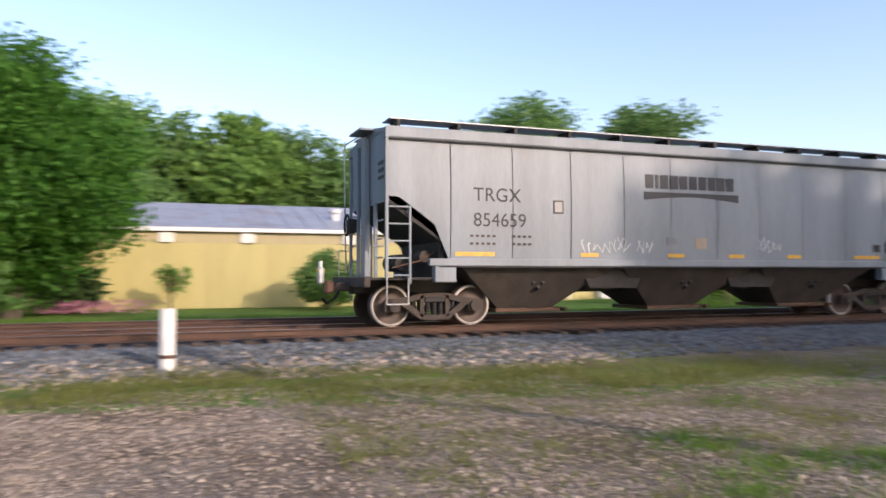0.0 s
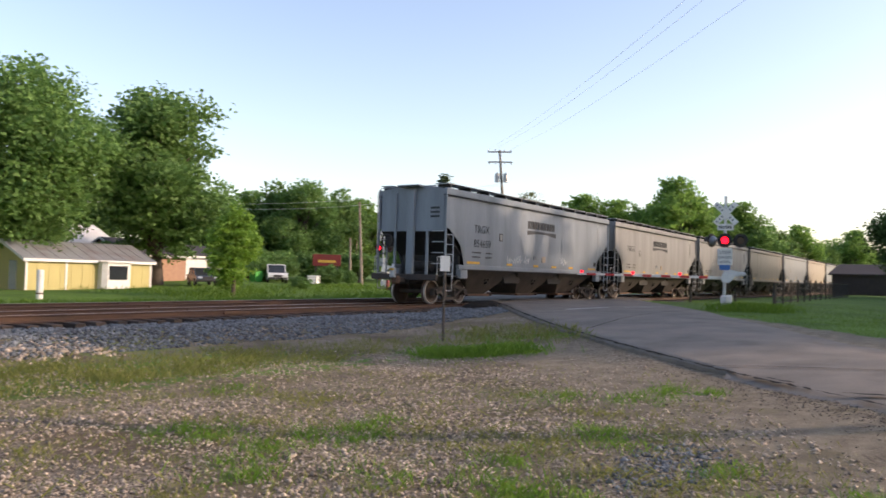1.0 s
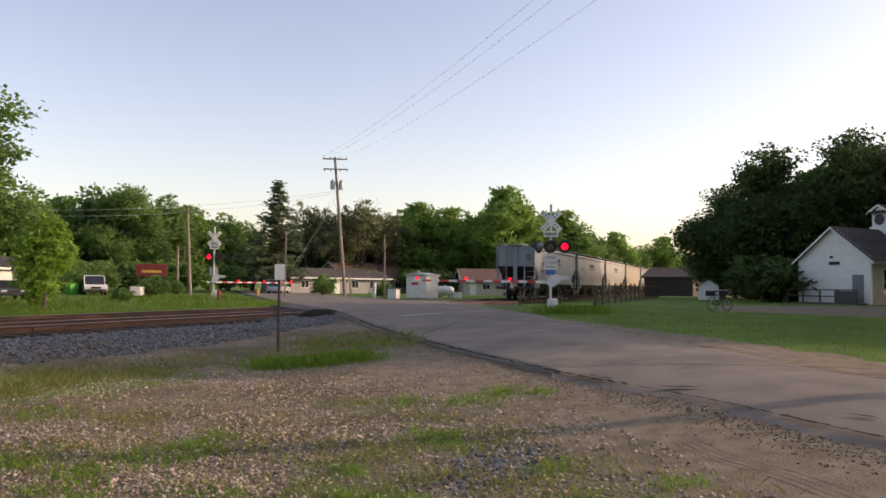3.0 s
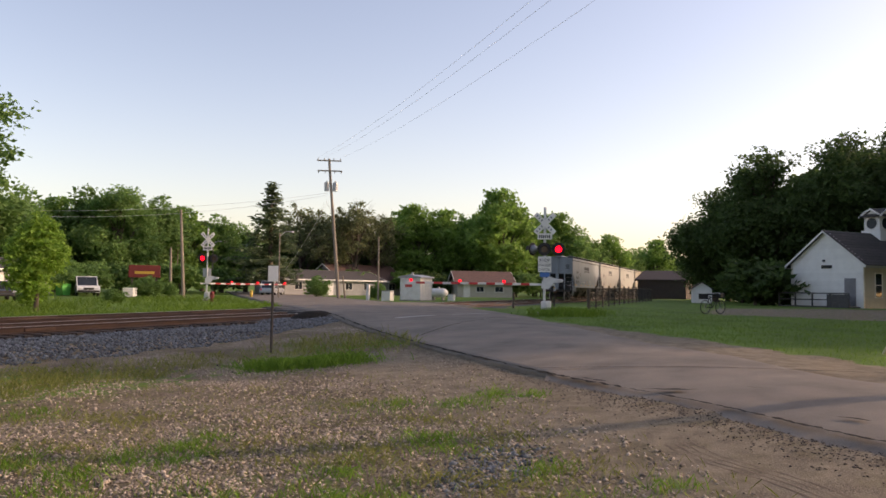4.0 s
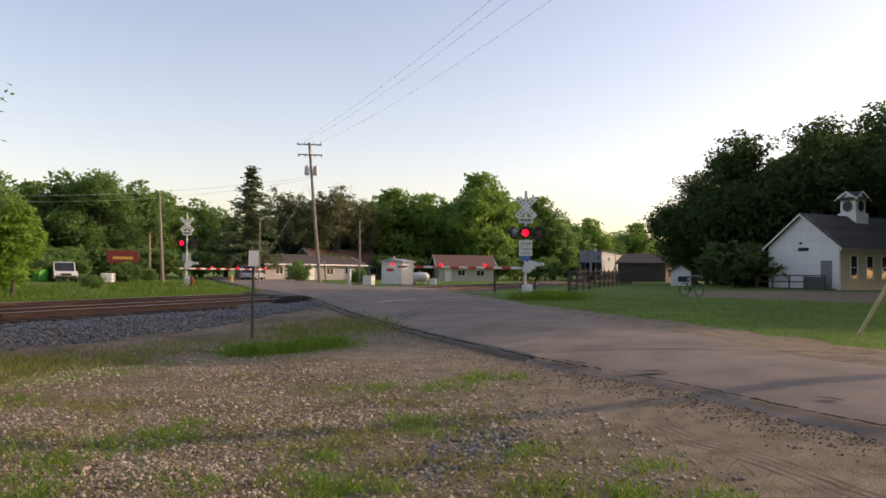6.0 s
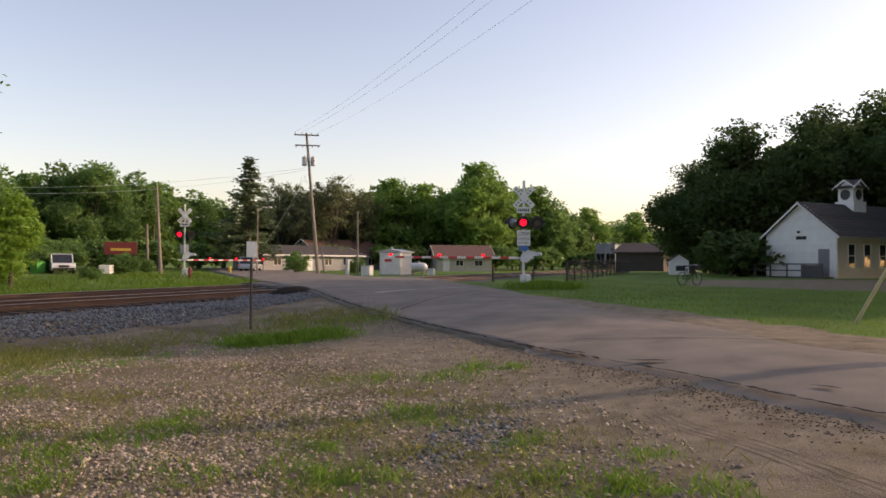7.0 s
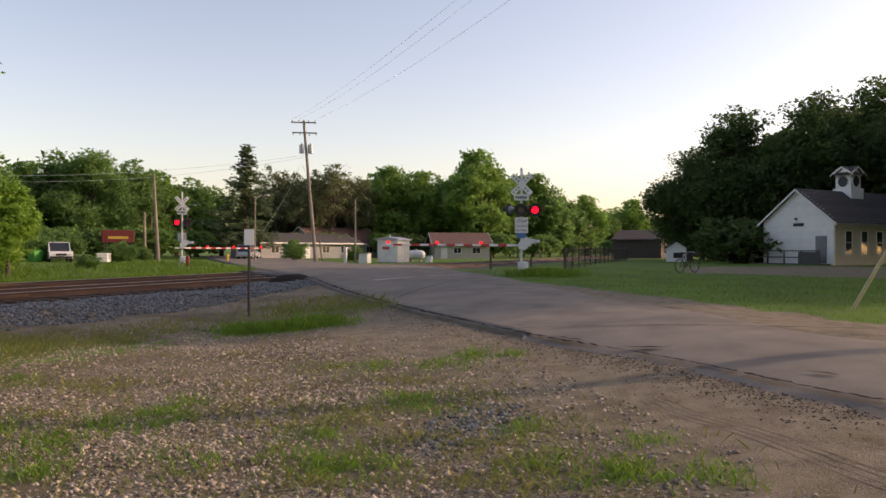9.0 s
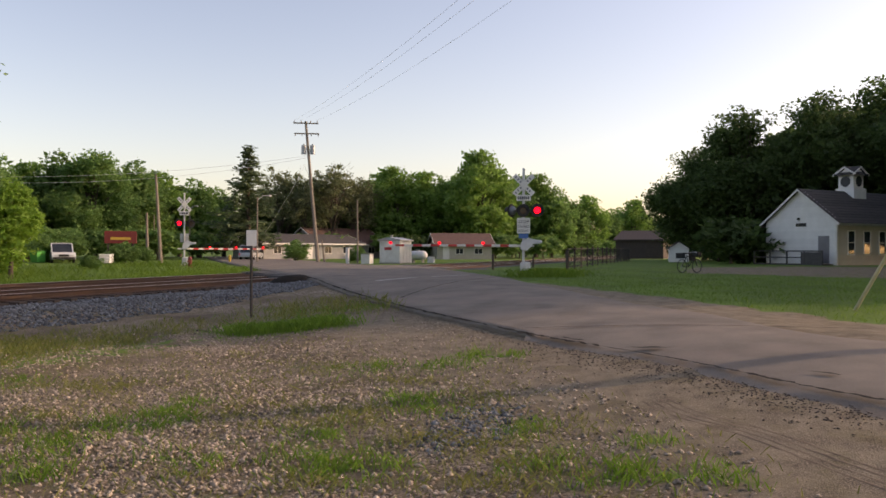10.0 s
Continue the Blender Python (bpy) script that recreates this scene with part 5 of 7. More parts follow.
# ---- buildings
def window_at(parent, x0, x1, y, z0, z1, panes=1, face=-1, name="window"):
    """A framed window set in a wall that faces -y (or +y), in the parent's space."""
    f = Shape()
    t, o = 0.07, face * 0.05
    a, b = sorted((y, y + o))
    f.box(x0 - t, a, z0 - t, x1 + t, b, z0, 0.008).box(x0 - t, a, z1, x1 + t, b, z1 + t, 0.008)
    f.box(x0 - t, a, z0, x0, b, z1, 0.008).box(x1, a, z0, x1 + t, b, z1, 0.008)
    w = part(name, f, WHITE, parent, "white framed window")
    for k in range(panes):
        p, q = x0 + (x1 - x0) * k / panes, x0 + (x1 - x0) * (k + 1) / panes
        part("pane", Shape().box(p + 0.015, y + face * 0.005, z0, q - 0.015, y + face * 0.02, z1), GLASS_DARK, w)
        if k:
            part("mullion", Shape().box(p - 0.02, a, z0, p + 0.02, b, z1), WHITE, w)
    return w


def gable_house(name, label, m, length, depth, wall_h, ridge_h, wall, roof, overhang=0.35, trim=WHITE, boards=0, board_mat=None, roof_strips=0):
    """Front wall along +x at y = 0, facing -y; ridge along x."""
    h = thing(name, label, "house" if "house" in name else "building", at=m)
    part("wall", Shape().prism([(0, -0.3), (depth, -0.3), (depth, wall_h), (depth / 2, ridge_h - 0.08), (0, wall_h)], "x", 0, length), wall, h)
    if boards:
        n = boards
        for k in range(n):
            a, b = length * k / n, length * (k + 1) / n
            part("siding_panel", Shape().box(a + 0.004, -0.035, 0.0, b - 0.004, -0.004, wall_h - 0.02, 0.012), board_mat or wall, h)
    rise = (ridge_h - wall_h) / (depth / 2)
    for sgn in (0, 1):
        def yy(v):
            return v if sgn == 0 else depth - v
        pr = [(yy(-overhang), wall_h - rise * overhang + 0.02), (yy(depth / 2), ridge_h), (yy(depth / 2), ridge_h + 0.08), (yy(-overhang), wall_h - rise * overhang + 0.10)]
        slab = part("roof", Shape().prism(pr, "x", -overhang, length + overhang), roof, h)
        if roof_strips and sgn == 0:
            for k in range(roof_strips + 1):
                x = -overhang + (length + 2 * overhang) * k / roof_strips
                pq = [(p, z + 0.085) for p, z in ((-overhang, wall_h - rise * overhang + 0.02), (depth / 2, ridge_h))]
                rb = Shape().prism([pq[0], pq[1], (pq[1][0], pq[1][1] + 0.03), (pq[0][0], pq[0][1] + 0.03)], "x", x - 0.02, x + 0.02)
                part("roof_rib", rb, roof, slab)
        a, b = sorted((yy(-overhang) , yy(-overhang - 0.03)))
        part("fascia", Shape().box(-overhang, a, wall_h - rise * overhang - 0.1, length + overhang, b, wall_h - rise * overhang + 0.1, 0.005), trim, h)
    for x in (-overhang, length + overhang):
        for sgn in (0, 1):
            y0, y1 = (-overhang, depth / 2) if sgn == 0 else (depth + overhang, depth / 2)
            z0, z1 = wall_h - rise * overhang, ridge_h
            rk = Shape().prism([(y0, z0 - 0.08), (y1, z1 - 0.08), (y1, z1 + 0.09), (y0, z0 + 0.11)], "x", x - 0.02, x + 0.02)
            part("bargeboard", rk, trim, h)
    return h


def build_yellow_hall():
    L = 46.0
    m = pose(15.4 - L, 40.0, ground_z(10, 40))
    h = gable_house("yellow_building", "long yellow metal building with a rusty tin roof", m, L, 12.0, 4.02, 5.72, YELLOW_SIDING, TIN, 0.3, WHITE, 46, YELLOW_SIDING, 46)
    part("faded_band", Shape().box(0.05, -0.05, 3.28, L - 0.2, -0.038, 3.9, 0.004), YELLOW_FADED, h, "faded band under the eave")
    part("corner_trim", Shape().box(L - 0.22, -0.07, 0, L + 0.03, 0.05, 3.95, 0.01), WHITE, h)
    for x in (0.55, 4.45, 9.7):
        v = part("wall_vent", Shape().box(x - 15.4 + L - 0.35, -0.18, 3.28, x - 15.4 + L + 0.35, -0.05, 3.78, 0.02), WHITE, h, "white louvred wall vent")
        for k in range(3):
            part("louvre", Shape().box(x - 15.4 + L - 0.3, -0.2, 3.36 + 0.13 * k, x - 15.4 + L + 0.3, -0.178, 3.41 + 0.13 * k, 0), PALE_ROOF, v)
    window_at(h, L - 1.25, L - 0.42, -0.036, 0.75, 1.45, 2)
    vent = part("roof_vent", Shape().cyl((L - 5.9, 2.2, 4.5), (L - 5.9, 2.2, 5.15), 0.2, n=12).cyl((L - 5.9, 2.2, 5.15), (L - 5.9, 2.2, 5.35), 0.32, 0.28, 12), WHITE, h, "white roof vent with a rusty cap")
    meter = thing("gas_meter", "grey gas meter with pipes beside the yellow wall", "gas meter", at=pose(12.0, 39.8, ground_z(12, 39.8)))
    part("meter_body", Shape().box(-0.3, -0.2, 0.7, 0.15, 0.05, 1.15, 0.05), GREY_METAL, meter)
    part("pipe", Shape().tube([(-0.45, -0.08, 0), (-0.45, -0.08, 0.95), (0.35, -0.08, 0.95), (0.35, -0.08, 0)], 0.035, 8), GREY_METAL, meter)
    part("regulator", Shape().cyl((0.3, -0.2, 1.0), (0.3, 0.0, 1.0), 0.13, n=12), RUST, meter)
    bl = np.random.default_rng(3)
    p = np.stack([bl.normal(-2.9, 1.4, 900), bl.normal(34.6, 0.5, 900), np.zeros(900)], 1)
    p[:, 2] = [ground_z(q[0], q[1]) + 0.1 + 0.5 * bl.uniform() for q in p]
    ob = new("flower_bed", quads_mesh("flower_bed", leaves(p, 0.07, bl), BLOSSOM))
    tagged(ob, "low pink blossom before the yellow wall", "flowers", kind="stuff")


def build_small_yellow():
    z = ground_z(30, 52)
    h = gable_house("small_yellow_building", "small yellow building with white trim and a tin roof", pose(26.8, 51.2, z), 9.6, 6.2, 2.12, 3.35, YELLOW_SIDING, TIN, 0.25, WHITE, 12, YELLOW_SIDING, 12)
    for x in (0.0, 2.75, 9.45):
        part("white_post", Shape().box(x, -0.07, 0, x + 0.16, 0.02, 2.1, 0.01), WHITE, h)
    bay = part("bay", Shape().prism([(5.2, 0.02), (5.2, -0.5), (5.5, -0.75), (7.2, -0.75), (7.5, -0.5), (7.5, 0.02)], "z", 0.0, 1.98), WHITE, h, "white bay with a picture window")
    part("pane", Shape().box(5.62, -0.775, 0.75, 7.08, -0.755, 1.75), GLASS_DARK, bay)
    part("bay_roof", Shape().prism([(5.05, 0.0), (5.05, -0.6), (5.4, -0.9), (7.3, -0.9), (7.65, -0.6), (7.65, 0.0)], "z", 1.99, 2.1), WHITE, bay)
    # gable end: door and window with white surrounds
    e = part("end_door", Shape().box(-0.06, 1.0, 0.0, -0.01, 1.95, 1.95, 0.01), CAR_SILVER, h)
    part("end_window_frame", Shape().box(-0.06, 3.4, 0.75, -0.01, 4.6, 1.8, 0.01), WHITE, h)
    part("end_window_pane", Shape().box(-0.08, 3.55, 0.85, -0.062, 4.45, 1.7), GLASS_DARK, h)


def build_far_side_houses():
    gable_house("tan_building", "long tan building with a pale roof behind the trees", pose(27, 84, ground_z(35, 84)), 30, 12, 3.5, 4.9, TAN_WALL, PALE_ROOF)
    h = gable_house("salmon_house", "low salmon-walled house with white gable trim", pose(41.0, 61.5, ground_z(44, 61)), 6.5, 7.0, 2.5, 3.9, BRICK_WALL, SHINGLE, 0.4)
    window_at(h, 1.0, 2.2, -0.005, 0.9, 1.9, 2)
    w = gable_house("white_house", "white house with a pale roof among trees", pose(33.8, 66, ground_z(38, 66)), 9.0, 8.0, 3.6, 5.4, WHITE_SIDING, PALE_ROOF, 0.4)
    window_at(w, 7.0, 8.0, -0.005, 0.9, 2.0, 1)
    g = gable_house("grey_garage", "grey garage with a dark roof behind parked cars", pose(50, 66, ground_z(52, 66)), 9, 7, 2.5, 3.6, GREY_WALL, SHINGLE, 0.4)
    part("garage_door", Shape().box(1.0, -0.04, 0, 3.6, -0.01, 2.1, 0.01), WHITE, g)
    h = gable_house("ranch_house", "low brown-roofed ranch house with cream walls beyond the track", pose(98.2, 35.6, 0.3, 0, 0, -62), 7.6, 7.0, 2.2, 3.7, WARM_SIDING, SHINGLE_BROWN, 0.5)
    window_at(h, 2.6, 3.6, -0.005, 0.9, 1.6, 2)
    window_at(h, 5.2, 6.3, -0.005, 0.9, 1.6, 2)
    part("front_door", Shape().box(0.8, -0.04, 0, 1.7, -0.005, 2.05, 0.01), WHITE, h)
    h = gable_house("ranch_house", "long low grey ranch house with a dark roof", pose(85.0, 54.6, 0.3, 0, 0, -27), 15.7, 8, 2.3, 3.5, GREY_WALL, SHINGLE, 0.5)
    for x in (1.5, 4.2, 9.5, 12.6):
        window_at(h, x, x + 1.1, -0.005, 0.9, 1.8, 2)
    part("front_door", Shape().box(6.6, -0.04, 0, 7.5, -0.005, 2.05, 0.01), WHITE, h)
    h = gable_house("ranch_house", "low brown-roofed ranch house behind the utility pole", pose(97, 53, 0.3, 0, 0, -25), 12, 8, 2.4, 4.6, GREY_WALL, SHINGLE_BROWN, 0.5)
    for x in (2.0, 6.0, 9.0):
        window_at(h, x, x + 1.2, -0.005, 0.9, 1.8, 2)
    b = gable_house("old_barn", "low dark weathered barn beside the railway", pose(112, 4.8, 0.6, 0, 0, 78), 6.5, 7, 2.6, 3.8, BARN, BARN, 0.3, BARN)
    part("barn_door", Shape().box(2.2, -0.05, 0, 4.2, -0.01, 2.2, 0.01), RAIL_WOOD, b)


SCHOOL = pose(62.4, -8.5, 0.60, 0, 0, -42)


def build_school():
    """Long wall along local x facing -y; the gable end at x = 0 faces the track."""
    s = thing("schoolhouse", "small white schoolhouse with a bell cupola and dark roof", "schoolhouse", at=SCHOOL)
    L, D, wh, rh = 14.0, 6.0, 3.35, 5.75
    part("wall", Shape().prism([(0, -0.3), (D, -0.3), (D, wh), (D / 2, rh - 0.08), (0, wh)], "x", 0, L), WARM_SIDING, s)
    # gable clapboards, each lapping the next
    z = 0.0
    while z < rh - 0.15:
        top = min(z + 0.2, rh - 0.1)
        y0 = 0.0 if z < wh else (z - wh) / (rh - wh) * D / 2
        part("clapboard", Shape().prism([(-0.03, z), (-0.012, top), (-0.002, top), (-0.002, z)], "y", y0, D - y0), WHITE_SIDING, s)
        z = top
    # long-wall boards: the light on this side is put into their colour
    z = 0.0
    while z < wh - 0.05:
        top = min(z + 0.2, wh)
        part("clapboard", Shape().prism([(-0.03, z), (-0.012, top), (-0.002, top), (-0.002, z)], "x", 0.0, L), WARM_SIDING, s)
        z = top
    rise = (rh - wh) / (D / 2)
    for sgn in (0, 1):
        def yy(v):
            return v if sgn == 0 else D - v
        o = 0.4
        pr = [(yy(-o), wh - rise * o + 0.02), (yy(D / 2), rh), (yy(D / 2), rh + 0.1), (yy(-o), wh - rise * o + 0.12)]
        slab = part("roof", Shape().prism(pr, "x", -0.35, L + 0.35), SHINGLE, s)
        for k in range(12):
            q0, q1 = k / 12, (k + 1) / 12
            a, b = pr[3], pr[2]
            p0 = (a[0] + (b[0] - a[0]) * q0, a[1] + (b[1] - a[1]) * q0 + 0.002)
            p1 = (a[0] + (b[0] - a[0]) * q1, a[1] + (b[1] - a[1]) * q1 + 0.002)
            part("shingle_course", Shape().prism([p0, p1, (p1[0], p1[1] + 0.006), (p0[0], p0[1] + 0.03)], "x", -0.35, L + 0.35), SHINGLE, slab)
        bg = Shape().prism([(yy(-o - 0.05), wh - rise * o - 0.1), (yy(D / 2), rh - 0.1), (yy(D / 2), rh + 0.07), (yy(-o - 0.05), wh - rise * o + 0.08)], "x", -0.39, -0.36)
        part("bargeboard", bg, WHITE, s)
        a, b = sorted((yy(-o), yy(-o - 0.04)))
        part("eave_board", Shape().box(-0.35, a, wh - rise * o - 0.08, L + 0.35, b, wh - rise * o + 0.1, 0.005), GREY_METAL, s)
    part("corner_board", Shape().box(-0.05, -0.05, 0, 0.12, 0.1, wh, 0.01), WHITE, s)
    part("corner_board", Shape().box(-0.05, D - 0.1, 0, 0.12, D + 0.05, wh, 0.01), WHITE, s)
    d = part("door", Shape().box(-0.07, 0.55, 0.15, -0.03, 1.45, 2.2, 0.01), DOOR_GREY, s, "grey side door")
    part("door_handle", Shape().cyl((-0.07, 1.35, 1.15), (-0.12, 1.35, 1.15), 0.03, n=8), GREY_METAL, d)
    part("name_board", Shape().box(-0.07, 2.45, 2.95, -0.032, 3.35, 3.2, 0.01), BLACK, s, "small dark name board on the gable")
    part("wall_lamp", Shape().box(-0.2, 3.0, 3.45, -0.03, 3.18, 3.62, 0.03), BLACK, s)
    for x in (1.3, 3.2, 5.1, 7.0, 8.9):
        w = window_at(s, x, x + 0.75, -0.03, 0.85, 2.55, 1)
        part("meeting_rail", Shape().box(x, -0.075, 1.68, x + 0.75, -0.05, 1.73), WHITE, w)
    # ramp and its rails before the gable
    ramp = part("ramp", Shape().prism([(-0.05, 0.12), (-0.05, 0.0), (-1.3, 0.0), (-1.3, 0.12)], "y", 0.2, D + 0.2), RAIL_WOOD, s, "dark timber access ramp")
    for k in range(5):
        y = 0.25 + k * (D - 0.1) / 4
        part("ramp_post", Shape().box(-1.34, y - 0.05, -0.1, -1.24, y + 0.05, 1.1, 0.01), RAIL_WOOD, ramp)
    for z in (0.55, 1.03):
        part("ramp_rail", Shape().box(-1.32, 0.25, z, -1.26, D + 0.15, z + 0.09, 0.01), RAIL_WOOD, ramp)
    part("ramp_skirt", Shape().box(-1.31, 0.2, -0.1, -1.28, 2.0, 1.0, 0.005), RAIL_WOOD, ramp)
    # cupola with round openings on its faces and cross gables
    c = part("cupola", Shape().box(5.4, D / 2 - 0.8, rh - 0.55, 7.0, D / 2 + 0.8, rh + 0.35, 0.02), WHITE_SIDING, s, "white bell cupola with round openings")
    part("cupola_box", Shape().box(5.55, D / 2 - 0.65, rh + 0.35, 6.85, D / 2 + 0.65, rh + 1.45, 0.02), WHITE, c)
    part("opening", Shape().cyl((5.545, D / 2, rh + 0.9), (5.53, D / 2, rh + 0.9), 0.43, n=20), LETTER, c)
    part("opening", Shape().cyl((6.2, D / 2 - 0.66, rh + 0.9), (6.2, D / 2 - 0.675, rh + 0.9), 0.43, n=20), LETTER, c)
    for a, b in (((5.53, D / 2), (0, 1)), ((6.2, D / 2 - 0.675), (1, 0))):
        ring = Shape()
        pts = [(a[0] - (0.01 if b[1] else 0) + b[0] * 0.46 * math.cos(q * 0.3142), a[1] - (0.01 if b[0] else 0) + b[1] * 0.46 * math.cos(q * 0.3142), rh + 0.9 + 0.46 * math.sin(q * 0.3142)) for q in range(21)]
        part("opening_ring", ring.tube(pts, 0.035, 5), WHITE, c)
    z0, z1 = rh + 1.4, rh + 2.0
    for ax in ("x", "y"):
        c0 = D / 2 if ax == "x" else 6.2
        lo, hi = (5.35, 7.05) if ax == "x" else (D / 2 - 0.85, D / 2 + 0.85)
        part("cupola_roof", Shape().prism([(c0 - 0.95, z0), (c0, z1), (c0 + 0.95, z0), (c0 + 0.95, z0 + 0.1), (c0, z1 + 0.12), (c0 - 0.95, z0 + 0.1)], ax, lo, hi), SHINGLE, c)
        part("cupola_gable", Shape().prism([(c0 - 0.7, z0 - 0.02), (c0, z1 - 0.06), (c0 + 0.7, z0 - 0.02)], ax, lo + 0.12, hi - 0.12), WHITE, c)
        for e in (lo - 0.02, hi + 0.02):
            part("cupola_trim", Shape().prism([(c0 - 0.98, z0 - 0.06), (c0, z1 - 0.04), (c0 + 0.98, z0 - 0.06), (c0 + 0.98, z0 + 0.08), (c0, z1 + 0.11), (c0 - 0.98, z0 + 0.08)], ax, e - 0.02, e + 0.02), WHITE, c)


def build_hut():
    x0, y0 = 64.2, 26.9
    z = ground_z(x0, y0)
    h = thing("signal_hut", "white metal railway signal hut with ribbed side", "equipment hut", at=pose(x0, y0, z))
    part("body", Shape().box(0, 0, 0.1, 2.9, 2.0, 2.1, 0.02), WHITE, h)
    part("roof", Shape().prism([(-0.15, 2.1), (2.15, 2.1), (2.15, 2.2), (1.0, 2.42), (-0.15, 2.2)], "x", -0.15, 3.05), TIN, h)
    for k in range(8):
        part("rib", Shape().box(0.1 + k * 0.37, -0.05, 0.15, 0.2 + k * 0.37, -0.004, 2.05, 0.01), WHITE, h)
    part("base", Shape().box(-0.05, -0.05, -0.15, 2.95, 2.05, 0.1, 0.01), CONCRETE, h)
    part("sign_plate", Shape().box(-0.03, 0.8, 1.25, -0.005, 1.5, 1.5, 0.005), RED_STRIP, h)
    part("roof_vent", Shape().cyl((0.5, 1.0, 2.35), (0.5, 1.0, 2.62), 0.12, n=10), GREY_METAL, h)
    t = thing("propane_tank", "white horizontal propane tank on saddles", "gas tank", at=pose(70.6, 27.6, ground_z(70, 27)))
    part("shell", Shape().lathe([(0.0, -0.95), (0.25, -0.9), (0.42, -0.72), (0.45, -0.55), (0.45, 0.55), (0.42, 0.72), (0.25, 0.9), (0.0, 0.95)], c=(0, 0, 0.72)), WHITE, t)
    for y in (-0.5, 0.5):
        part("saddle", Shape().box(-0.3, y - 0.08, -0.1, 0.3, y + 0.08, 0.38, 0.02), CONCRETE, t)
    part("valve_dome", Shape().cyl((0, 0, 1.1), (0, 0, 1.3), 0.14, n=10), GREY_METAL, t)
    for x, y, w, hh, lab in ((62.4, 29.3, 0.85, 0.85, "pale concrete equipment box"), (70.0, 26.0, 0.6, 0.6, "small pale equipment box")):
        b = thing("equipment_box", lab, "box", at=pose(x, y, ground_z(x, y)))
        part("body", Shape().box(-w / 2, -w / 2, -0.1, w / 2, w / 2, hh, 0.03), WHITE, b)
        part("lid", Shape().box(-w / 2 - 0.03, -w / 2 - 0.03, hh, w / 2 + 0.03, w / 2 + 0.03, hh + 0.06, 0.02), CONCRETE, b)
    p = thing("marker_post", "white square marker post", "post", at=pose(61.9, 31.0, ground_z(61, 31)))
    part("post", Shape().box(-0.13, -0.13, -0.1, 0.13, 0.13, 1.45, 0.03), WHITE, p)


build_yellow_hall()
build_small_yellow()
build_far_side_houses()
build_school()
build_hut()


# ---- crossing signals
FLASHERS = []


def disc(r, y, n=22):
    return Shape().cyl((0, y, 0), (0, y - 0.012, 0), r, n=n)


def flasher(parent, x, y, z, turn, beat, name="flashing_lamp"):
    """A round black target with hood, dark lens and a lamp that comes up to the lens when lit."""
    f = part(name, Shape().cyl((0, 0.02, 0), (0, 0, 0), 0.3, n=28), BLACK, parent, "round black flashing signal lamp", at=pose(x, y, z, 0, 0, turn))
    hood = Shape()
    n = 12
    for k in range(n):
        a, b = math.pi * (k / n * 1.2 - 0.1), math.pi * ((k + 1) / n * 1.2 - 0.1)
        p = [(0.17 * math.cos(q), w, 0.17 * math.sin(q)) for q in (a, b) for w in (0.0, -0.26)]
        hood.add([p[0], p[1], p[3], p[2]], [(0, 1, 2, 3)], True)
        p = [(0.16 * math.cos(q), w, 0.16 * math.sin(q)) for q in (a, b) for w in (0.0, -0.26)]
        hood.add([p[0], p[1], p[3], p[2]], [(3, 2, 1, 0)], True)
    part("hood", hood, BLACK, f)
    part("lens", disc(0.155, -0.002), LENS_DARK, f)
    shell = Shape().lathe([(0.2, 0.02), (0.2, 0.1), (0.14, 0.2), (0.0, 0.22)], c=(0, 0, 0), n=18)
    part("shell", shell, LAMP_BACK, f)
    if beat is not None:
        lamp = part("lamp", Shape().cyl((0, 0, 0), (0, -0.008, 0), 0.15, n=22), RED_GLOW, f, "red lamp")
        FLASHERS.append((lamp, beat))
    return f


def crossbuck(parent, z, y=-0.09):
    for a in (45, -45):
        arm = part("crossbuck_blade", Shape().box(-0.62, -0.012, -0.115, 0.62, 0.012, 0.115, 0.004), WHITE, parent, "white crossbuck blade", at=pose(0, y - (0.03 if a > 0 else 0), z, 0, a, 0))
        for k in range(7):
            x = -0.5 + k * 0.15
            if abs(x) > 0.12:
                part("letter_bar", Shape().box(x - 0.032, -0.017, -0.05, x + 0.032, -0.013, 0.05), LAMP_BACK, arm)


def gate_arm(parent, pts_len, direction, z, lamps=(0.3, 0.62, 0.97)):
    """A striped arm lying level across the lane, in the signal's space along a direction."""
    a = math.atan2(direction[1], direction[0])
    arm = part("gate_arm", Shape().box(-0.5, -0.03, -0.05, 0.3, 0.03, 0.05, 0.01), SIGNAL_SILVER, parent, "lowered red and white striped gate arm", at=pose(0, 0, z, 0, 0, math.degrees(a)))
    n = int(pts_len / 0.41)
    for k in range(n):
        x = 0.3 + k * (pts_len - 0.3) / n
        part("stripe", Shape().box(x, -0.02, -0.05 + 0.012 * k / n, x + (pts_len - 0.3) / n - 0.003, 0.02, 0.06 - 0.012 * k / n, 0.003), RED_STRIP if k % 2 else WHITE, arm)
    for q in lamps:
        x = pts_len * q
        part("arm_lamp", Shape().lathe([(0.0, 0.06), (0.06, 0.07), (0.08, 0.12), (0.06, 0.17), (0.0, 0.18)], axis_y=False, n=12, c=(x, 0, 0)), RED_DIM, arm, "lit red gate lamp")


def local_dir(m, v):
    return (m.to_3x3().inverted() @ Vector((*v, 0))).to_2d()


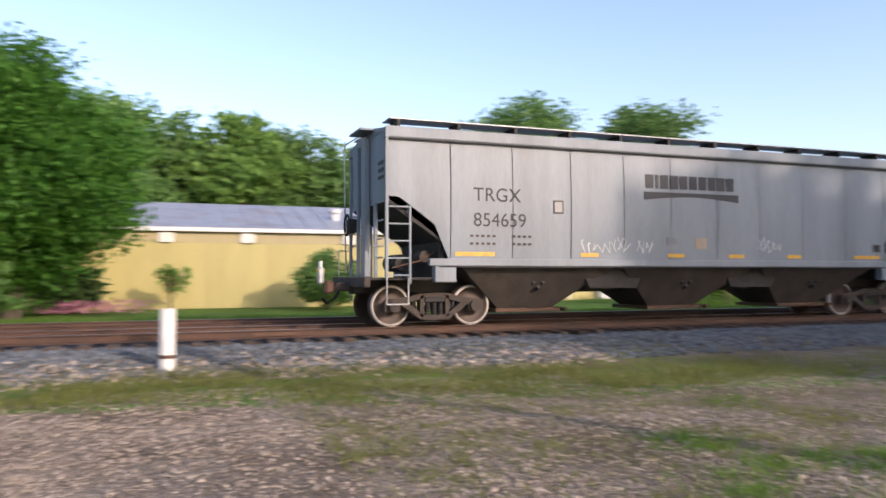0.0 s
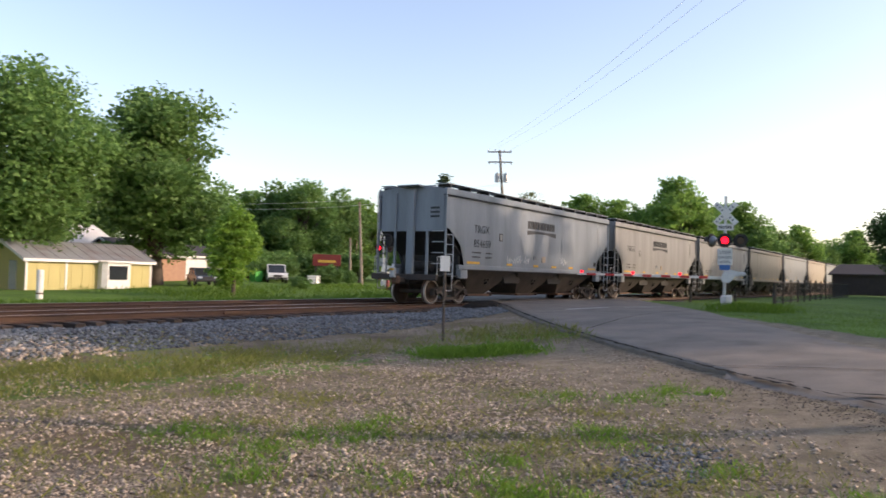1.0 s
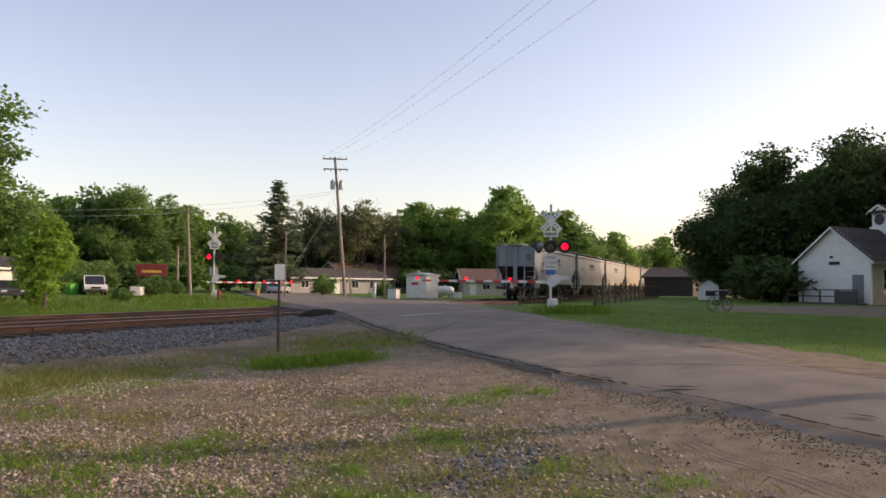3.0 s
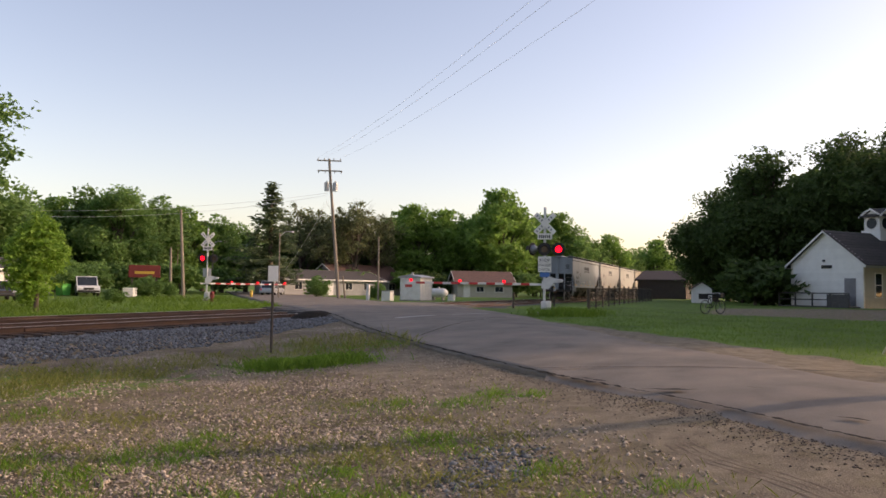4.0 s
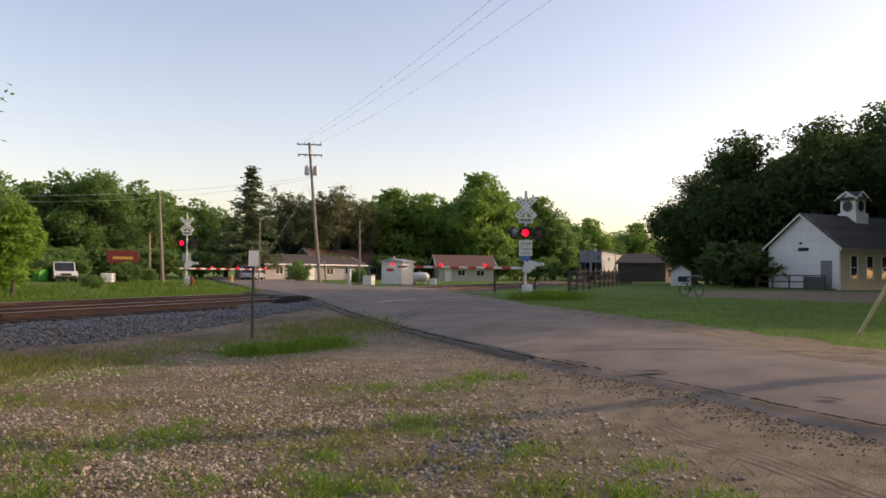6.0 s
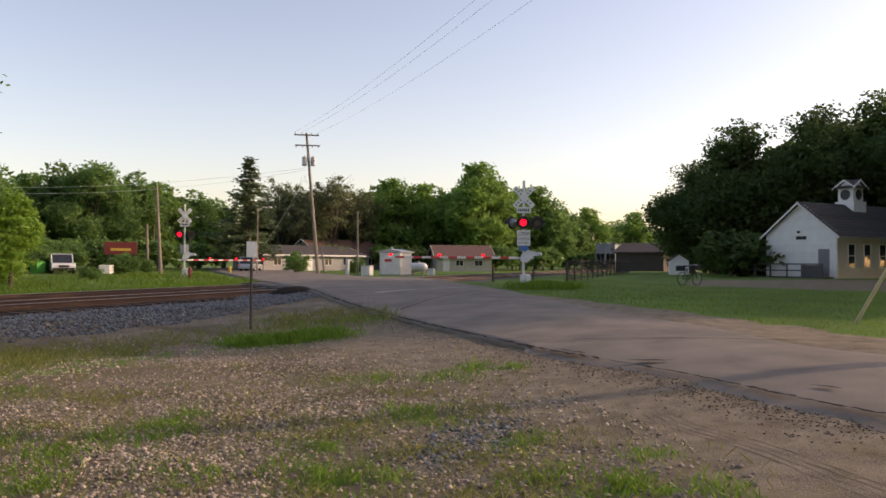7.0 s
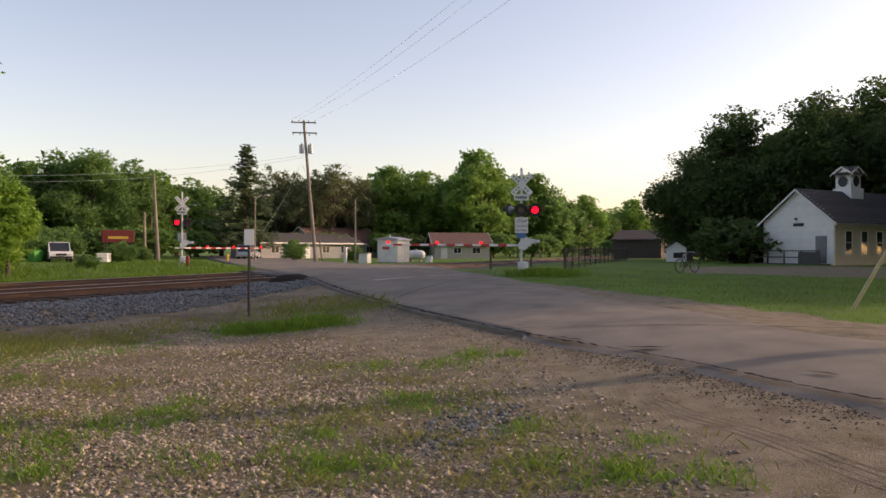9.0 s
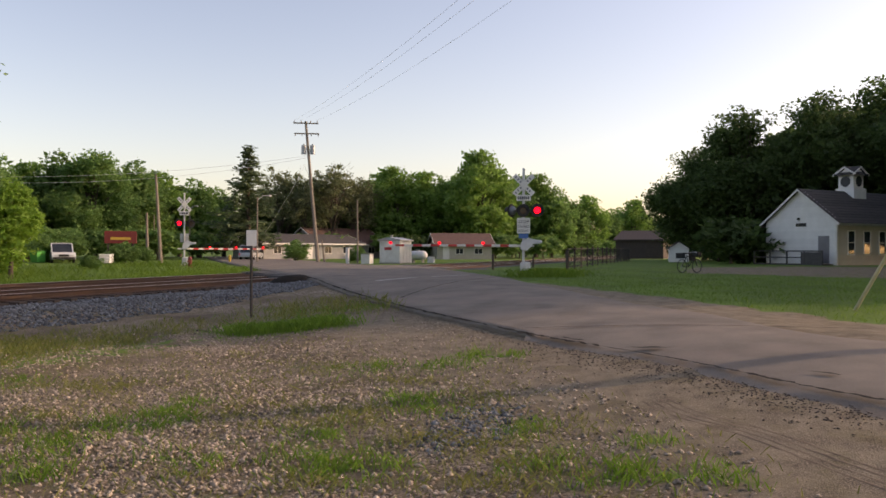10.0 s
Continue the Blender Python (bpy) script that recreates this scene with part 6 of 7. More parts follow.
def build_signal(x, y, face, beats, arm_dir, arm_len, arm_z, near):
    z = ground_z(x, y)
    m = pose(x, y, z, 0, 0, face) @ Matrix.Diagonal((1, 1, 1.0 if near else 1.1, 1))
    s = thing("crossing_signal", "silver railway crossing signal with red flashers, crossbuck and lowered gate", "crossing signal", "crossing signals", at=m)
    part("foundation", Shape().box(-0.35, -0.35, -0.3, 0.35, 0.35, 0.12, 0.04), CONCRETE, s)
    part("junction_base", Shape().box(-0.16, -0.16, 0.12, 0.16, 0.16, 0.6, 0.04), SIGNAL_SILVER, s)
    part("relay_case", Shape().box(0.05, -0.2, 0.15, 0.32, 0.1, 0.62, 0.05), WHITE, s)
    part("mast", Shape().cyl((0, 0, 0.5), (0, 0, 4.85), 0.062, n=14), SIGNAL_SILVER, s)
    part("mast_cap", Shape().cyl((0, 0, 4.85), (0, 0, 4.92), 0.075, 0.05, 12), SIGNAL_SILVER, s)
    crossbuck(s, 4.15)
    track_plate = part("track_plate", Shape().box(-0.33, -0.10, 3.42, 0.33, -0.075, 3.7, 0.01), WHITE, s, "white plate with worn lettering")
    for k in range(6):
        part("letter_bar", Shape().box(-0.27 + 0.09 * k, -0.106, 3.49, -0.21 + 0.09 * k, -0.1, 3.62), LETTER, track_plate)
    part("lamp_bar", Shape().box(-0.55, -0.02, 2.97, 0.62, 0.03, 3.03, 0.01), BLACK, s)
    if near:
        flasher(s, -0.02, -0.14, 2.98, 0, beats[0])
        flasher(s, 0.62, -0.14, 2.98, 0, beats[1])
        flasher(s, -0.56, 0.05, 2.98, 235, None)
        plate = part("stop_plate", Shape().box(-0.3, -0.1, 1.93, 0.3, -0.078, 2.64, 0.012), WHITE, s, "white STOP ON RED SIGNAL plate")
        for text, zz, size in (("STOP", 2.40, 0.2), ("ON RED", 2.19, 0.15), ("SIGNAL", 2.0, 0.15)):
            t = lettering("lettering", text, size, LETTER, plate, Matrix.Translation((0, -0.103, zz)) @ pose(0, 0, 0, 90, 0, 0))
            t.data.align_x = "CENTER"
        part("blue_plate", Shape().box(-0.22, -0.1, 1.7, 0.22, -0.078, 1.92, 0.01), BLUE, s, "small blue notice plate")
    else:
        flasher(s, -0.36, -0.14, 2.88, 0, beats[0])
        flasher(s, 0.46, -0.14, 2.88, 0, beats[1])
        part("notice_plate", Shape().box(-0.3, 0.06, 1.6, 0.3, 0.085, 2.2, 0.01), GREY_METAL, s)
    g = part("gate_mechanism", Shape().prism([(-0.14, 1.2), (0.16, 1.14), (0.28, 1.26), (0.42, 1.44), (0.8, 1.47), (0.82, 1.6), (0.44, 1.66), (0.2, 1.74), (0.02, 1.6), (-0.12, 1.5)], "y", -0.16, 0.16), SIGNAL_SILVER, s, "cast gate mechanism with counterweight")
    part("counterweight", Shape().box(0.6, -0.2, 1.47, 0.84, 0.2, 1.62, 0.03), SIGNAL_SILVER, g)
    d = local_dir(m, arm_dir)
    gate_arm(s, arm_len, d, arm_z)
    return s


build_signal(34.3, 8.22, -76, (("near", 0), ("near", 1)), (-0.47, 0.88), 6.3, 1.36, True)
build_signal(46.9, 36.9, -52, (("far", 0), ("far", 1)), (0.87, -0.5), 6.6, 1.17, False)


# ---- poles and wires
def utility_pole(x, y, height, lean, label, arms=True, r=0.17, turn=35):
    z = ground_z(x, y)
    p = thing("utility_pole", label, "utility pole", "utility poles", at=pose(x, y, z))
    top = Vector((lean[0], lean[1], height))
    part("pole", Shape().cyl((0, 0, -0.3), top, r, r * 0.6, 12), POLE_WOOD, p)
    if arms:
        a = radians(turn)
        u = Vector((math.cos(a), math.sin(a), 0))
        for k, zz in enumerate((0.985, 0.912)):
            c = top * zz
            n = Vector((-u.y, u.x, 0)) * 0.1
            arm = part("crossarm", Shape().prism([(-1.2, -0.06), (1.2, -0.06), (1.2, 0.06), (-1.2, 0.06)], "y", -0.05, 0.05), POLE_WOOD, p, at=Matrix.Translation(c + n) @ pose(0, 0, 0, 0, 0, turn))
            for q in (-1.1, -0.45, 0.45, 1.1):
                up = 1 if k == 0 else -1
                part("insulator", Shape().cyl((q, 0, up * 0.05), (q, 0, up * 0.25), 0.05, 0.035, 8), CONCRETE, arm)
        for q in (-0.42, 0.42):
            c = top * 0.80 + u * q
            part("transformer", Shape().cyl(c - Vector((0, 0, 0.45)), c + Vector((0, 0, 0.4)), 0.24, n=14).cyl(c + Vector((0, 0, 0.4)), c + Vector((0, 0, 0.55)), 0.07, n=8), GREY_METAL, p, "grey pole transformer")
        part("bracket", Shape().box(-0.4, -0.06, -0.03, 0.4, 0.06, 0.03), GREY_METAL, p, at=Matrix.Translation(top * 0.8) @ pose(0, 0, 0, 0, 0, turn))
    return p


LEFT = Vector((-0.485, 0.875, 0))
PX, PY = 66.5, 36.5
utility_pole(PX, PY, 13.8, LEFT * 1.25, "tall weathered utility pole with crossarms and transformers", True, 0.2, 118)
utility_pole(53.3, 44.3, 7.6, LEFT * 0.45, "leaning bare timber pole", False, 0.16)
utility_pole(62.5, 53.6, 4.9, LEFT * 0.1, "short grey timber post", False, 0.16)
utility_pole(64.8, 31.4, 5.9, LEFT * 0.05, "thin timber service pole beside the hut", False, 0.1)
utility_pole(67.3, 36.2, 2.2, LEFT * 0.3, "short leaning timber prop post", False, 0.12)
utility_pole(12.0, -6.2, 12.2, (0.2, -0.1, 0), "weathered utility pole beside the road", True, 0.2, 118)


def cable(a, b, sag, name="overhead_wire", label="thin dark overhead cable", r=0.012):
    a, b = Vector(a), Vector(b)
    pts = [a.lerp(b, k / 24) - Vector((0, 0, sag * 4 * (k / 24) * (1 - k / 24))) for k in range(25)]
    return tagged(part(name, Shape().tube(pts, r, 5), WIRE), label, "cable", "overhead wires")


top = Vector((PX, PY, ground_z(PX, PY) + 13.8)) + LEFT * 1.25
for q, zz in ((-1.1, 0.1), (0.45, 0.1), (1.1, 0.1)):
    u = Vector((math.cos(radians(118)), math.sin(radians(118)), 0)) * q
    cable(top + u + Vector((0, 0, zz)), Vector((12.2, -6.3, 12.3)) + u + Vector((0, 0, zz)), 0.9, r=0.007)
cable(top - Vector((0, 0, 3.4)), (49, 72, 8.6), 1.0)
cable(top - Vector((0, 0, 3.6)), (49.2, 72, 8.4), 1.4)
cable((49, 72, 8.6), (24, 70, 8.0), 0.8)
cable(top - Vector((0, 0, 4.2)), (78, 50, 3.6), 0.3)
g = thing("guy_wire", "guy wire in a pale plastic guard beside the road", "guy wire")
a, b = Vector((16.4, -2.55, ground_z(16.4, -2.5))), Vector((12.1, -6.2, 9.2))
part("wire", Shape().tube([a, b], 0.008, 5), WIRE, g)
part("guard", Shape().cyl(a, a.lerp(b, 0.27), 0.035, n=10), YELLOW_GUARD, g)


def lamp_post(x, y, h, reach, label, head=True):
    z = ground_z(x, y)
    p = thing("street_lamp", label, "street lamp", at=pose(x, y, z))
    part("pole", Shape().cyl((0, 0, -0.2), (0, 0, h), 0.08, 0.05, 10), POLE_WOOD, p)
    arm = Shape().tube([(0, 0, h - 0.3), (reach * 0.5, -reach * 0.3, h + 0.15), (reach, -reach * 0.6, h + 0.2)], 0.03, 6)
    part("arm", arm, GREY_METAL, p)
    if head:
        part("head", Shape().box(reach - 0.1, -reach * 0.6 - 0.12, h + 0.1, reach + 0.4, -reach * 0.6 + 0.12, h + 0.26, 0.05), GREY_METAL, p)


lamp_post(62.0, 40.5, 6.2, 1.0, "thin street lamp pole across the track")
lamp_post(80.5, 62.5, 6.6, 0.7, "grey street lamp beside the far road")
lamp_post(84.0, 71.0, 7.0, 0.5, "thin grey lamp pole by the far road")


# ---- posts, signs and fences near the track
def tube_post(x, y, h, r, label):
    p = thing("marker_post", label, "post", "white marker posts", at=pose(x, y, ground_z(x, y)))
    part("tube", Shape().lathe([(r, -0.2), (r, h - 0.04), (r * 0.9, h), (0.0, h + 0.01)], axis_y=False, n=20), WHITE, p)
    part("band", Shape().lathe([(r + 0.006, 0.2), (r + 0.006, 0.26)], axis_y=False, n=20), RUST, p)


tube_post(0.22, 13.6, 1.02, 0.125, "short thick white marker tube by the track")
tube_post(15.2, 36.0, 1.35, 0.16, "white marker tube in the grass")
tube_post(17.9, 32.9, 1.25, 0.14, "slim white marker tube in the grass")

sp = thing("sign_post", "small white plate on a brown steel post", "sign", at=pose(15.75, 10.45, ground_z(15.75, 10.45)))
part("post", Shape().box(-0.03, -0.025, -0.3, 0.03, 0.025, 2.05, 0.006), STEEL_POST, sp)
part("plate", Shape().box(-0.12, -0.05, 1.72, 0.12, -0.028, 2.1, 0.008), WHITE, sp, "faded white plate", at=pose(0, 0, 0, 0, 0, -56))
post2 = thing("steel_post", "short dark steel post beside the crossing", "post", at=pose(44.7, 12.6, ground_z(44.7, 12.6)))
part("post", Shape().box(-0.06, -0.06, -0.3, 0.06, 0.06, 0.95, 0.01), STEEL_POST, post2)
post3 = thing("steel_post", "short dark steel post beside the track", "post", at=pose(57, 12.9, ground_z(57, 12.9)))
part("post", Shape().box(-0.06, -0.06, -0.3, 0.06, 0.06, 0.9, 0.01), STEEL_POST, post3)


def build_fence():
    f = thing("chain_fence", "dark wire fence with steel posts along the railway", "fence")
    r = random.Random(4)
    xs = [43.7 + 2.45 * k for k in range(15)]
    for k, x in enumerate(xs):
        z = ground_z(x, 7.9)
        part("post", Shape().cyl((x, 7.9, z - 0.2), (x, 7.9, z + (1.35 if k else 1.15)), 0.05 if k else 0.09, n=8), STEEL_POST, f)
    for zz in (0.12, 1.2):
        part("rail", Shape().tube([(x, 7.9, ground_z(x, 7.9) + zz) for x in xs], 0.022, 6), STEEL_POST, f)
    mesh = Shape()
    x = xs[0]
    while x < xs[-1] - 0.6:
        z = ground_z(x, 7.9)
        mesh.cyl((x, 7.9, z + 0.12), (x + 0.55, 7.9, z + 1.2), 0.005, n=4, caps=False)
        mesh.cyl((x + 0.55, 7.9, z + 0.12), (x, 7.9, z + 1.2), 0.005, n=4, caps=False)
        x += 0.2
    tagged(part("wire_netting", mesh, NETTING, f), kind="stuff")


build_fence()


# ---- vehicles, bicycle and small things
def wheel_pair(parent, x, w, r):
    for sy in (-1, 1):
        t = part("wheel", Shape().lathe([(r * 0.6, -0.1), (r * 0.95, -0.1), (r, -0.07), (r, 0.07), (r * 0.95, 0.1), (r * 0.6, 0.1)], n=18), TYRE, parent, at=pose(x, sy * (w / 2 - 0.08), r))
        part("rim", Shape().cyl((0, sy * 0.1, 0), (0, sy * 0.02, 0), r * 0.6, n=14), GREY_METAL, t)


def build_car(x, y, turn, paint, label, pickup=False, suv=False):
    c = thing("pickup_truck" if pickup else "car", label, "truck" if pickup else "car", at=pose(x, y, ground_z(x, y), 0, 0, turn))
    L, W = (5.4, 1.9) if pickup else (4.5, 1.78)
    h = 0.95 if pickup else 0.85
    body = Shape()
    prof = [(-L / 2, 0.35), (L / 2, 0.35), (L / 2 + 0.02, 0.6), (L / 2 - 0.1, h - 0.02), (L * 0.22, h + 0.04), (-L / 2 + 0.05, h + 0.05), (-L / 2, 0.6)]
    body.prism(prof, "y", -W / 2, W / 2)
    part("body", body, paint, c)
    top = 1.75 if pickup else (1.7 if suv else 1.42)
    back = -0.3 if pickup else (-L / 2 + 0.25 if suv else -L / 2 + 0.55)
    cab = [(L * 0.24, h), (L * 0.08, top), (back + 0.25, top), (back, h)]
    g = part("cabin_glass", Shape().prism(cab, "y", -W / 2 + 0.12, W / 2 - 0.12), GLASS_DARK, c, "dark tinted windows")
    part("cabin_roof", Shape().box(back + 0.2, -W / 2 + 0.1, top - 0.03, L * 0.08 + 0.05, W / 2 - 0.1, top + 0.05, 0.04), paint, c)
    for sy in (-1, 1):
        for q in (0.0, 0.5, 1.0):
            xa, xb = back + (L * 0.24 - back) * q, back + 0.25 + (L * 0.08 - back - 0.25) * q
            part("pillar", Shape().cyl((xa, sy * (W / 2 - 0.11), h), (xb, sy * (W / 2 - 0.11), top), 0.045, n=6), paint, c)
        part("headlight", Shape().box(L / 2 - 0.06, sy * 0.62 - 0.18, 0.62, L / 2 + 0.03, sy * 0.62 + 0.18, 0.76, 0.03), SIGNAL_SILVER, c)
        part("tail_light", Shape().box(-L / 2 - 0.02, sy * 0.72 - 0.1, 0.62, -L / 2 + 0.05, sy * 0.72 + 0.1, 0.85, 0.02), RED_STRIP, c)
    part("bumper", Shape().box(L / 2 - 0.05, -W / 2 + 0.05, 0.38, L / 2 + 0.08, W / 2 - 0.05, 0.55, 0.04), BLACK, c)
    part("grille", Shape().box(L / 2 - 0.02, -0.42, 0.58, L / 2 + 0.04, 0.42, 0.78, 0.02), BLACK, c)
    if pickup:
        part("load_bed", Shape().box(-L / 2 + 0.1, -W / 2 + 0.1, h, -0.4, W / 2 - 0.1, h + 0.3, 0.03), paint, c)
    for q in (-L * 0.3, L * 0.3):
        wheel_pair(c, q, W, 0.36 if pickup else 0.32)
    return c


build_car(41.5, 51.5, -118, CAR_BLUE, "blue-grey parked car facing the track")
build_car(54.0, 56.0, -129, CAR_WHITE, "white parked pickup truck by the trees", pickup=True)
build_car(79.0, 52.5, 18, CAR_SILVER, "silver parked station wagon by the far road", suv=True)
bn = thing("wheeled_bin", "bright green plastic wheeled bin", "bin", at=pose(52.2, 56.8, ground_z(52, 57)))
part("tub", Shape().prism([(-0.4, 0.05), (0.4, 0.05), (0.5, 1.0), (-0.5, 1.0)], "y", -0.4, 0.4), GREEN_BIN, bn)
part("lid", Shape().box(-0.54, -0.45, 1.0, 0.54, 0.45, 1.09, 0.04), GREEN_BIN, bn)
for k, (x, y) in enumerate(((50.5, 47.6), (53.0, 49.6), (56.0, 51.4))):
    b = thing("stacked_boards", "low stack of white boards in the grass", "boards", "white stacks", at=pose(x, y, ground_z(x, y), 0, 0, 38))
    for q in range(3):
        part("board", Shape().box(-1.2 + 0.1 * q, -0.4, 0.1 + 0.25 * q, 1.2 - 0.15 * q, 0.4, 0.33 + 0.25 * q, 0.02), WHITE, b)
rs = thing("roadside_sign", "dark red roadside sign with yellow band", "sign", at=pose(59.1, 53.9, ground_z(59, 54) - 0.6, 0, 0, -47))
for x in (-1.1, 1.1):
    part("post", Shape().box(x - 0.08, -0.06, -0.2, x + 0.08, 0.06, 3.4, 0.01), STEEL_POST, rs)
part("board", Shape().box(-1.45, -0.1, 2.4, 1.45, 0.1, 3.6, 0.03), RED_SIGN, rs)
part("letter_bar", Shape().box(-0.9, -0.13, 2.75, 0.9, -0.1, 3.0, 0.01), YELLOW_SIGN, rs)
for x, y, col, lab in ((44.6, 34.6, RED_SIGN, "small red hydrant by the crossing"), (63.8, 44.8, YELLOW_SIGN, "small yellow hydrant by the far road")):
    hy = thing("hydrant", lab, "hydrant", at=pose(x, y, ground_z(x, y)))
    part("barrel", Shape().cyl((0, 0, -0.1), (0, 0, 0.55), 0.13, n=12), col, hy)
    part("bonnet", Shape().lathe([(0.16, 0.55), (0.16, 0.6), (0.1, 0.72), (0.0, 0.75)], axis_y=False, n=12), col, hy)
    part("nozzle", Shape().cyl((-0.22, 0, 0.42), (0.22, 0, 0.42), 0.06, n=8), col, hy)


def build_bicycle():
    b = thing("bicycle", "dark old bicycle standing on the lawn", "bicycle", at=pose(41.0, 1.15, ground_z(40.6, 1.4), 0, 0, -42))
    for x in (-0.52, 0.52):
        ring = Shape()
        ring.tube([(x + 0.33 * math.cos(q * 0.2618), 0, 0.35 + 0.33 * math.sin(q * 0.2618)) for q in range(25)], 0.022, 6)
        w = part("wheel", ring, BLACK, b)
        sp_ = Shape()
        for q in range(8):
            sp_.cyl((x, 0, 0.35), (x + 0.32 * math.cos(q * 0.785), 0, 0.35 + 0.32 * math.sin(q * 0.785)), 0.005, n=4)
        part("spoke_set", sp_, GREY_METAL, w)
    fr = Shape()
    for p, q in (((-0.52, 0.35), (-0.2, 0.85)), ((-0.2, 0.85), (0.33, 0.85)), ((0.33, 0.9), (0.52, 0.35)), ((-0.05, 0.32), (0.33, 0.78)), ((-0.05, 0.32), (-0.22, 0.9)), ((-0.52, 0.35), (-0.05, 0.32))):
        fr.cyl((p[0], 0, p[1]), (q[0], 0, q[1]), 0.022, n=6)
    part("frame", fr, BLACK, b)
    part("saddle", Shape().prism([(-0.38, 0.95), (-0.1, 0.97), (-0.12, 1.02), (-0.38, 1.03)], "y", -0.08, 0.08), BLACK, b)
    part("handlebar", Shape().tube([(0.2, -0.28, 1.02), (0.33, -0.1, 1.06), (0.33, 0.1, 1.06), (0.2, 0.28, 1.02)], 0.018), GREY_METAL, b)
    part("basket", Shape().box(0.36, -0.18, 0.82, 0.66, 0.18, 1.08, 0.03), BLACK, b)


build_bicycle()
d = thing("small_white_shed", "tiny white shed with a dark roof on the lawn", "shed", at=pose(74.0, 3.0, ground_z(74, 3), 0, 0, -84))
part("wall", Shape().prism([(-0.85, 0), (0.85, 0), (0.85, 1.3), (0, 1.85), (-0.85, 1.3)], "y", 0, 1.8), WHITE_SIDING, d)
for sx in (-1, 1):
    part("roof", Shape().prism([(sx * 1.02, 1.2), (0, 1.86), (0, 1.94), (sx * 1.02, 1.28)], "y", -0.15, 1.95), SHINGLE, d)
part("hatch", Shape().box(-0.3, -0.03, 0.35, 0.55, -0.002, 0.85, 0.01), BLACK, d)


# ---- breaks and markings of the road
def road_point(t, q):
    a, b = along(ROAD_L, t), along(ROAD_R, t)
    p = a.lerp(b, q)
    return Vector((p.x, p.y, road_z(p.x, p.y) + 0.035 * math.sin(math.pi * q) + 0.027))


def ribbon(name, label, pts, width, material, seed, rough=0.5):
    r = random.Random(seed)
    s = Shape()
    for k, p in enumerate(pts):
        n = pts[min(k + 1, len(pts) - 1)] - pts[max(k - 1, 0)]
        n = Vector((-n.y, n.x, 0)).normalized()
        w = width * (1 - rough + rough * 2 * r.random()) * (0.15 if k in (0, len(pts) - 1) else 1)
        s.v += [tuple(p - n * w), tuple(p + n * w)]
    for k in range(len(pts) - 1):
        s.f.append((2 * k, 2 * k + 2, 2 * k + 3, 2 * k + 1))
        s.s.append(False)
    s.f = [tuple(reversed(f)) for f in s.f]
    return tagged(part(name, s, material), label, "road mark", kind="structure")


def wander(t0, t1, q0, q1, n, seed, amp=0.03):
    r = random.Random(seed)
    return [road_point(t0 + (t1 - t0) * k / n, q0 + (q1 - q0) * k / n + amp * noise.noise((k * 0.35, seed, 0)) + amp * 0.4 * (r.random() - 0.5)) for k in range(n + 1)]


def jagged(pts, seed, amp=0.05, step=0.12):
    """A ragged line over the road through a few points of the plan."""
    r, out = random.Random(seed), []
    for (x0, y0), (x1, y1) in zip(pts, pts[1:]):
        n = max(2, int(math.hypot(x1 - x0, y1 - y0) / step))
        for k in range(n):
            x, y = x0 + (x1 - x0) * k / n + r.uniform(-amp, amp), y0 + (y1 - y0) * k / n + r.uniform(-amp, amp)
            out.append(Vector((x, y, road_z(x, y) + 0.05)))
    return out


def near_edge(t0, t1, n, q, seed):
    return [road_point(t0 + (t1 - t0) * k / n, q + 0.012 * noise.noise((k * 0.4, seed, 1))) for k in range(n + 1)]


# the first, longest ribbon paints the shade on the asphalt's edge step
ribbon("edge_crack", "long dark line for the shaded step of the road edge", near_edge(3.7, 7.0, 160, 0.025, 1), 0.045, CRACK_SHADE, 1, 0.9)
ribbon("edge_crack", "broken dark crack along the asphalt's edge", near_edge(2.9, 3.7, 40, 0.03, 2), 0.022, CRACK_SHADE, 2, 0.95)
ribbon("edge_crack", "broad crumbled dark break in the asphalt", near_edge(1.9, 2.9, 50, 0.03, 3), 0.025, CRACK_SHADE, 3, 0.95)
HOLES = [([(10.98, 2.06), (10.48, 1.58)], 0.05), ([(9.95, 1.11), (9.84, 0.58), (10.0, 0.31)], 0.06), ([(10.06, -0.08), (10.03, -0.47)], 0.025), ([(8.2, -0.9), (7.9, -1.25)], 0.03)]
for k, (pts, w) in enumerate(HOLES):
    ribbon("pothole_patch", "dark ragged pothole in the asphalt", jagged(pts, 20 + k, 0.03), w, CRACK_SHADE, 30 + k, 0.9)
ribbon("tar_seam", "faint dark tar seam across the road", jagged([(12.07, 3.14), (12.12, 2.19), (12.05, 0.46), (11.78, -1.07), (11.78, -2.2)], 41, 0.012), 0.02, CRACK_SHADE, 41, 0.6)
ribbon("tar_seam", "thin tar seam across the road", wander(5.3, 5.9, 0.1, 0.95, 40, 8, 0.015), 0.02, CRACK_SHADE, 8, 0.4)
ribbon("stop_line", "worn white stop line before the track", [road_point(6.15, 0.22 + 0.02 * k) for k in range(13)], 0.16, LINE_PAINT, 11, 0.15)
ribbon("stop_line", "worn white stop line before the track", [road_point(6.15, 0.56 + 0.02 * k) for k in range(15)], 0.13, LINE_PAINT, 12, 0.2)


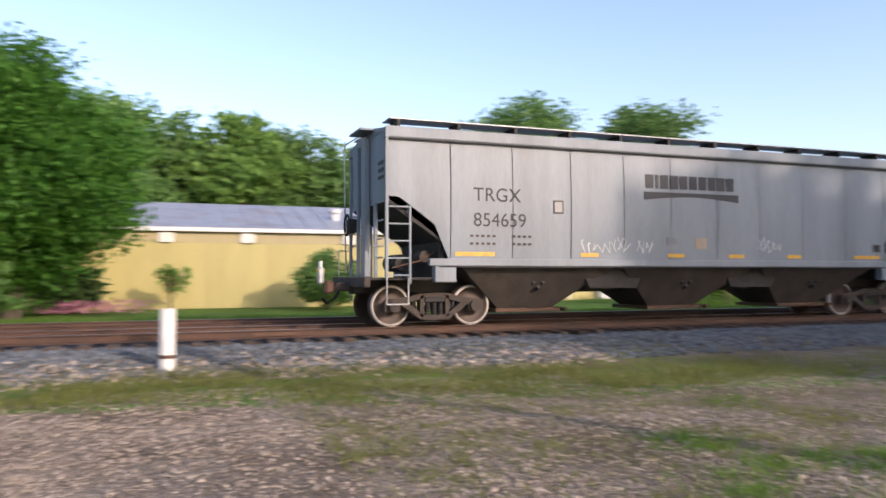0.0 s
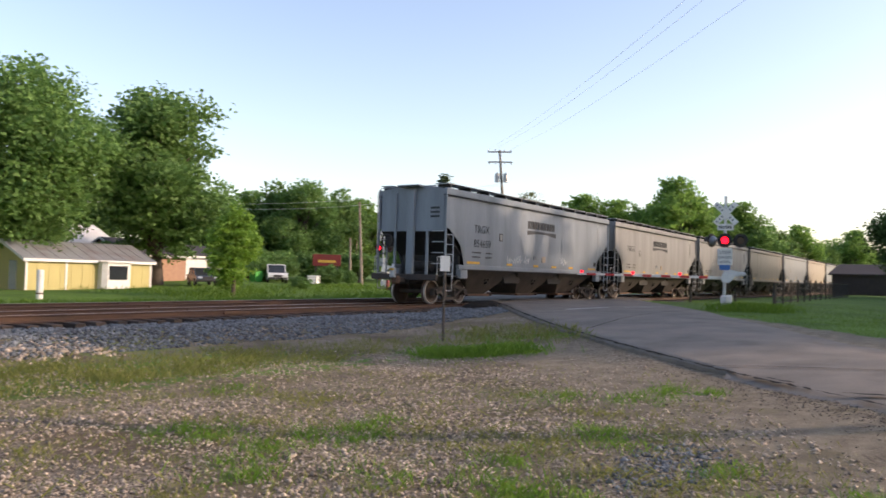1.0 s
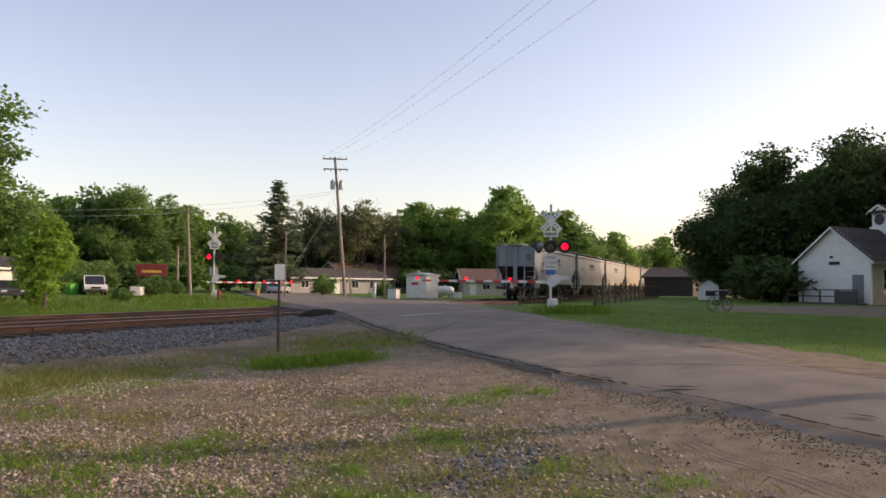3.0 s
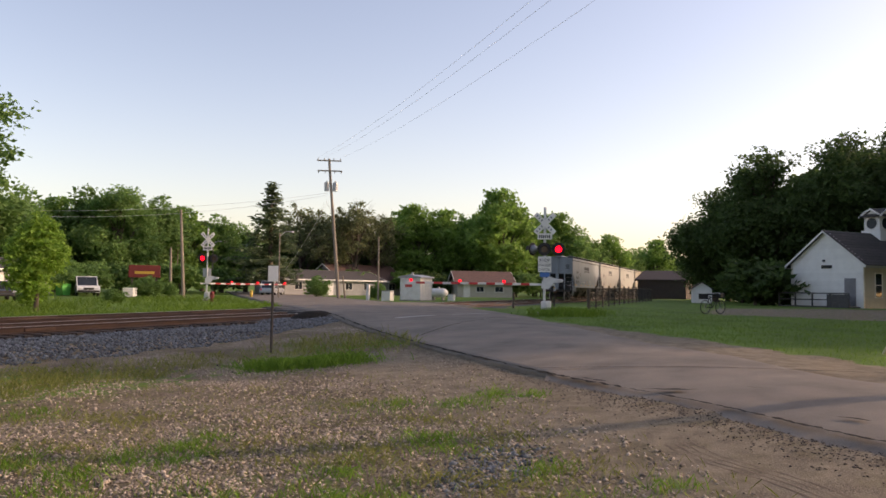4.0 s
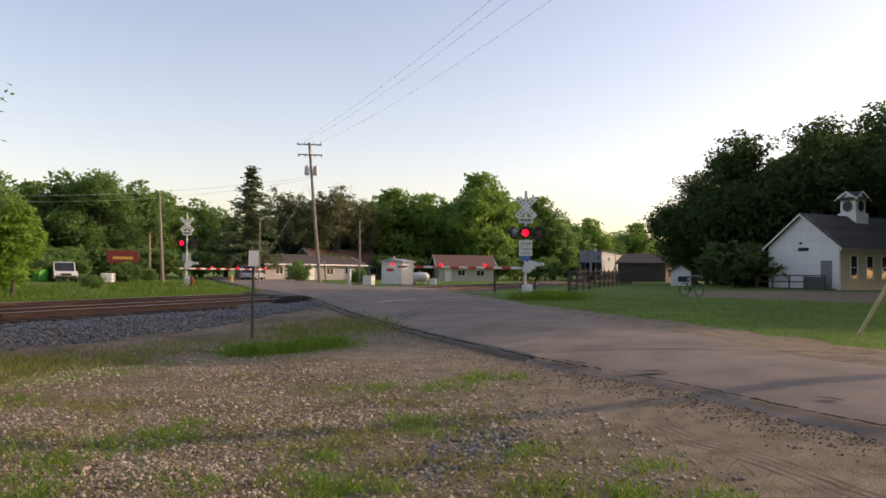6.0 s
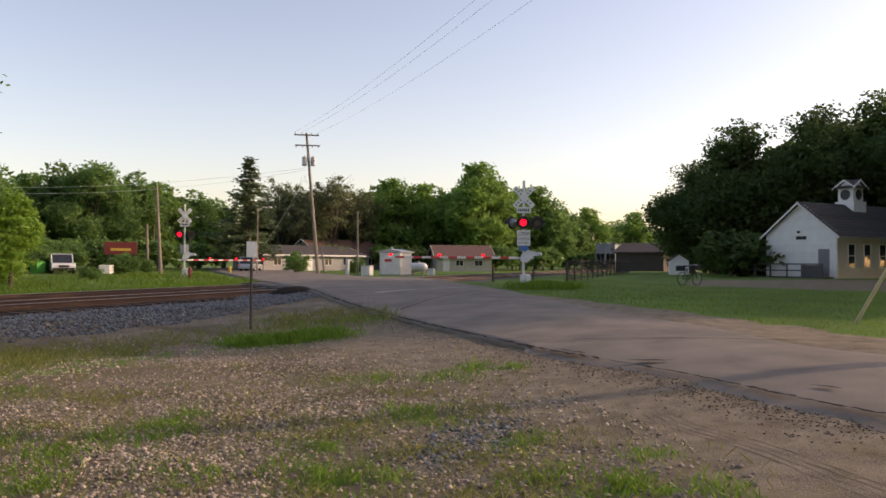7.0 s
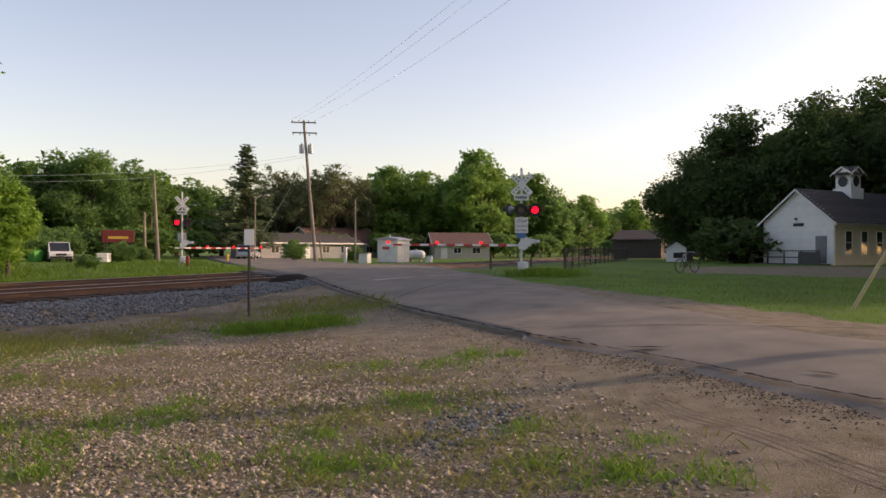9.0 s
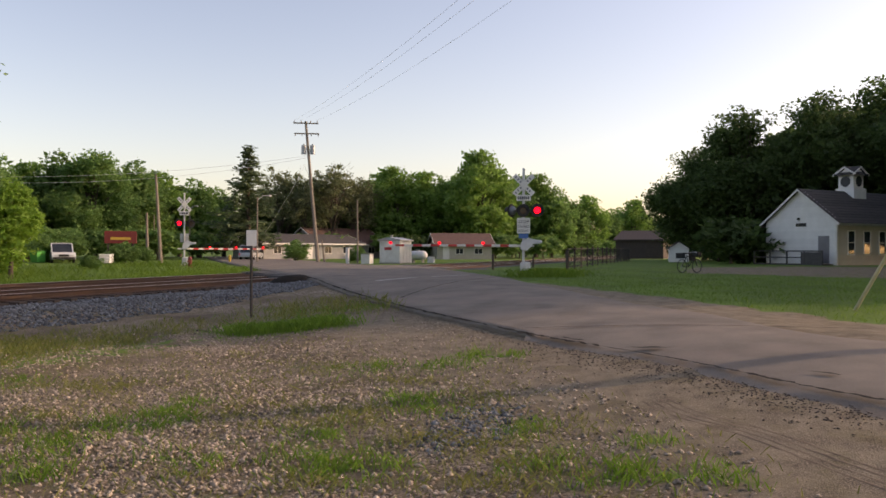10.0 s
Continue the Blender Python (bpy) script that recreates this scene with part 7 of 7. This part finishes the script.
def tyre_track(pts, lanes, seed):
    """Low ridges pressed up by tyre treads in the packed earth."""
    r = random.Random(seed)
    s = Shape()
    for o in lanes:
        k0 = len(s.v)
        n = len(pts) * 6
        for k in range(n + 1):
            p = along(pts, (len(pts) - 1) * k / n)
            d = (along(pts, min(len(pts) - 1, (len(pts) - 1) * k / n + 0.05)) - along(pts, max(0, (len(pts) - 1) * k / n - 0.05))).normalized()
            u = Vector((-d.y, d.x, 0))
            c = p + u * (o + r.uniform(-0.008, 0.008))
            z, h = lot_z(c.x, c.y), 0.001 + 0.004 * r.random()
            for a, b in ((-0.03, -0.006), (-0.008, h), (0.008, h), (0.03, -0.006)):
                s.v.append((c.x + u.x * a, c.y + u.y * a, z + b))
        for k in range(n):
            for j in range(3):
                i = k0 + 4 * k + j
                s.f.append((i, i + 4, i + 5, i + 1))
                s.s.append(True)
    tagged(part("tyre_track", s, EARTH), "tyre tread marks pressed into the packed earth", "tyre track", kind="structure")


tyre_track([(7.3, 0.5), (6.8, 0.22), (6.13, -0.36), (5.36, -0.85), (4.6, -1.4), (3.8, -2.2)], (-0.12, -0.04, 0.04, 0.12), 3)


# ---- what moves: the train, its wheels, and the lamps that flash in turn
# seconds at which the right-hand lamp lights; the other takes over in between
BEATS = {"near": [(-0.77, -0.18), (0.405, 1.0), (1.58, 2.15), (2.755, 3.34), (3.93, 4.5), (5.105, 5.7), (6.28, 6.9), (7.45, 8.05), (8.63, 9.22), (9.75, 10.4)],
         "far": [(-0.5, 0.6), (1.1, 2.75), (3.35, 3.95), (4.75, 5.75), (6.35, 7.0), (7.75, 8.36), (9.06, 9.65), (10.3, 10.9)]}


def lit(group, side, t):
    right = any(a <= t < b for a, b in BEATS[group])
    return right == bool(side)


def motions():
    for k, car in enumerate(CARS):
        walk(car, [(t, pose(x + k * PITCH, TRACK_Y, RAIL_Z)) for t, x in TRAIN_ROWS])
    for ax, k, x in AXLES:
        if k > 2:
            continue
        rows, step = [], 1 / 30
        for i in range(301):
            t = i * step
            rows.append((t, pose(x, 0, 0.457, 0, math.degrees((train_x(t) - 4.55) / 0.457), 0)))
        walk(ax, rows)
    for lamp, (group, side) in FLASHERS:
        walk(lamp, [(i / 30, pose(0, -0.016 if lit(group, side, i / 30) else 0.012, 0)) for i in range(301)])


motions()
